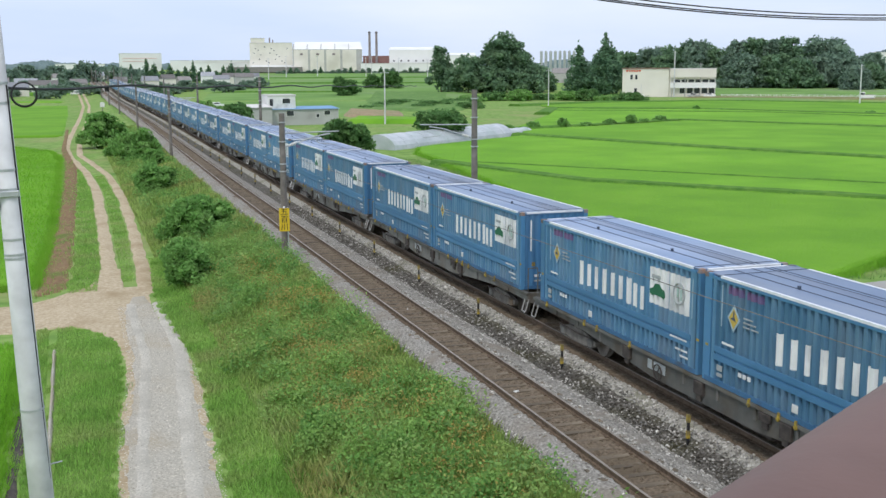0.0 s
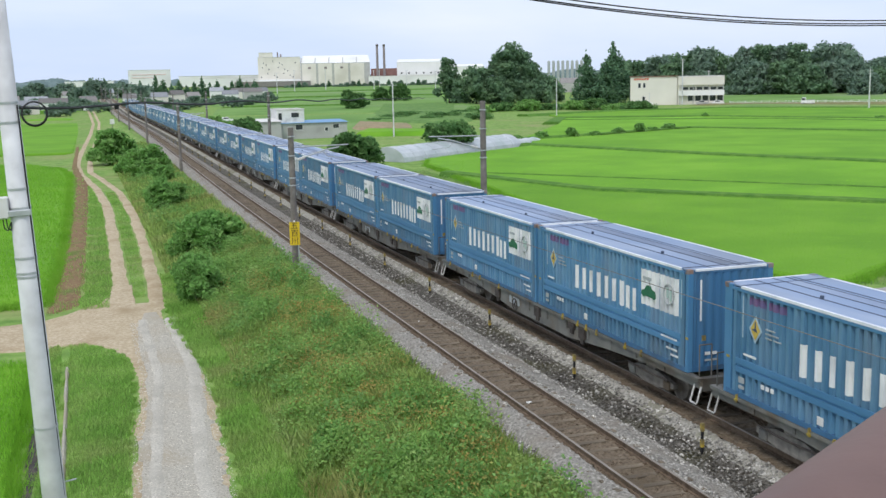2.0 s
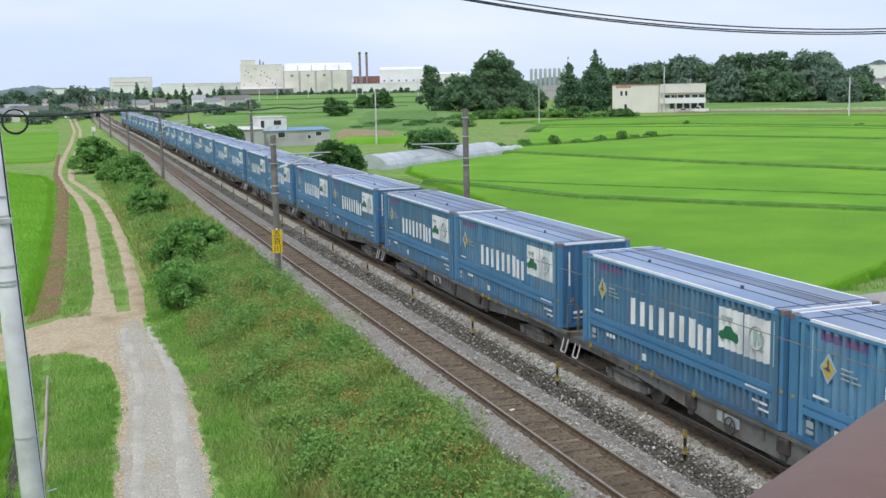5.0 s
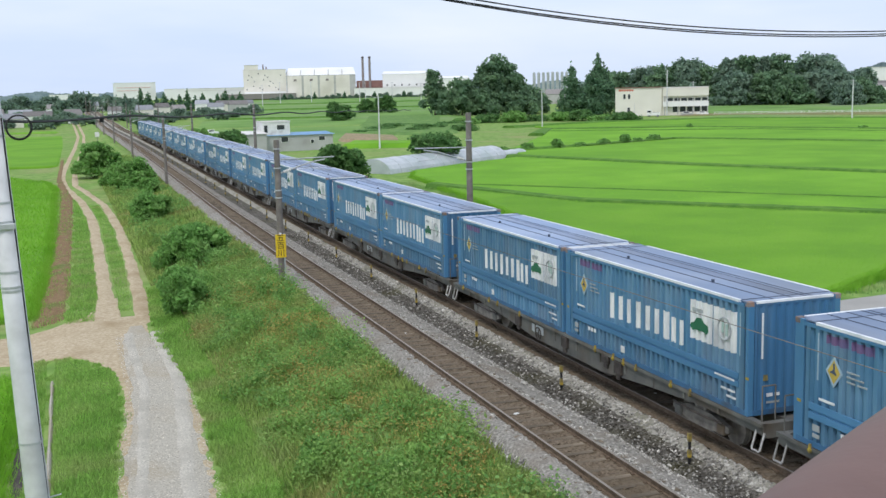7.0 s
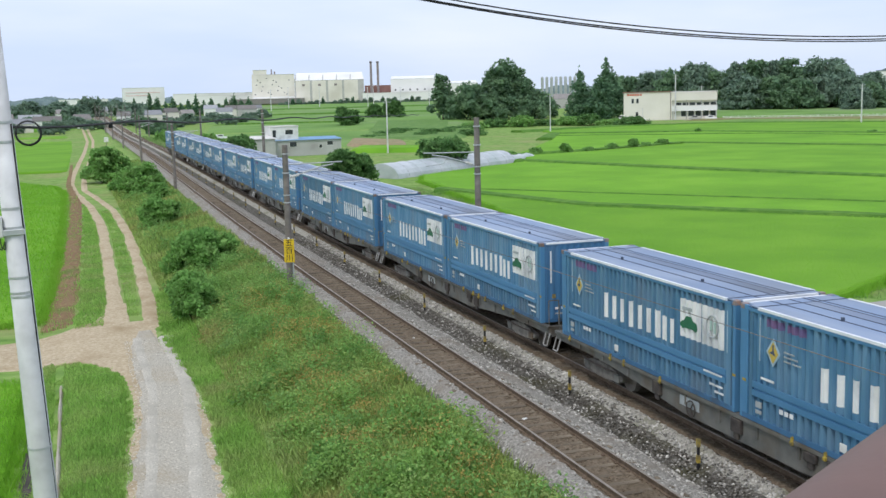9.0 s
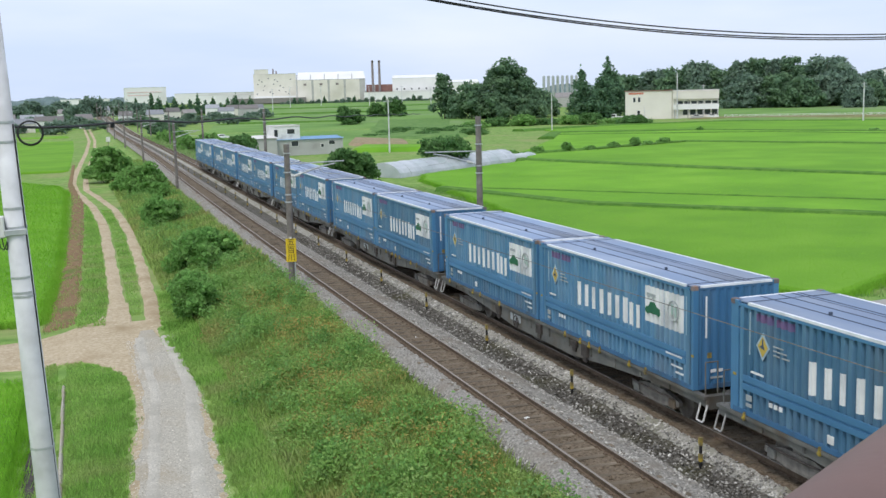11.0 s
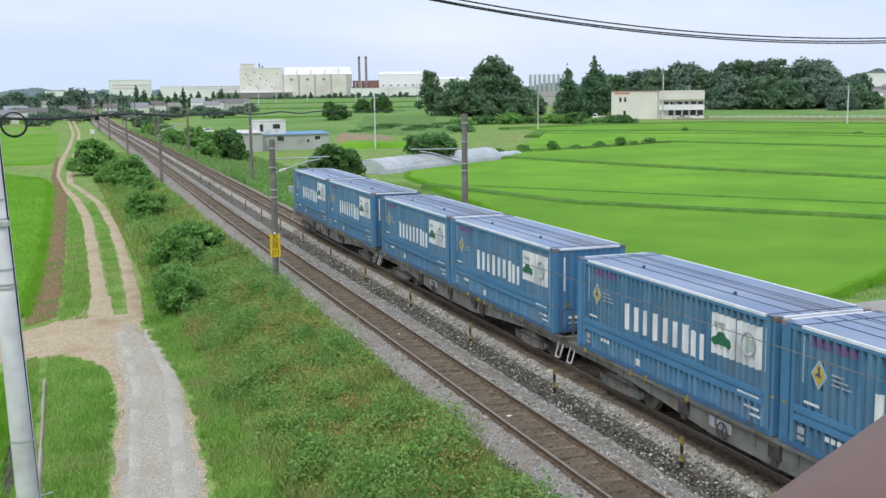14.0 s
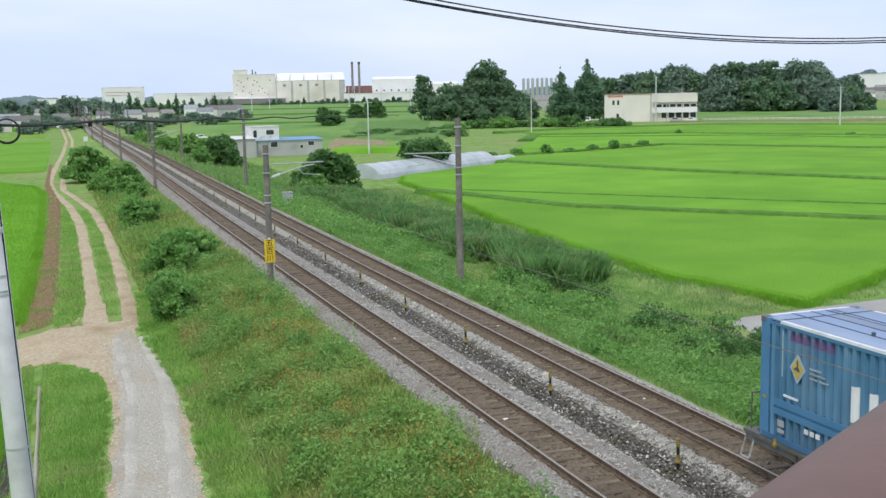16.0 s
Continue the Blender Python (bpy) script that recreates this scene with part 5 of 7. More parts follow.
# ---- utility pole, cables, footbridge handrail ----
def utility_pole():
    root = empty("utility_pole", pose(-0.475, 15.0, gz(-0.66, 15) - 0.1, 0, -2, 0), "pale grey concrete utility pole with a small box", "utility pole")
    b = gz(-0.66, 15) - 0.1
    bm = bmesh.new()
    tube(bm, (0, 0, 0), (0, 0, 13.0), 0.188, 0.105, 20)
    part("shaft", bm, "concrete", root, smooth=True)
    for z in (4.15, 6.2, 6.25, 6.45, 7.1, 7.35, 8.2, 8.45):
        r = 0.188 - 0.083 * (z - b) / 13 + 0.006
        bm = bmesh.new()
        tube(bm, (0, 0, z - b), (0, 0, z - b + 0.03), r, r, 20)
        part("steel_band", bm, "steel", root)
    bm = bmesh.new()
    box(bm, -0.27, -0.13, -0.14, 0.0, 7.0 - b, 7.28 - b)
    boxp = part("junction_box", bevelled(bm, 0.015), "white", root)
    bm = bmesh.new()
    for dx in (-0.22, -0.18):
        pipe(bm, [(dx, -0.07, 7.0 - b), (dx + 0.01, -0.09, 6.88 - b), (dx + 0.05, -0.09, 6.84 - b), (-0.12, -0.1, 6.95 - b)], 0.008, 6)
    part("cable_tail", bm, "black", boxp)
    bm = bmesh.new()
    box(bm, -0.14, 0.13, -0.16, -0.1, 7.02 - b, 7.10 - b)
    part("clamp", bevelled(bm, 0.01), "steel", root)
    bm = bmesh.new()
    pipe(bm, [(0.135, -0.06, 3.0), (0.12, -0.07, 8.0), (0.11, -0.07, 10.2)], 0.012, 6)
    part("earth_wire", bm, "black", root)
    for z, a in ((2.9, 20), (3.45, 200), (4.0, 20), (4.55, 200), (5.1, 20)):
        bm = bmesh.new()
        c, s = math.cos(radians(a)), math.sin(radians(a))
        tube(bm, (0.1 * c, 0.1 * s, z), (0.32 * c, 0.32 * s, z), 0.01, 0.01, 6)
        part("step_bolt", bm, "steel", root)


utility_pole()
root = empty("utility_pole", pose(25.35, 15.0, gz(25.3, 15) - 0.1), "pale grey concrete utility pole beyond the line", "utility pole")
bm = bmesh.new()
tube(bm, (0, 0, 0), (0, 0, 13.6), 0.188, 0.105, 16)
part("shaft", bm, "concrete", root)


def cable(name, a, b, sag, r, label, seg=24, wave=0.0, mat="black"):
    a, b = Vector(a), Vector(b)
    pts = []
    for k in range(seg + 1):
        u = k / seg
        p = a.lerp(b, u)
        p.z -= sag * 4 * u * (1 - u) + wave * math.sin(u * 60)
        pts.append(p)
    bm = bmesh.new()
    sweep(bm, pts, r, 6)
    tagged(part(name, bm, mat), label, "cable", "cables")


cable("cable", (-0.82, 15.0, 8.40), (24, 76, 7.36), 0.0, 0.021, "black overhead cable with a slack loop", 60, 0.03)


def cable_ring():
    bm = bmesh.new()
    for r, dz in ((0.155, 0), (0.148, 0.005)):
        pts = [(r * math.cos(2 * math.pi * k / 32), 0.01 * (r == 0.155), r * math.sin(2 * math.pi * k / 32) + dz) for k in range(33)]
        sweep(bm, pts, 0.011, 6)
    o = part("cable_ring", bm, "black")
    o.matrix_basis = pose(-0.52, 14.9, 8.31)
    tagged(o, "coil of slack black cable hung on the overhead cable", "cable ring")


cable_ring()
bm = bmesh.new()
box(bm, -0.035, 0.035, -0.02, 0.02, 0.0, 0.085)
clampo = part("cable_clamp", bevelled(bm, 0.01), "black")
clampo.matrix_basis = pose(0.61, 18.5, 8.27)
tagged(clampo, "small black clamp hung on the overhead cable", "clamp")
for dz, dy in ((0.03, 0.0), (0.055, 0.2), (0.085, -0.15)):
    cable("cable", (-0.93, 15.0 + dy * 0.4, 11.36 + dz), (25.33, 15.0 + dy * 0.4, 11.36 + dz), 2.03 - dz * 0.4, 0.011, "thin dark overhead wire against the sky", 48)
cable("cable", (9.3, 51.0, 4.72), (9.35, -10, 5.35), 0.05, 0.0065, "thin grey feeder wire strung along the line", 12, 0.0, "concrete_dark")
cable("cable", (9.3, 51.0, 4.72), (10.1, 120, 4.7), 0.25, 0.0065, "thin grey feeder wire strung along the line", 16, 0.0, "concrete_dark")


def footbridge():
    root = empty("footbridge", pose(0.9, 1.25, 8.08, 0, 0, 31), "footbridge parapet with a dull pinkish-brown painted handrail", "footbridge")
    bm = bmesh.new()
    outline = [(-0.15 + 0.19 * math.cos(radians(k)), -0.117 + 0.16 * math.sin(radians(k))) for k in range(0, 360, 12)]
    lo = [bm.verts.new((-4, y, z)) for y, z in outline]
    hi = [bm.verts.new((6, y, z)) for y, z in outline]
    for i in range(len(outline)):
        j = (i + 1) % len(outline)
        bm.faces.new((lo[i], lo[j], hi[j], hi[i]))
    bm.faces.new(hi)
    bm.faces.new(lo[::-1])
    part("handrail", bm, "rail_pink", root, smooth=True)
    for x in (-3.5, -1.5, 0.5, 2.5, 4.5):
        bm = bmesh.new()
        box(bm, x - 0.04, x + 0.04, -0.19, -0.11, -1.1, -0.19)
        part("baluster", bevelled(bm, 0.008), "rail_pink", root)
    bm = bmesh.new()
    box(bm, -4, 6, -2.4, 0.05, -1.35, -1.1)
    part("deck", bm, "concrete_dark", root)
    for x in (-3.4,):
        bm = bmesh.new()
        box(bm, x - 0.35, x + 0.35, -1.9, -0.5, -10.2, -1.35)
        part("pier", bevelled(bm, 0.03), "concrete_dark", root)
    bm = bmesh.new()
    box(bm, 5.2, 5.9, -1.9, -0.5, -9.6, -1.35)
    part("pier", bevelled(bm, 0.03), "concrete_dark", root)


footbridge()


# ---- buildings ----
def block(name, x, y, w, d, h, rz, wall, roof, label, roof_h=0.0, windows=(), z=None, roof_over=0.3, group="", category="building", hip=0.04):
    """A house or hall: walls, a flat or gabled roof, windows as panes in frames: (face, u, z, width, height), face s or w."""
    base = (gz(x, y) if z is None else z) - 0.2
    root = empty(name, pose(x, y, base, 0, 0, rz), label, category, group)
    bm = bmesh.new()
    box(bm, 0, w, 0, d, 0, h)
    part("wall", bm, wall, root)
    bm = bmesh.new()
    o = roof_over
    if roof_h:
        lo = [bm.verts.new(p) for p in ((-o, -o, h + 0.004), (w + o, -o, h + 0.004), (w + o, d + o, h + 0.004), (-o, d + o, h + 0.004))]
        rg = [bm.verts.new(p) for p in ((-o + hip * d, d / 2, h + roof_h), (w + o - hip * d, d / 2, h + roof_h))]
        for f in ((lo[0], lo[1], rg[1], rg[0]), (lo[1], lo[2], rg[1]), (lo[2], lo[3], rg[0], rg[1]), (lo[3], lo[0], rg[0]), lo[::-1]):
            bm.faces.new(f)
    else:
        box(bm, -o, w + o, -o, d + o, h, h + 0.25)
    part("roof", bm, roof, root)
    for face, u, wz, ww, wh in windows:
        bm = bmesh.new()
        if face == "s":
            box(bm, u, u + ww, -0.06, 0.02, wz, wz + wh)
        else:
            box(bm, -0.06, 0.02, u, u + ww, wz, wz + wh)
        win = part("window", bm, "white", root)
        bm = bmesh.new()
        e = 0.08
        if face == "s":
            box(bm, u + e, u + ww - e, -0.075, -0.05, wz + e, wz + wh - e)
        else:
            box(bm, -0.075, -0.05, u + e, u + ww - e, wz + e, wz + wh - e)
        part("pane", bm, "glass", win)
    return root


def polar(dist, bearing):
    """Plan position at a distance and a bearing in degrees clockwise from the line's direction."""
    return dist * math.sin(radians(bearing)), dist * math.cos(radians(bearing))


# workshop house near the line, with a box-shaped upper room and blue sheet roof
block("workshop", 33.0, 205, 16.3, 8.5, 3.2, 4, "greywall", "roofblue", "low grey-sided workshop with a blue sheet roof", 0.45, [("s", 6.0, 1.9, 1.5, 1.1), ("s", 13.4, 2.0, 1.3, 0.9), ("s", 11.8, 1.5, 0.7, 0.8)])
block("workshop", 31.4, 203.2, 4.6, 8.5, 3.7, 4, "greywall", "roofpale", "grey annex with a bright pale sheet roof", 0.5, [])
block("upper_room", 35.6, 206.0, 5.4, 4.6, 2.45, 4, "white", "roofpale", "white box-shaped upper room on the workshop", 0, [("s", 2.8, 1.0, 1.6, 1.0), ("s", 0.3, 0.5, 0.8, 1.5)], z=1.3, roof_over=0.08)

# two-storey white building beyond the paddies
OFF = -29.5
wb = block("office_building", 179.4, 335, 15.6, 14, 9.7, OFF, "cream", "brick", "cream two-storey works building with red roof edge", 0,
           [("s", 2.6, 6.0, 0.9, 1.7), ("s", 4.2, 6.0, 0.9, 1.7), ("s", 4.0, 1.2, 1.0, 2.0)])
for k in range(6):
    bm = bmesh.new()
    box(bm, 1.2 + 0.85 * k, 1.85 + 0.85 * k, -0.08, 0.0, 8.65, 9.25)
    part("sign_bar", bm, "red", wb)
wb2 = block("office_building", 193.2, 327.4, 15.2, 12, 9.5, OFF, "cream", "roofpale", "cream two-storey building wing with window bands", 0,
            [("s", 1.6 + 2.3 * k, 5.0, 2.0, 1.1) for k in range(6)] + [("s", 3.4 + 2.4 * k, 1.3, 2.0, 2.0) for k in range(5)])
bm = bmesh.new()
box(bm, 0.3, 15.3, -1.3, 0, 6.7, 9.4)
part("balcony_front", bm, "cream", wb2)
bm = bmesh.new()
box(bm, 0.3, 15.3, -1.3, 0, 3.2, 4.9)
part("balcony_front", bm, "white_far", wb2)
for u in (0.6, 5.0, 10.0, 14.8):
    bm = bmesh.new()
    box(bm, u, u + 0.25, -1.2, -0.95, 0, 6.7)
    part("column", bm, "greywall", wb2)


def far_box(x, y, w, d, h, rz, wall, roof, label, roof_h=0.0, name="building", category="building", z=None, windows=()):
    return block(name, x, y, w, d, h, rz, wall, roof, label, roof_h, windows, z, 0.2, "far buildings", category)


# factory
FZ = 6.2
fac = far_box(140.5, 889, 34, 30, 23.2, -10, "cream", "roofpale", "tall cream factory tower block with rows of small windows", z=FZ,
              windows=[("s", 2 + 4.2 * (k % 7) + 1.7 * ((k * 7) % 3) * 0.6, 7 + 4.9 * (k // 7) + 1.4 * ((k * 5) % 3), 0.95, 0.95) for k in range(21) if k not in (9, 13, 19)])
bm = bmesh.new()
box(bm, 0.3, 33.7, -3.0, -0.05, 0.0, 5.6)
part("annex", bm, "white_far", fac)
far_box(141.5, 889.5, 11, 24, 3.4, -10, "cream", "roofpale", "cream stair tower on the factory block", z=FZ + 23.5)
for u, hh in ((17, 4.2), (19.5, 2.4)):
    px, py = 140.5 + u * 0.985, 895 - u * 0.17
    root = empty("roof_vent", pose(px, py, FZ + 23.2), "small dark vent stack on the factory roof", "vent", "roof vents")
    bm = bmesh.new()
    tube(bm, (0, 0, 0), (0, 0, hh), 0.6, 0.5, 8)
    part("flue", bm, "chimney", root)
hall = far_box(174, 882.8, 56, 36, 18.0, -14, "greywall", "white_far", "long cream factory hall with a white roof", 6.4, z=FZ)
for k in range(5):
    bm = bmesh.new()
    side = [(-0.3, 18.02), (12.0, 22.3)]
    v = [bm.verts.new((11.2 * k + dx, y, z + dz)) for dz in (0.0, 0.35) for dx, y, z in ((0.0, *side[0]), (0.7, *side[0]), (0.7, *side[1]), (0.0, *side[1]))]
    for q in ((0, 1, 2, 3), (4, 7, 6, 5), (0, 4, 5, 1), (1, 5, 6, 2), (2, 6, 7, 3), (3, 7, 4, 0)):
        bm.faces.new([v[i] for i in q])
    part("roof_rib", bm, "greywall", hall)
for k in range(4):
    bm = bmesh.new()
    box(bm, 13 * k + 1, 13 * k + 12.3, -0.25, 0, 0.5, 17.7)
    part("wall_panel", bm, "cream", hall)
for k in range(3):
    bm = bmesh.new()
    box(bm, 13 * k + 6, 13 * k + 8.2, -0.5, -0.2, 13.4, 15.0)
    part("vent", bm, "chimney", hall)
for k, bx in enumerate((234.5, 240.0)):
    px, py = bx, 868.5 - k
    root = empty("chimney_stack", pose(px, py, FZ), "slim dark steel factory chimney", "chimney", "factory chimneys")
    bm = bmesh.new()
    tube(bm, (0, 0, -1), (0, 0, 32), 1.1, 0.9, 14)
    part("flue", bm, "chimney", root)
    bm = bmesh.new()
    tube(bm, (0, 0, 30.6), (0, 0, 31.4), 1.12, 1.12, 14)
    part("rim", bm, "under", root)
far_box(229.5, 871, 22, 20, 12.5, -15, "brick", "brick", "dark red-clad factory building", z=FZ)
far_box(250, 865, 37, 25, 17.5, -16, "white_far", "white_far", "white factory building with a low roof", 2.5, z=FZ, windows=[("s", 3 + 6 * k, 8, 1.4, 1.4) for k in range(6)])
far_box(224, 858, 62, 10, 6.5, -15, "white_far", "roofpale", "low white factory shed", z=FZ)
far_box(95, 905, 48, 20, 7.5, -8, "white_far", "roofpale", "low white factory shed", z=FZ)
far_box(120, 880, 60, 12, 4.0, -9, "rooftile", "roofpale", "long dark open-sided factory shelter", z=FZ)
far_box(288, 850, 30, 22, 13, -18, "white_far", "white_far", "pale flat-roofed factory block", 2.0, z=FZ)
for k in range(9):
    px, py = polar(900, 24.0 + 0.24 * k)
    root = empty("silo", pose(px, py, FZ), "grey cylindrical storage silo", "silo", "silos")
    bm = bmesh.new()
    tube(bm, (0, 0, -1), (0, 0, 15.4), 1.15, 1.15, 12)
    tube(bm, (0, 0, 15.4), (0, 0, 16.2), 1.15, 0.3, 12)
    part("shell", bm, "steel", root)
px, py = polar(1000, 2.6)
big_hall = far_box(px, py, 35, 25, 15.5, 0, "white_far", "white_far", "large white hall with thin red bands far off", z=7)
for k, (z0, u1) in enumerate(((11.2, 31), (8.6, 23))):
    bm = bmesh.new()
    box(bm, 2, u1, -0.3, -0.02, z0, z0 + 0.45)
    part("red_band", bm, "faded_red", big_hall)
far_box(*polar(960, 5.0), 80, 20, 9, -6, "white_far", "roofpale", "low white halls far off", z=7)
far_box(*polar(1100, -0.5), 45, 20, 7, 0, "white_far", "roofpale", "pale low sheds far off", z=7)
for k, (bearing, dist, w, h, wall) in enumerate([(2.2, 450, 8, 3.0, "cream"), (3.6, 455, 10, 4.6, "cream"), (5.4, 520, 9, 3.2, "greywall"), (6.5, 540, 10, 4.8, "cream"), (7.6, 545, 13, 4.2, "rooftile"), (-3.0, 420, 14, 3.4, "cream"),
                                                 (-1.8, 440, 16, 3.6, "greywall"), (-4.2, 400, 9, 4.4, "white_far"), (0.2, 470, 10, 3.0, "greywall"), (8.9, 560, 8, 4, "greywall")]):
    far_box(*polar(dist, bearing), w * 0.66, 6, h, -5 + 7 * (k % 3), ("white_far", "cream", wall)[k % 3], ("rooftile", "roofgrey")[k % 2], "small farmhouse with a weathered tiled roof", 1.9, "house", "house")
far_box(*polar(560, 24.6), 14, 9, 5, -20, "greywall", "rooftile", "grey farmhouse roof between trees", 2.6, "house", "house")
for k in range(8):
    far_box(*polar(620 + 25 * (k % 3), 40.2 + 0.55 * k), 12, 9, 4 + (k % 3), -35, ("white_far", "greywall", "cream")[k % 3], "rooftile", "small house at the edge of town", 2.0, "house", "house")
far_box(*polar(700, 40.2), 34, 14, 14, -38, "white_far", "roofpale", "white hall at the edge of town")

for k in range(26):
    px, py = polar(838 - 2 * k % 7, 10.4 + 0.31 * k)
    if k % 5 == 2:
        conifer(px, py, 5.5, 4.0, 400 + k, 350, 0.6, "small conifer before the factory")
    else:
        bush(px, py, 2.0 + 0.9 * (k % 4), 6.0, 0.6, 260, 420 + k, "low hedge shrub before the factory", "leaf_haze")
for k, (bearing, dist) in enumerate(((-4.6, 425), (-3.6, 455), (-2.4, 470), (4.6, 505), (7.1, 520), (8.2, 530), (1.2, 560), (-0.6, 540))):
    far_box(*polar(dist, bearing), 6 + 1.5 * (k % 3), 6, 3.6 + 0.7 * (k % 2), -8 + 6 * (k % 4), ("cream", "white_far", "greywall")[k % 3], ("roofgrey", "rooftile")[k % 2], "two-storey farmhouse with a grey tiled roof", 2.0, "house", "house",
            windows=[("s", 1.5 + 2.6 * q, 1.0, 1.3, 1.2) for q in range(3)])
for k in range(17):
    px, py = polar(600 + 14 * (k % 4), 2.7 + 0.38 * k)
    conifer(px, py, (7.5, 9.5, 6.5, 8.5, 11.0)[k % 5] * (1.5 if k == 3 else 1), 5.5, 120 + k, 900, 0.6, "dark pointed garden conifer far off")
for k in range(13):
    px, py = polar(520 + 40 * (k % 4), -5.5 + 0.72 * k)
    tree(px, py, (8, 10, 7, 9)[k % 4], 17, 150 + k, 1300, 0.9, "dark tree in a hazy far wood", 0.0, "leaf_haze")
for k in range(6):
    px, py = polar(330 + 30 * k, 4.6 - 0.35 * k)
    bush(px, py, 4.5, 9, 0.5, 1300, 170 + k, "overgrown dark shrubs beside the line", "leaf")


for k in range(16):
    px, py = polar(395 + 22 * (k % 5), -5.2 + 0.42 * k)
    bush(px, py, 3.4 + 0.7 * (k % 3), 10, 0.5, 900, 230 + k, "hazy green trees between farmhouses", "leaf_haze")
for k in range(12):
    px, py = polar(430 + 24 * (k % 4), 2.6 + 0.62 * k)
    bush(px, py, 3.0 + 0.8 * (k % 3), 9, 0.5, 900, 250 + k, "hazy green garden trees by the farmhouses", "leaf_haze")


def woods(dist, b0, b1, h, seed, mat, label, lift=0.0, step=0.1):
    """A far wood as one lumpy band."""
    rng = np.random.RandomState(seed)
    bs = np.arange(b0, b1, step)
    hh = h * (0.72 + 0.28 * np.sin(bs * 1.3 + seed) * np.sin(bs * 0.61 + 2) + 0.04 * np.sin(bs * 5.7) + 0.025 * rng.normal(size=len(bs)))
    rows_ = []
    for depth, f in ((-14, 0.0), (-8, 0.62), (0, 0.95), (10, 1.0), (30, 0.7)):
        d = dist + depth + rng.normal(0, 2, len(bs))
        x, y = d * np.sin(np.radians(bs)), d * np.cos(np.radians(bs))
        rows_.append(np.stack([x, y, ground_z(x, y) - 1 + lift + hh * f * (1 + 0.02 * rng.normal(size=len(bs)))], 1))
    V = np.stack(rows_)
    n, m = V.shape[:2]
    a = (np.arange(n - 1)[:, None] * m + np.arange(m - 1)).ravel()
    o = new("far_woods", raw_mesh(V.reshape(-1, 3), np.stack([a, a + m, a + m + 1, a + 1], 1), mat))
    tagged(o, label, "woods", "far woods", "stuff")


woods(1450, -30, 50, 13, 3, "haze_tree", "dark woods along the horizon with haze painted in", 0, 0.06)
woods(1150, -30, 2.0, 8.5, 4, "haze_tree", "dark woods along the horizon with haze painted in", 0, 0.06)
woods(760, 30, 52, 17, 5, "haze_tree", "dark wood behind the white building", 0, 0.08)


def hills(dist, b0, b1, h, seed, label):
    bs = np.linspace(b0, b1, 120)
    u = (bs - b0) / (b1 - b0)
    hh = h * np.clip(u * 4, 0, 1) * (0.62 + 0.25 * np.sin(bs * 0.55 + seed) + 0.1 * np.sin(bs * 1.7) + 0.03 * np.sin(bs * 6))
    V = np.stack([np.stack([(dist + d) * np.sin(np.radians(bs)), (dist + d) * np.cos(np.radians(bs)), f * hh + 2], 1) for d, f in ((0, 0), (300, 0.75), (600, 1.0))])
    m = len(bs)
    a = (np.arange(2)[:, None] * m + np.arange(m - 1)).ravel()
    tagged(new("backdrop_hills", raw_mesh(V.reshape(-1, 3), np.stack([a, a + m, a + m + 1, a + 1], 1), "hill_haze", True)), label, "hills", kind="structure")


hills(2600, 38.2, 62, 110, 1.0, "low hills painted haze blue")
hills(4000, 22, 60, 75, 3.0, "faint mountains on the horizon, painted haze blue")

# road guard fence, poles and small things across the fields
fence = empty("guard_fence", pose(0, 0, 0), "low white roadside guard fence", "fence")
pts = [(207 + (264 - 207) * u, 317 + (267 - 317) * u) for u in np.linspace(0, 1, 31)]
for a, b in zip(pts[:-1], pts[1:]):
    bm = bmesh.new()
    tube(bm, (a[0], a[1], gz(*a) - 0.1), (a[0], a[1], gz(*a) + 1.05), 0.09, 0.09, 6)
    part("post", bm, "white_far", fence)
    bm = bmesh.new()
    for dz in (0.5, 0.9):
        tube(bm, (a[0], a[1], gz(*a) + dz), (b[0], b[1], gz(*b) + dz), 0.05, 0.05, 5)
    part("guard_rail", bm, "white_far", fence)


def far_pole(x, y, h, arms=1, r=0.16):
    root = empty("utility_pole", pose(x, y, gz(x, y) - 0.2), "thin grey concrete utility pole across the fields", "utility pole", "far utility poles")
    bm = bmesh.new()
    tube(bm, (0, 0, 0), (0, 0, h), r, r * 0.7, 8)
    part("shaft", bm, "concrete", root)
    for k in range(arms):
        bm = bmesh.new()
        box(bm, -0.9, 0.9, -0.06, 0.06, h - 0.5 - 0.9 * k, h - 0.38 - 0.9 * k)
        part("crossarm", bm, "steel", root)


far_pole(57.4, 202, 10.4)
far_pole(123.8, 273, 10.5)
far_pole(211, 254, 11.4, 2, 0.22)
far_pole(193.6, 325.0, 15.5, 2, 0.24)
far_pole(201.5, 321.5, 11.5, 1, 0.16)
far_pole(184.5, 331.0, 4.5, 0, 0.1)
for k, (b, d, h) in enumerate([(15.2, 760, 14), (14.9, 700, 13), (9.9, 640, 13), (16.6, 620, 13), (10.8, 700, 14), (12.4, 730, 14), (18.1, 650, 12)]):
    far_pole(*polar(d, b), h, 1, 0.25)


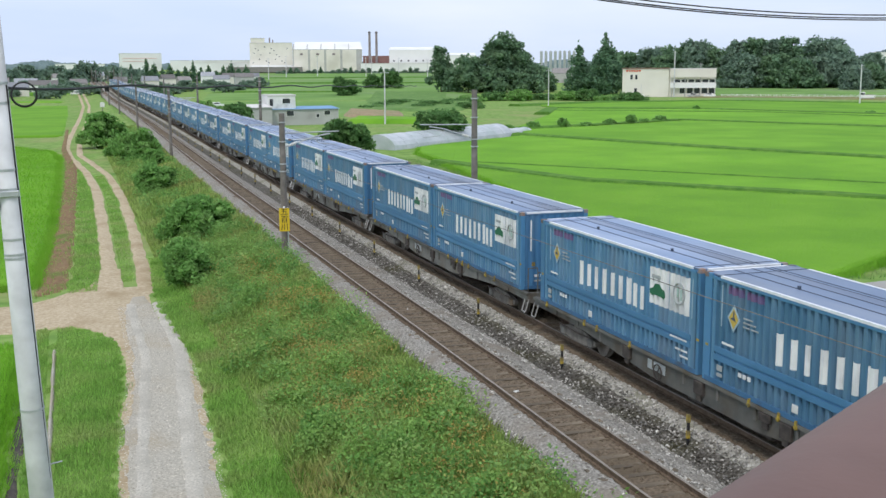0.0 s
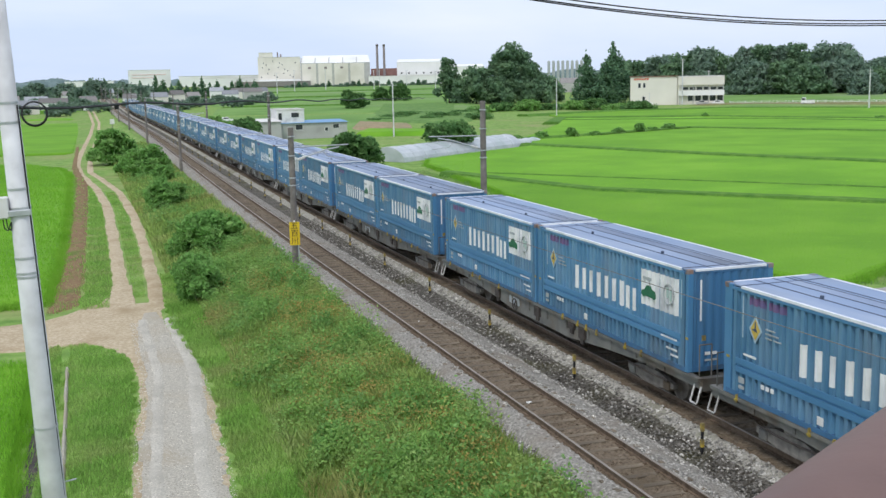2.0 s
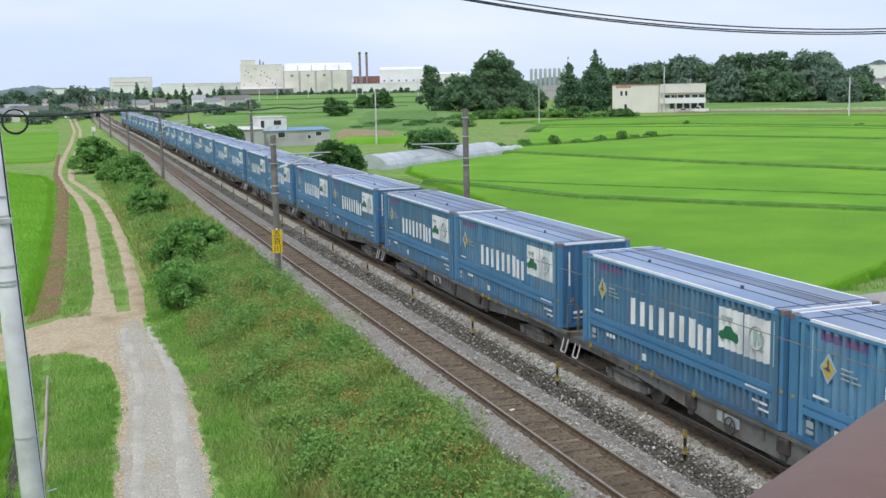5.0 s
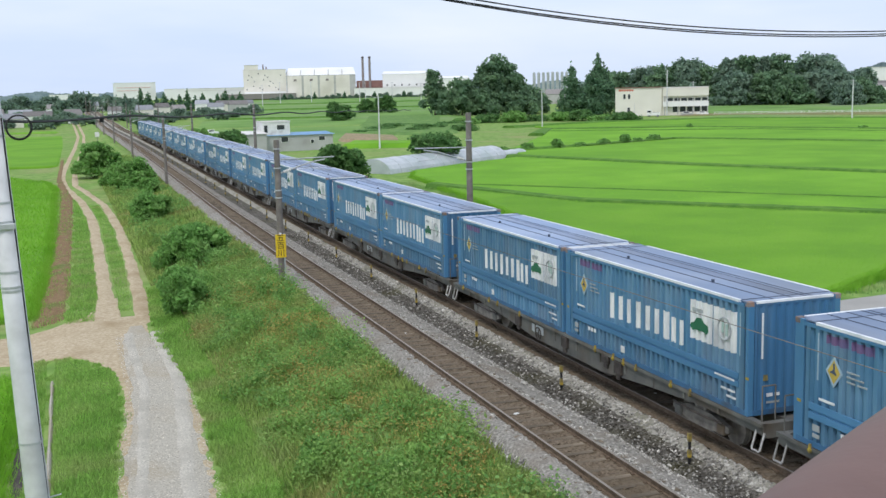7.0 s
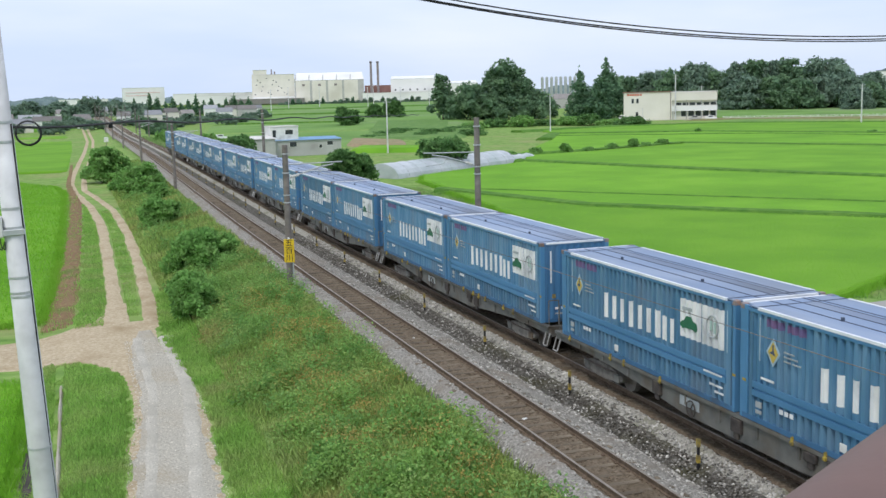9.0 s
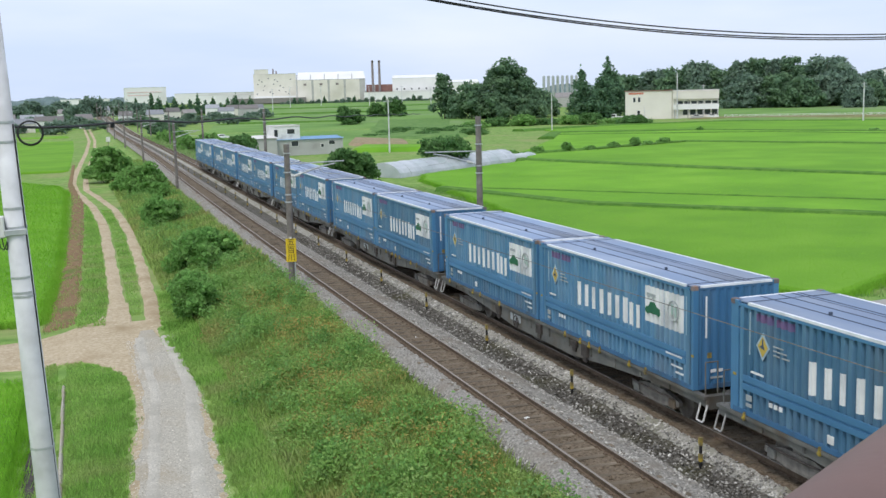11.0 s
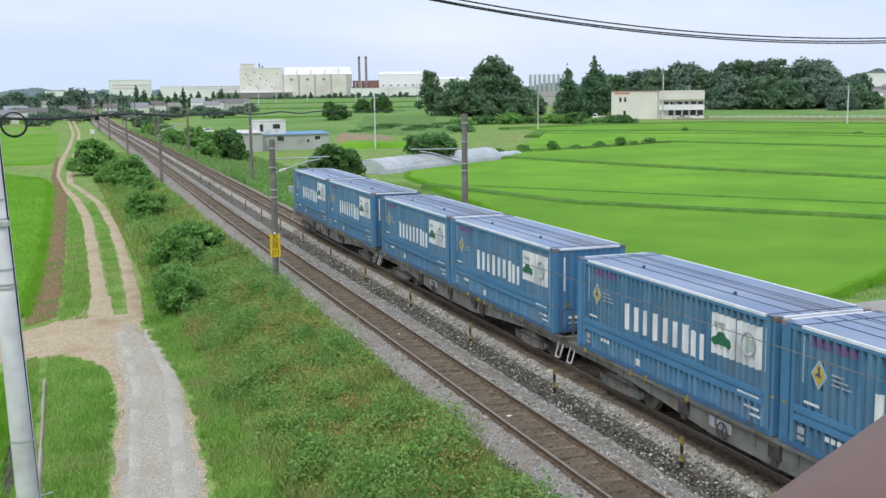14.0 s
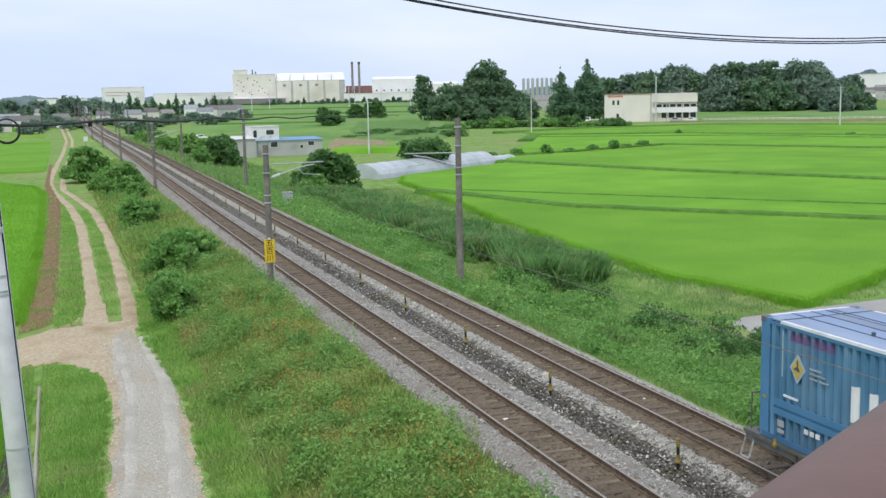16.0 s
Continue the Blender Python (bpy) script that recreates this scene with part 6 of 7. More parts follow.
def greenhouse():
    root = empty("greenhouse_tunnel", pose(0, 0, 0), "long low greenhouse tunnel covered in pale film", "greenhouse")
    a, b = Vector((38.3, 138.5, -1.95)), Vector((63.5, 159.5, -1.95))
    u = (b - a).normalized()
    v = Vector((-u.y, u.x, 0))
    L = (b - a).length
    bm = bmesh.new()
    rings = []
    for k in range(25):
        c = a + u * L * k / 24
        s = 1 + 0.025 * math.sin(k * 2.1)
        rings.append([bm.verts.new(c + v * (2.8 * math.cos(t)) + Vector((0, 0, 1.95 * s * math.sin(t)))) for t in (math.pi * j / 10 for j in range(11))])
    for p, q in zip(rings[:-1], rings[1:]):
        for j in range(10):
            bm.faces.new((p[j], p[j + 1], q[j + 1], q[j]))
    bm.faces.new(rings[0])
    bm.faces.new(rings[-1][::-1])
    part("film_cover", bm, "plastic", root)
    for k in range(13):
        c = a + u * L * k / 12
        bm = bmesh.new()
        sweep(bm, [c + v * (2.82 * math.cos(t)) + Vector((0, 0, 1.99 * math.sin(t))) for t in (math.pi * j / 10 for j in range(11))], 0.018, 5)
        part("hoop", bm, "steel", root)


greenhouse()


def low_tunnel(x, y, rz):
    bm = bmesh.new()
    rings = []
    for k in range(7):
        rings.append([bm.verts.new((k * 1.1, 1.0 * math.cos(t), 0.9 * math.sin(t) * (1 + 0.15 * math.sin(k * 3)))) for t in (math.pi * j / 8 for j in range(9))])
    for p, q in zip(rings[:-1], rings[1:]):
        for j in range(8):
            bm.faces.new((p[j], p[j + 1], q[j + 1], q[j]))
    bm.faces.new(rings[0])
    bm.faces.new(rings[-1][::-1])
    o = part("film_tunnel", bm, "plastic")
    o.matrix_basis = pose(x, y, -1.95, 0, 0, rz)
    tagged(o, "crumpled low film tunnel beside the paddy", "greenhouse")


low_tunnel(66.5, 163, 35)


def small_car(x, y, z, rz, label, truck=False, paint="white_far"):
    root = empty("pickup_truck" if truck else "car", pose(x, y, z, 0, 0, rz), label, "truck" if truck else "car")
    bm = bmesh.new()
    if truck:
        box(bm, -1.6, 1.65, -0.7, 0.7, 0.35, 0.85)
    else:
        box(bm, -2.0, 2.0, -0.8, 0.8, 0.3, 0.85)
    part("body", bevelled(bm, 0.06), paint, root)
    bm = bmesh.new()
    q = box(bm, 0.45, 1.62, -0.68, 0.68, 0.85, 1.75) if truck else box(bm, -1.3, 0.9, -0.72, 0.72, 0.85, 1.4)
    for vv in q[4:]:
        vv.co.x = 0.5 + (vv.co.x - 0.5) * 0.78
        vv.co.y *= 0.88
    part("cab", bevelled(bm, 0.05), paint, root)
    bm = bmesh.new()
    if truck:
        box(bm, 0.6, 1.4, -0.695, 0.695, 1.15, 1.6)
        box(bm, 1.47, 1.56, -0.55, 0.55, 1.1, 1.62)
    else:
        box(bm, -0.95, 0.6, -0.715, 0.715, 0.95, 1.3)
    part("windows", bm, "glass", root)
    if truck:
        for s in (-0.68, 0.64):
            bm = bmesh.new()
            box(bm, -1.6, 0.4, s, s + 0.04, 0.85, 1.15)
            part("bed_side", bm, paint, root)
        bm = bmesh.new()
        box(bm, -1.3, 0.2, -0.5, 0.5, 0.86, 1.2)
        part("load", bm, "under", root)
    for wx in (-1.1, 1.1) if truck else (-1.25, 1.3):
        for wy in (-0.62, 0.62):
            bm = bmesh.new()
            tube(bm, (wx, wy - 0.08, 0.28), (wx, wy + 0.08, 0.28), 0.28, 0.28, 12)
            wheel = part("wheel", bm, "black", root)
            bm = bmesh.new()
            tube(bm, (wx, wy - 0.09, 0.28), (wx, wy + 0.09, 0.28), 0.15, 0.15, 10)
            part("rim", bm, "steel", wheel)
    return root


small_car(39.5, 312, gz(39.5, 312), 20, "white car parked by the field")
small_car(62, 475, gz(62, 475), 10, "white car parked on a farm road")
small_car(182.5, 329.5, gz(182, 329), OFF, "white van parked before the works building")
small_car(198.5, 320.5, gz(198, 320), OFF, "pale car parked before the building", False, "greywall")
small_car(203.0, 318.0, gz(203, 318), OFF, "white car parked before the building")
small_car(3.2, 430, gz(3.2, 430), 95, "white car standing on the farm track")
TRUCK_SCALE = 1.3
TRUCK = small_car(232, 300, gz(232, 300), 130, "small white pickup truck driving on the road", True)
TRUCK.scale = (TRUCK_SCALE, TRUCK_SCALE, TRUCK_SCALE)
CAR = small_car(-10, 352, gz(-10, 352), 180, "white car driving on a farm road")


# ---- the freight train ----
CL, CH, CW, GAP, PITCH, DECK = 9.46, 2.646, 1.245, 0.21, 20.78, 1.14


def corrugated(bm, x, y0, y1, z0, z1, pitch, depth, out, c0=None, c1=None):
    """A side sheet of upright trapezoid ribs in the plane x; out: +1 or -1, the outer side; cut to c0..c1."""
    n = max(1, round((y1 - y0) / pitch))
    p = (y1 - y0) / n
    line = []
    for k in range(n):
        y = y0 + k * p
        line += [(y, 0), (y + 0.42 * p, 0), (y + 0.54 * p, -depth), (y + 0.88 * p, -depth)]
    line.append((y1, 0))
    if c0 is not None:
        ly, ld = zip(*line)
        line = [(c0, float(np.interp(c0, ly, ld)))] + [q for q in line if c0 < q[0] < c1] + [(c1, float(np.interp(c1, ly, ld)))]
    lo = [bm.verts.new((x + out * d, y, z0)) for y, d in line]
    hi = [bm.verts.new((x + out * d, y, z1)) for y, d in line]
    for k in range(len(line) - 1):
        bm.faces.new((lo[k], lo[k + 1], hi[k + 1], hi[k]))


def container():
    """Origin: middle of the far end's foot; the box reaches to -CL in y."""
    c = empty("freight_container", pose(0, 0, 0), "blue corrugated long freight container with white side marks", "freight container", "freight containers")
    bm = bmesh.new()
    box(bm, -CW + 0.105, CW - 0.105, -CL + 0.06, -0.06, 0.10, CH - 0.035)
    part("inner_shell", bm, "blue_dark", c)
    P0, P1 = -CL + 0.36, -0.50
    for sx in (-1, 1):
        bm = bmesh.new()
        corrugated(bm, sx * (CW - 0.012), P0, P1, 0.93, CH - 0.10, 0.245, 0.07, sx)
        part("side_panel", bm, "blue", c)
        bm = bmesh.new()
        corrugated(bm, sx * (CW - 0.012), P0, P1, 0.12, 0.60, 0.245, 0.07, sx)
        part("lower_panel", bm, "blue", c)
        bm = bmesh.new()
        lo = sorted((sx * (CW - 0.03), sx * (CW + 0.012)))
        box(bm, *lo, P0, P1, 0.60, 0.74)
        box(bm, *lo, P0, P1, 0.80, 0.94)
        lo = sorted((sx * (CW - 0.05), sx * (CW - 0.025)))
        box(bm, *lo, P0, P1, 0.74, 0.80)
        part("hinge_band", bm, "blue_band", c, "lighter blue hinge rails of the side doors")
        bm = bmesh.new()
        lo = sorted((sx * (CW - 0.07), sx * (CW + 0.004)))
        box(bm, *lo, -CL + 0.1, -0.1, 0.0, 0.12)
        part("bottom_rail", bm, "blue_low", c)
        bm = bmesh.new()
        lo = sorted((sx * (CW - 0.07), sx * (CW + 0.006)))
        box(bm, *lo, -CL + 0.40, -0.66, CH - 0.052, CH + 0.008)
        part("top_rail", bm, "rimwhite", c, "pale top edge rail")
        bm = bmesh.new()
        lo = sorted((sx * (CW - 0.05), sx * (CW + 0.003)))
        box(bm, *lo, -CL + 0.2, -0.3, CH - 0.125, CH - 0.053)
        part("header_rail", bm, "blue_band", c)
        # flat door stiles beside the ribbed sheets, set off from the corner posts by a dark gap
        for y0, y1 in ((-0.49, -0.36), (-CL + 0.17, -CL + 0.355)):
            bm = bmesh.new()
            box(bm, *sorted((sx * (CW - 0.05), sx * (CW - 0.004))), y0, y1, 0.12, CH - 0.127)
            part("door_stile", bm, "blue", c)
        for y0, y1 in ((-0.29, 0.0), (-CL, -CL + 0.11)):
            bm = bmesh.new()
            lo = sorted((sx * (CW - 0.16), sx * (CW + 0.002)))
            box(bm, *lo, y0, y1, 0.0, CH)
            post = part("corner_post", bevelled(bm, 0.008), "blue_band", c)
            bm = bmesh.new()
            lo = sorted((sx * (CW - 0.15), sx * (CW + 0.012)))
            box(bm, *lo, *((y1 - 0.15, y1 + 0.006) if y1 == 0 else (y0 - 0.006, y0 + 0.15)), CH - 0.11, CH + 0.012)
            part("corner_casting", bevelled(bm, 0.01), "casting", post)
            bm = bmesh.new()
            box(bm, *sorted((sx * (CW + 0.002), sx * (CW + 0.012))), (y0 + y1) / 2 - 0.09, (y0 + y1) / 2 + 0.03, 0.86, 0.92)
            part("latch", bm, "post_yellow", post, "worn yellow latch")
    bm = bmesh.new()
    box(bm, -CW + 0.045, CW - 0.045, -CL + 0.04, -0.04, CH - 0.03, CH)
    roof = part("roof", bm, "roof", c, "weathered grey-blue roof sheet")
    bm = bmesh.new()
    box(bm, 0.0, 0.34, -CL + 0.5, -0.6, CH + 0.001, CH + 0.006)
    part("centre_sheet", bm, "roof_grey", roof, "dirtier grey sheet along the roof")
    for x, wd in ((-0.52, 0.018), (-0.02, 0.014), (0.36, 0.022), (0.52, 0.014)):
        bm = bmesh.new()
        box(bm, x - wd, x + wd, -CL + 0.1, -0.1, CH + 0.001, CH + 0.010)
        part("roof_seam", bm, "seam", roof)
    for y in (-0.62, -CL + 0.34):
        bm = bmesh.new()
        box(bm, -CW + 0.06, CW - 0.06, y, y + 0.03, CH + 0.002, CH + 0.012)
        part("roof_joint", bm, "seam", roof)
    for x, y in ((-0.52, -2.6), (-0.52, -6.9)):
        bm = bmesh.new()
        box(bm, x - 0.03, x + 0.03, y - 0.03, y + 0.03, CH + 0.0, CH + 0.08)
        part("roof_lug", bm, "seam", roof)
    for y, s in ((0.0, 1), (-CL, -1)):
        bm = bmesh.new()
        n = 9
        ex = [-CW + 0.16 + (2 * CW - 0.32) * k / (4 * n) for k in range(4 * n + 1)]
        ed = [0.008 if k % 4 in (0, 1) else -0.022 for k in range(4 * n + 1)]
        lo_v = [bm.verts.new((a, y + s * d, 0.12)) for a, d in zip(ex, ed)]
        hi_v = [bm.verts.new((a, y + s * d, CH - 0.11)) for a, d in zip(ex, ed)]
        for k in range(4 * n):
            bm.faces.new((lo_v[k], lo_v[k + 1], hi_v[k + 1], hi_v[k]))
        end = part("end_wall", bm, "blue_end_shade", c, "end wall with shade painted into its blue")
        bm = bmesh.new()
        lo = sorted((y - s * 0.08, y + s * 0.004))
        box(bm, -CW + 0.14, CW - 0.14, *lo, CH - 0.11, CH - 0.05)
        part("end_beam", bm, "blue_low", end)
        bm = bmesh.new()
        box(bm, -CW + 0.22, CW - 0.2, *lo, CH - 0.048, CH + 0.006)
        part("end_header", bm, "rimwhite", end)
        bm = bmesh.new()
        box(bm, -CW + 0.14, CW - 0.14, *lo, 0.0, 0.12)
        part("end_sill", bm, "blue_low", end)
        l2 = sorted((y + s * 0.009, y + s * 0.016))
        if s < 0:
            marks = [(0.34, 0.39, 1.32, 2.38, "letter")]
            for u0, u1, z0, z1, mat in marks + [(0.5, 0.66, 0.42, 0.5, "letter"), (0.72, 0.85, 0.42, 0.5, "letter"), (0.5, 0.85, 0.26, 0.31, "grey"), (0.40, 0.52, 0.80, 0.94, "post_yellow")]:
                bm = bmesh.new()
                box(bm, -CW + u0, -CW + u1, *l2, z0, z1)
                part("end_mark", bm, mat, end)
    # painted marks on the side facing the road, as plain shapes that follow the ribs
    x0, f = -CW + 0.012 - 0.004, lambda s: -s

    def ribbed(bm, s0, s1, z0, z1):
        corrugated(bm, x0, P0, P1, z0, z1, 0.245, 0.07, -1, f(s1), f(s0))

    def plate(bm, s0, s1, z0, z1, lift=0.0):
        box(bm, -CW - 0.004 - lift, -CW + 0.012 - lift, f(s1), f(s0), z0, z1)

    for s0, s1, z0, z1 in ((2.84, 3.10, 1.06, 1.78), (3.36, 3.57, 1.10, 1.76), (3.75, 3.96, 1.10, 1.76), (4.32, 4.58, 1.06, 1.78), (4.84, 5.05, 1.10, 1.76), (5.23, 5.44, 1.10, 1.76), (5.68, 5.94, 1.06, 1.78), (6.15, 6.37, 1.06, 1.70), (6.44, 6.66, 1.06, 1.70)):
        bm = bmesh.new()
        ribbed(bm, s0, s1, z0, z1)
        part("white_bar", bm, "letter", c)
    for s0, s1 in ((6.97, 7.90), (8.04, 8.98)):
        bm = bmesh.new()
        ribbed(bm, s0, s1, 1.35, 2.32)
        panel = part("emblem_panel", bm, "letter", c, "white square emblem panel")
        yc = f((s0 + s1) / 2)
        bm = bmesh.new()
        if s0 < 7.5:
            outline = [(0.40, 1.64), (0.36, 1.74), (0.22, 1.78), (0.12, 1.90), (-0.10, 1.92), (-0.20, 1.82), (-0.36, 1.78), (-0.40, 1.64), (-0.32, 1.56), (-0.20, 1.60), (0.16, 1.60), (0.28, 1.56)]
            side_prism(bm, [(yc + p, q) for p, q in outline], -CW - 0.001, -CW + 0.01)
            part("emblem", bm, "green", panel)
            bm = bmesh.new()
            plate(bm, s0 + 0.16, s0 + 0.62, 2.05, 2.13, -0.006)
            part("emblem_mark", bm, "grey", panel)
        else:
            ring = [(-CW, yc + 0.26 * math.cos(a), 1.86 + 0.26 * math.sin(a)) for a in (6.2832 * k / 24 for k in range(25))]
            sweep(bm, ring, 0.022, 5)
            part("emblem", bm, "grey", panel)
            for dy, z0, z1 in ((-0.08, 1.70, 1.98), (0.08, 1.76, 2.02)):
                bm = bmesh.new()
                plate(bm, -(yc + dy) - 0.045, -(yc + dy) + 0.045, z0, z1, -0.006)
                part("emblem_mark", bm, "green_pale", panel)
    for k in range(2):
        bm = bmesh.new()
        ribbed(bm, 0.98 + 0.74 * k, 1.64 + 0.74 * k, 2.28, 2.46)
        part("faded_mark", bm, "maroon", c)
    yd = f(1.24)
    for grow, mat, x1 in ((0.25, "blue_pale", -CW - 0.001), (0.19, "label_yellow", -CW - 0.004)):
        bm = bmesh.new()
        side_prism(bm, [(yd, 1.74 - 1.3 * grow), (yd + grow, 1.74), (yd, 1.74 + 1.3 * grow), (yd - grow, 1.74)], x1, -CW + 0.01)
        dia = part("diamond_label", bm, mat, c)
    bm = bmesh.new()
    side_prism(bm, [(yd - 0.09, 1.68), (yd + 0.13, 1.72), (yd + 0.02, 1.78), (yd + 0.02, 1.92), (yd - 0.03, 1.92), (yd - 0.03, 1.78)], -CW - 0.008, -CW - 0.003)
    part("mark", bm, "seam", dia)
    ticks = [(0.73, 0.76, 1.46, 2.44, "blue_pale"), (9.12, 9.15, 1.36, 2.36, "blue_pale")]
    for s0, s1, z0, z1, mat in ticks + [(1.62, 1.86, 1.62, 1.65, "grey"), (1.92, 2.2, 1.62, 1.65, "grey"), (1.62, 2.1, 1.72, 1.75, "grey"), (1.62, 1.98, 1.82, 1.85, "grey"), (0.80, 1.28, 1.05, 1.10, "letter"), (1.50, 1.62, 0.43, 0.53, "letter"),
                                        (1.68, 1.80, 0.43, 0.53, "letter"), (1.86, 1.98, 0.43, 0.53, "letter"), (8.4, 8.62, 0.42, 0.47, "letter"), (8.66, 8.95, 0.42, 0.47, "letter"), (8.62, 8.8, 0.27, 0.32, "letter"), (8.84, 9.0, 0.27, 0.32, "letter"),
                                        (3.5, 3.70, 0.20, 0.38, "white"), (0.62, 0.84, 0.36, 0.50, "grey"), (0.62, 0.84, 0.22, 0.30, "grey")]:
        bm = bmesh.new()
        plate(bm, s0, s1, z0, z1)
        part("caption_bar", bm, mat, c)
    bm = bmesh.new()
    plate(bm, 8.15, 8.95, 0.70, 0.745, 0.014)
    part("caption_bar", bm, "letter", c)
    return c


def wagon():
    """Origin: on the rail plane below the far container's far end."""
    LW = 2 * CL + GAP
    w = empty("container_wagon", pose(0, 0, 0), "long grey flat container wagon with fish-bellied frame", "freight wagon", "freight wagons")
    for sx in (-1, 1):
        bm = bmesh.new()
        side_prism(bm, [(0.55, 1.12), (0.55, 0.86), (-2.2, 0.86), (-4.6, 0.70), (-7.2, 0.48), (-LW + 7.2, 0.48), (-LW + 4.6, 0.70), (-LW + 2.2, 0.86), (-LW - 0.55, 0.86), (-LW - 0.55, 1.12)], *sorted((sx * 1.12, sx * 1.20)))
        frame_side = part("side_frame", bm, "frame", w)
        bm = bmesh.new()
        lo = sorted((sx * 1.10, sx * 1.27))
        box(bm, *lo, -LW - 0.55, 0.55, 1.04, 1.125)
        part("top_flange", bm, "frame", frame_side)
        for k in range(12):
            y = -1.2 - k * (LW - 2.4) / 11
            bm = bmesh.new()
            box(bm, *sorted((sx * 1.20, sx * 1.235)), y - 0.04, y + 0.04, 0.88 if k in (0, 1, 10, 11) else 0.74, 1.04)
            part("stiffener", bm, "frame", frame_side)
        for y in (-0.6, -3.3, -4.1, -6.1, -CL - GAP - 2.0, -CL - GAP - 3.1, -CL - GAP - 3.7, -CL - GAP - 4.4, -CL - GAP - 6.2, -CL - GAP - 7.1):
            bm = bmesh.new()
            box(bm, *sorted((sx * 1.235, sx * 1.30)), y - 0.022, y + 0.022, 1.0, 1.20)
            box(bm, *sorted((sx * 1.235, sx * 1.33)), y - 0.05, y + 0.02, 1.04, 1.10)
            part("container_stop", bm, "post_yellow", w)
        bm = bmesh.new()
        box(bm, *sorted((sx * 1.205, sx * 1.225)), -7.9, -7.0, 0.70, 0.95)
        part("data_board", bm, "grey", frame_side)
        bm = bmesh.new()
        box(bm, *sorted((sx * 0.75, sx * 1.15)), -9.6, -8.9, 0.38, 0.85)
        part("equipment_case", bevelled(bm, 0.02), "under", w)
        bm = bmesh.new()
        box(bm, *sorted((sx * 0.8, sx * 1.15)), -12.4, -11.2, 0.42, 0.8)
        part("equipment_case", bevelled(bm, 0.02), "under", w)
        bm = bmesh.new()
        for k in range(24):
            a0, a1 = 2 * math.pi * k / 24, 2 * math.pi * (k + 1) / 24
            tube(bm, (sx * 1.27, -7.6 + 0.2 * math.cos(a0), 0.72 + 0.2 * math.sin(a0)), (sx * 1.27, -7.6 + 0.2 * math.cos(a1), 0.72 + 0.2 * math.sin(a1)), 0.02, 0.02, 5)
        for k in range(3):
            a0 = 2 * math.pi * k / 3
            tube(bm, (sx * 1.27, -7.6, 0.72), (sx * 1.27, -7.6 + 0.2 * math.cos(a0), 0.72 + 0.2 * math.sin(a0)), 0.018, 0.018, 5)
        part("hand_wheel", bm, "under", w)
        for y, z0 in ((-CL - GAP / 2, 0.52), (-CL - GAP - 3.35, 0.50), (-CL - GAP - 2.6, 0.66), (-5.9, 0.52)):
            bm = bmesh.new()
            box(bm, *sorted((sx * 1.19, sx * 1.29)), y - 0.2, y + 0.2, z0 + 0.16, 1.02)
            box(bm, *sorted((sx * 1.19, sx * 1.26)), y - 0.09, y + 0.12, z0, z0 + 0.18)
            part("bracket", bevelled(bm, 0.015), "under", w)
        for y in (0.42, -LW - 0.42):
            bm = bmesh.new()
            sweep(bm, [(sx * 1.18, y - 0.15, 0.92), (sx * 1.30, y - 0.15, 0.52), (sx * 1.31, y - 0.13, 0.49), (sx * 1.31, y + 0.13, 0.49), (sx * 1.30, y + 0.15, 0.52), (sx * 1.18, y + 0.15, 0.92)], 0.026, 6)
            part("foot_step", bm, "foot_steel", w)
            bm = bmesh.new()
            pipe(bm, [(sx * 1.15, y, 1.12), (sx * 1.15, y, 1.95), (sx * 0.8, y, 1.95), (sx * 0.8, y, 1.12)], 0.018, 6)
            part("hand_rail", bm, "frame", w)
    bm = bmesh.new()
    box(bm, -0.32, 0.32, -LW - 0.5, 0.5, 0.55, 1.03)
    box(bm, -1.12, 1.12, -LW - 0.55, -LW - 0.35, 0.78, 1.11)
    box(bm, -1.12, 1.12, 0.35, 0.55, 0.78, 1.11)
    for k in range(9):
        y = -1.0 - k * (LW - 2) / 8
        box(bm, -1.12, 1.12, y - 0.12, y + 0.12, 0.82, 1.09)
    part("centre_sill", bm, "frame", w)
    for y, s in ((0.5, 1), (-LW - 0.5, -1)):
        bm = bmesh.new()
        lo = sorted((y, y + s * 0.44))
        box(bm, -0.12, 0.12, *lo, 0.74, 0.98)
        part("coupler", bevelled(bm, 0.03), "under", w)
        bm = bmesh.new()
        pipe(bm, [(-0.5, y, 0.85), (-0.5, y + s * 0.2, 0.6), (-0.4, y + s * 0.42, 0.55)], 0.025, 6)
        part("brake_hose", bm, "black", w)
    for y in (-2.3, -LW + 2.3):
        bm = bmesh.new()
        for sx in (-1, 1):
            side_prism(bm, [(y + 1.25, 0.52), (y + 1.25, 0.40), (y + 0.45, 0.25), (y - 0.45, 0.25), (y - 1.25, 0.40), (y - 1.25, 0.52), (y - 0.5, 0.68), (y + 0.5, 0.68)], *sorted((sx * 0.88, sx * 1.02)))
        box(bm, -1.0, 1.0, y - 0.25, y + 0.25, 0.42, 0.78)
        bogie = part("bogie", bm, "bogie", w)
        for dy in (-0.95, 0.95):
            for sx in (-1, 1):
                bm = bmesh.new()
                tube(bm, (sx * 0.50, y + dy, 0.43), (sx * 0.63, y + dy, 0.43), 0.43, 0.43, 24)
                tube(bm, (sx * 0.48, y + dy, 0.43), (sx * 0.51, y + dy, 0.43), 0.46, 0.46, 24)
                part("wheel", bm, "bogie", bogie)
                bm = bmesh.new()
                box(bm, *sorted((sx * 0.86, sx * 1.08)), y + dy - 0.15, y + dy + 0.15, 0.30, 0.56)
                part("axle_box", bevelled(bm, 0.03), "frame", bogie)
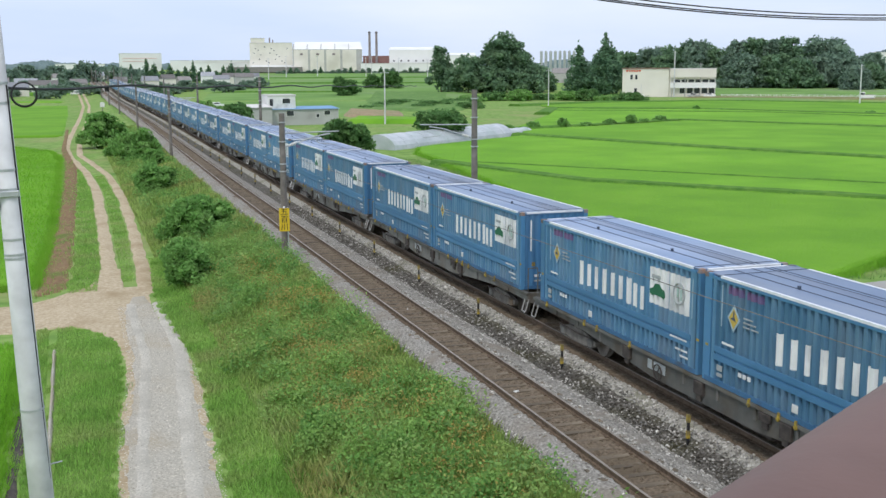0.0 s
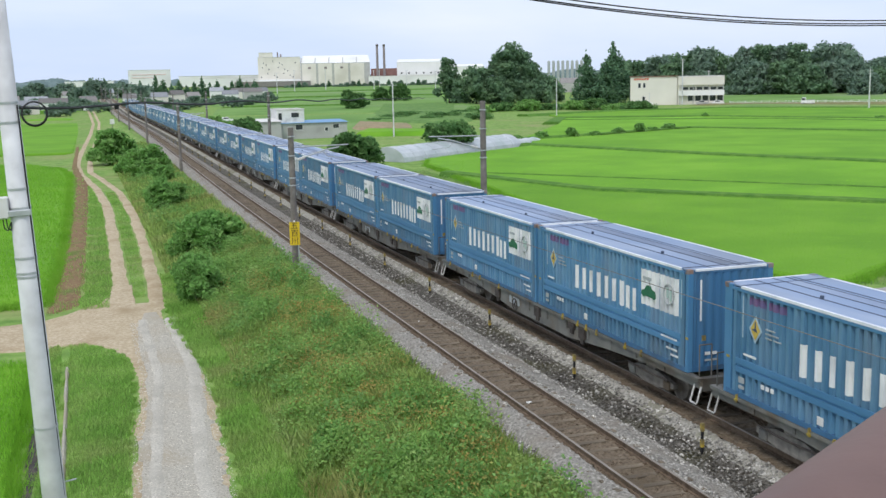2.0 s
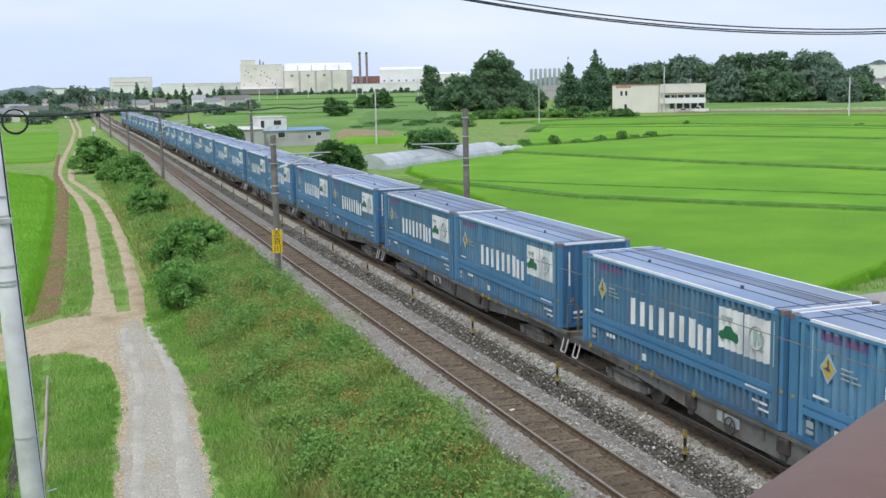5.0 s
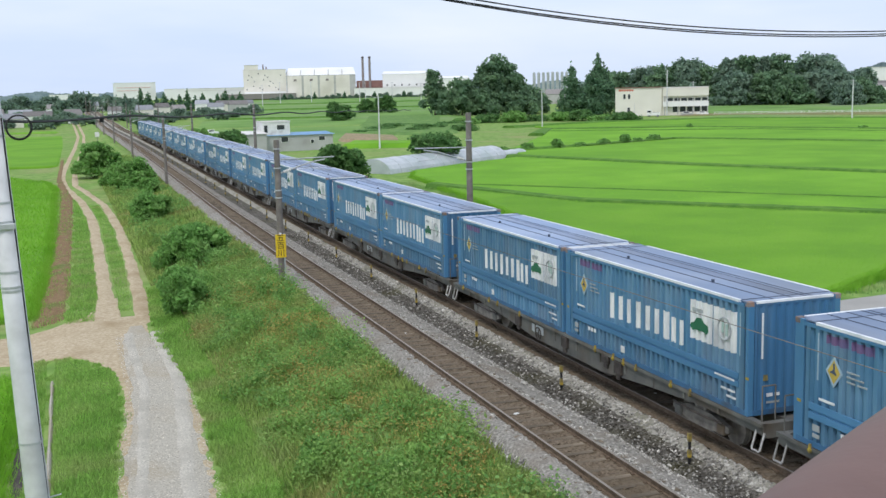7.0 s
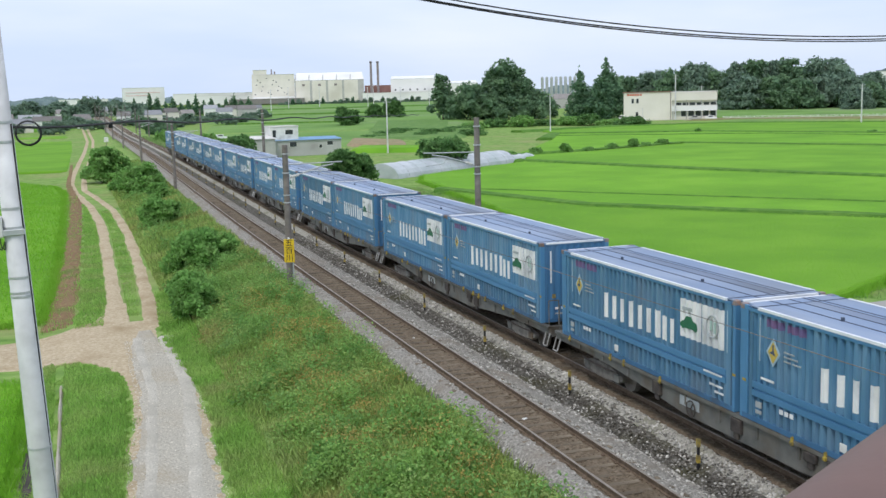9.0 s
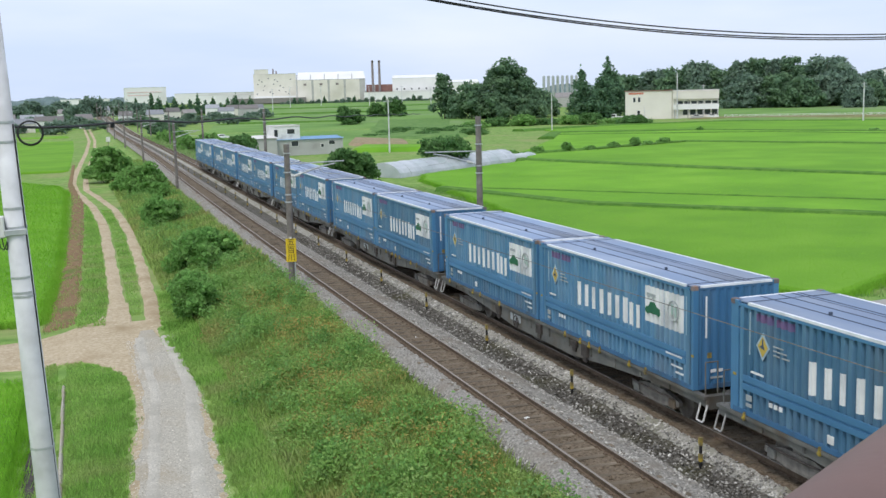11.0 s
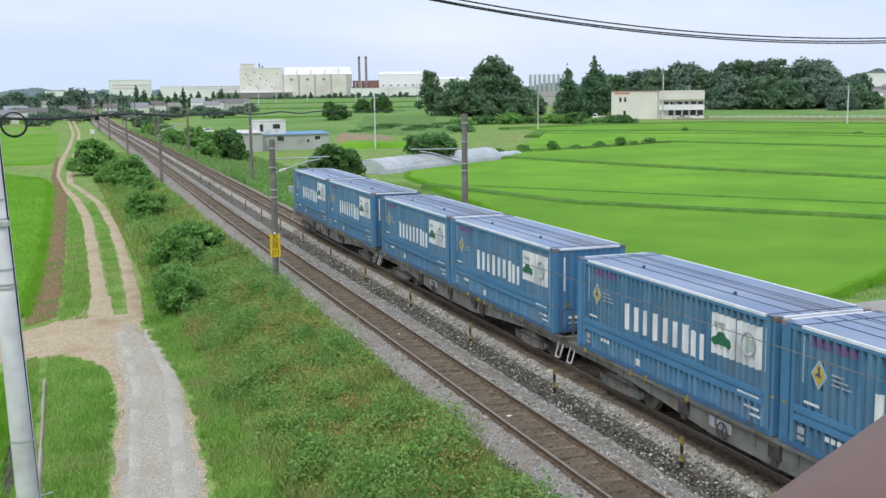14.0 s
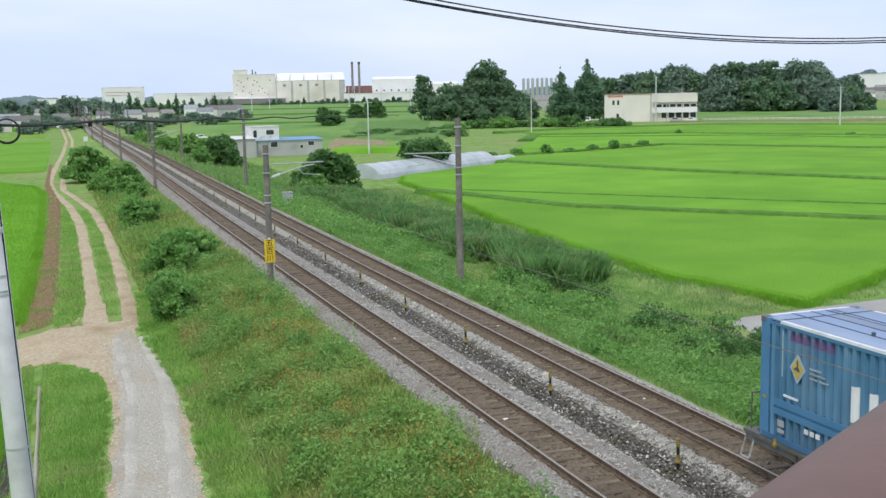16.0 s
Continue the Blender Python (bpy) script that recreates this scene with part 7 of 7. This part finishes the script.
        for sx in (-1, 1):
            for dy in (-0.22, 0.0, 0.22):
                bm = bmesh.new()
                for q in range(5):
                    tube(bm, (sx * 0.95, y + dy, 0.36 + 0.055 * q), (sx * 0.95, y + dy, 0.385 + 0.055 * q), 0.07, 0.07, 8)
                part("spring", bm, "bogie", bogie)
            bm = bmesh.new()
            sweep(bm, [(sx * 1.1, y - 1.1, 0.62), (sx * 1.1, y - 0.4, 0.58), (sx * 1.1, y + 0.4, 0.58), (sx * 1.1, y + 1.1, 0.62)], 0.025, 6)
            part("brake_rod", bm, "under", bogie)
    return w


N_WAGONS = 20
CONTAINER, WAGON = container(), wagon()


TAIL = {0.0: 426.73, 0.5: 413.62, 1.0: 400.80, 1.5: 387.70, 2.0: 375.14, 2.5: 362.30, 3.0: 349.60, 3.5: 336.95, 4.0: 324.35, 6.5: 259.90, 7.0: 247.30, 7.5: 234.78, 8.0: 222.24,
        8.5: 209.56, 9.0: 196.94, 11.5: 133.48, 12.0: 120.85, 12.5: 107.76, 13.0: 95.62, 13.5: 82.73, 14.0: 70.18, 14.5: 57.58, 15.0: 44.78, 15.5: 32.19, 16.0: 19.48}


def tail_y(t):
    """Where the far end of the last container stands."""
    ts = sorted(TAIL)
    return float(np.interp(t, ts, [TAIL[k] for k in ts]))


TRAIN = []
for k in range(N_WAGONS):
    w = WAGON if k == 0 else copy_thing(WAGON, pose(0, 0, 0))
    TRAIN.append((w, -PITCH * k, 0.0))
    for j in range(2):
        c = CONTAINER if (k == 0 and j == 0) else copy_thing(CONTAINER, pose(0, 0, 0))
        TRAIN.append((c, -PITCH * k - j * (CL + GAP), DECK))


def motions():
    times = [0.5 * k for k in range(33)]
    for ob, dy, z in TRAIN:
        rows = []
        for t in times:
            y = tail_y(t) + dy
            swing = math.degrees(math.atan(float(bend(y) - bend(y - 18)) / 18))
            rows.append((t, pose(TRACKS[1] + float(bend(y)), y, z + max(0.0, y - 330) * 8 / 620, 0, 0, -swing)))
        walk(ob, rows)
    truck = [(0.0, 234.0, 278.5), (2.0, 219.5, 292.5), (4.0, 206.5, 307.5), (6.5, 190.0, 318.0), (8.5, 177.0, 327.0), (16.0, 172.0, 330.0)]
    walk(TRUCK, [(t, pose(x, y, gz(x, y), 0, 0, 142)) for t, x, y in truck])
    car = [(0.0, 3.0, 418.0), (2.0, -5.5, 418.0), (4.0, -15.0, 418.0), (8.0, -35.0, 418.0), (16.0, -75.0, 418.0)]
    walk(CAR, [(t, pose(x, y, gz(x, y), 0, 0, 180)) for t, x, y in car])


motions()
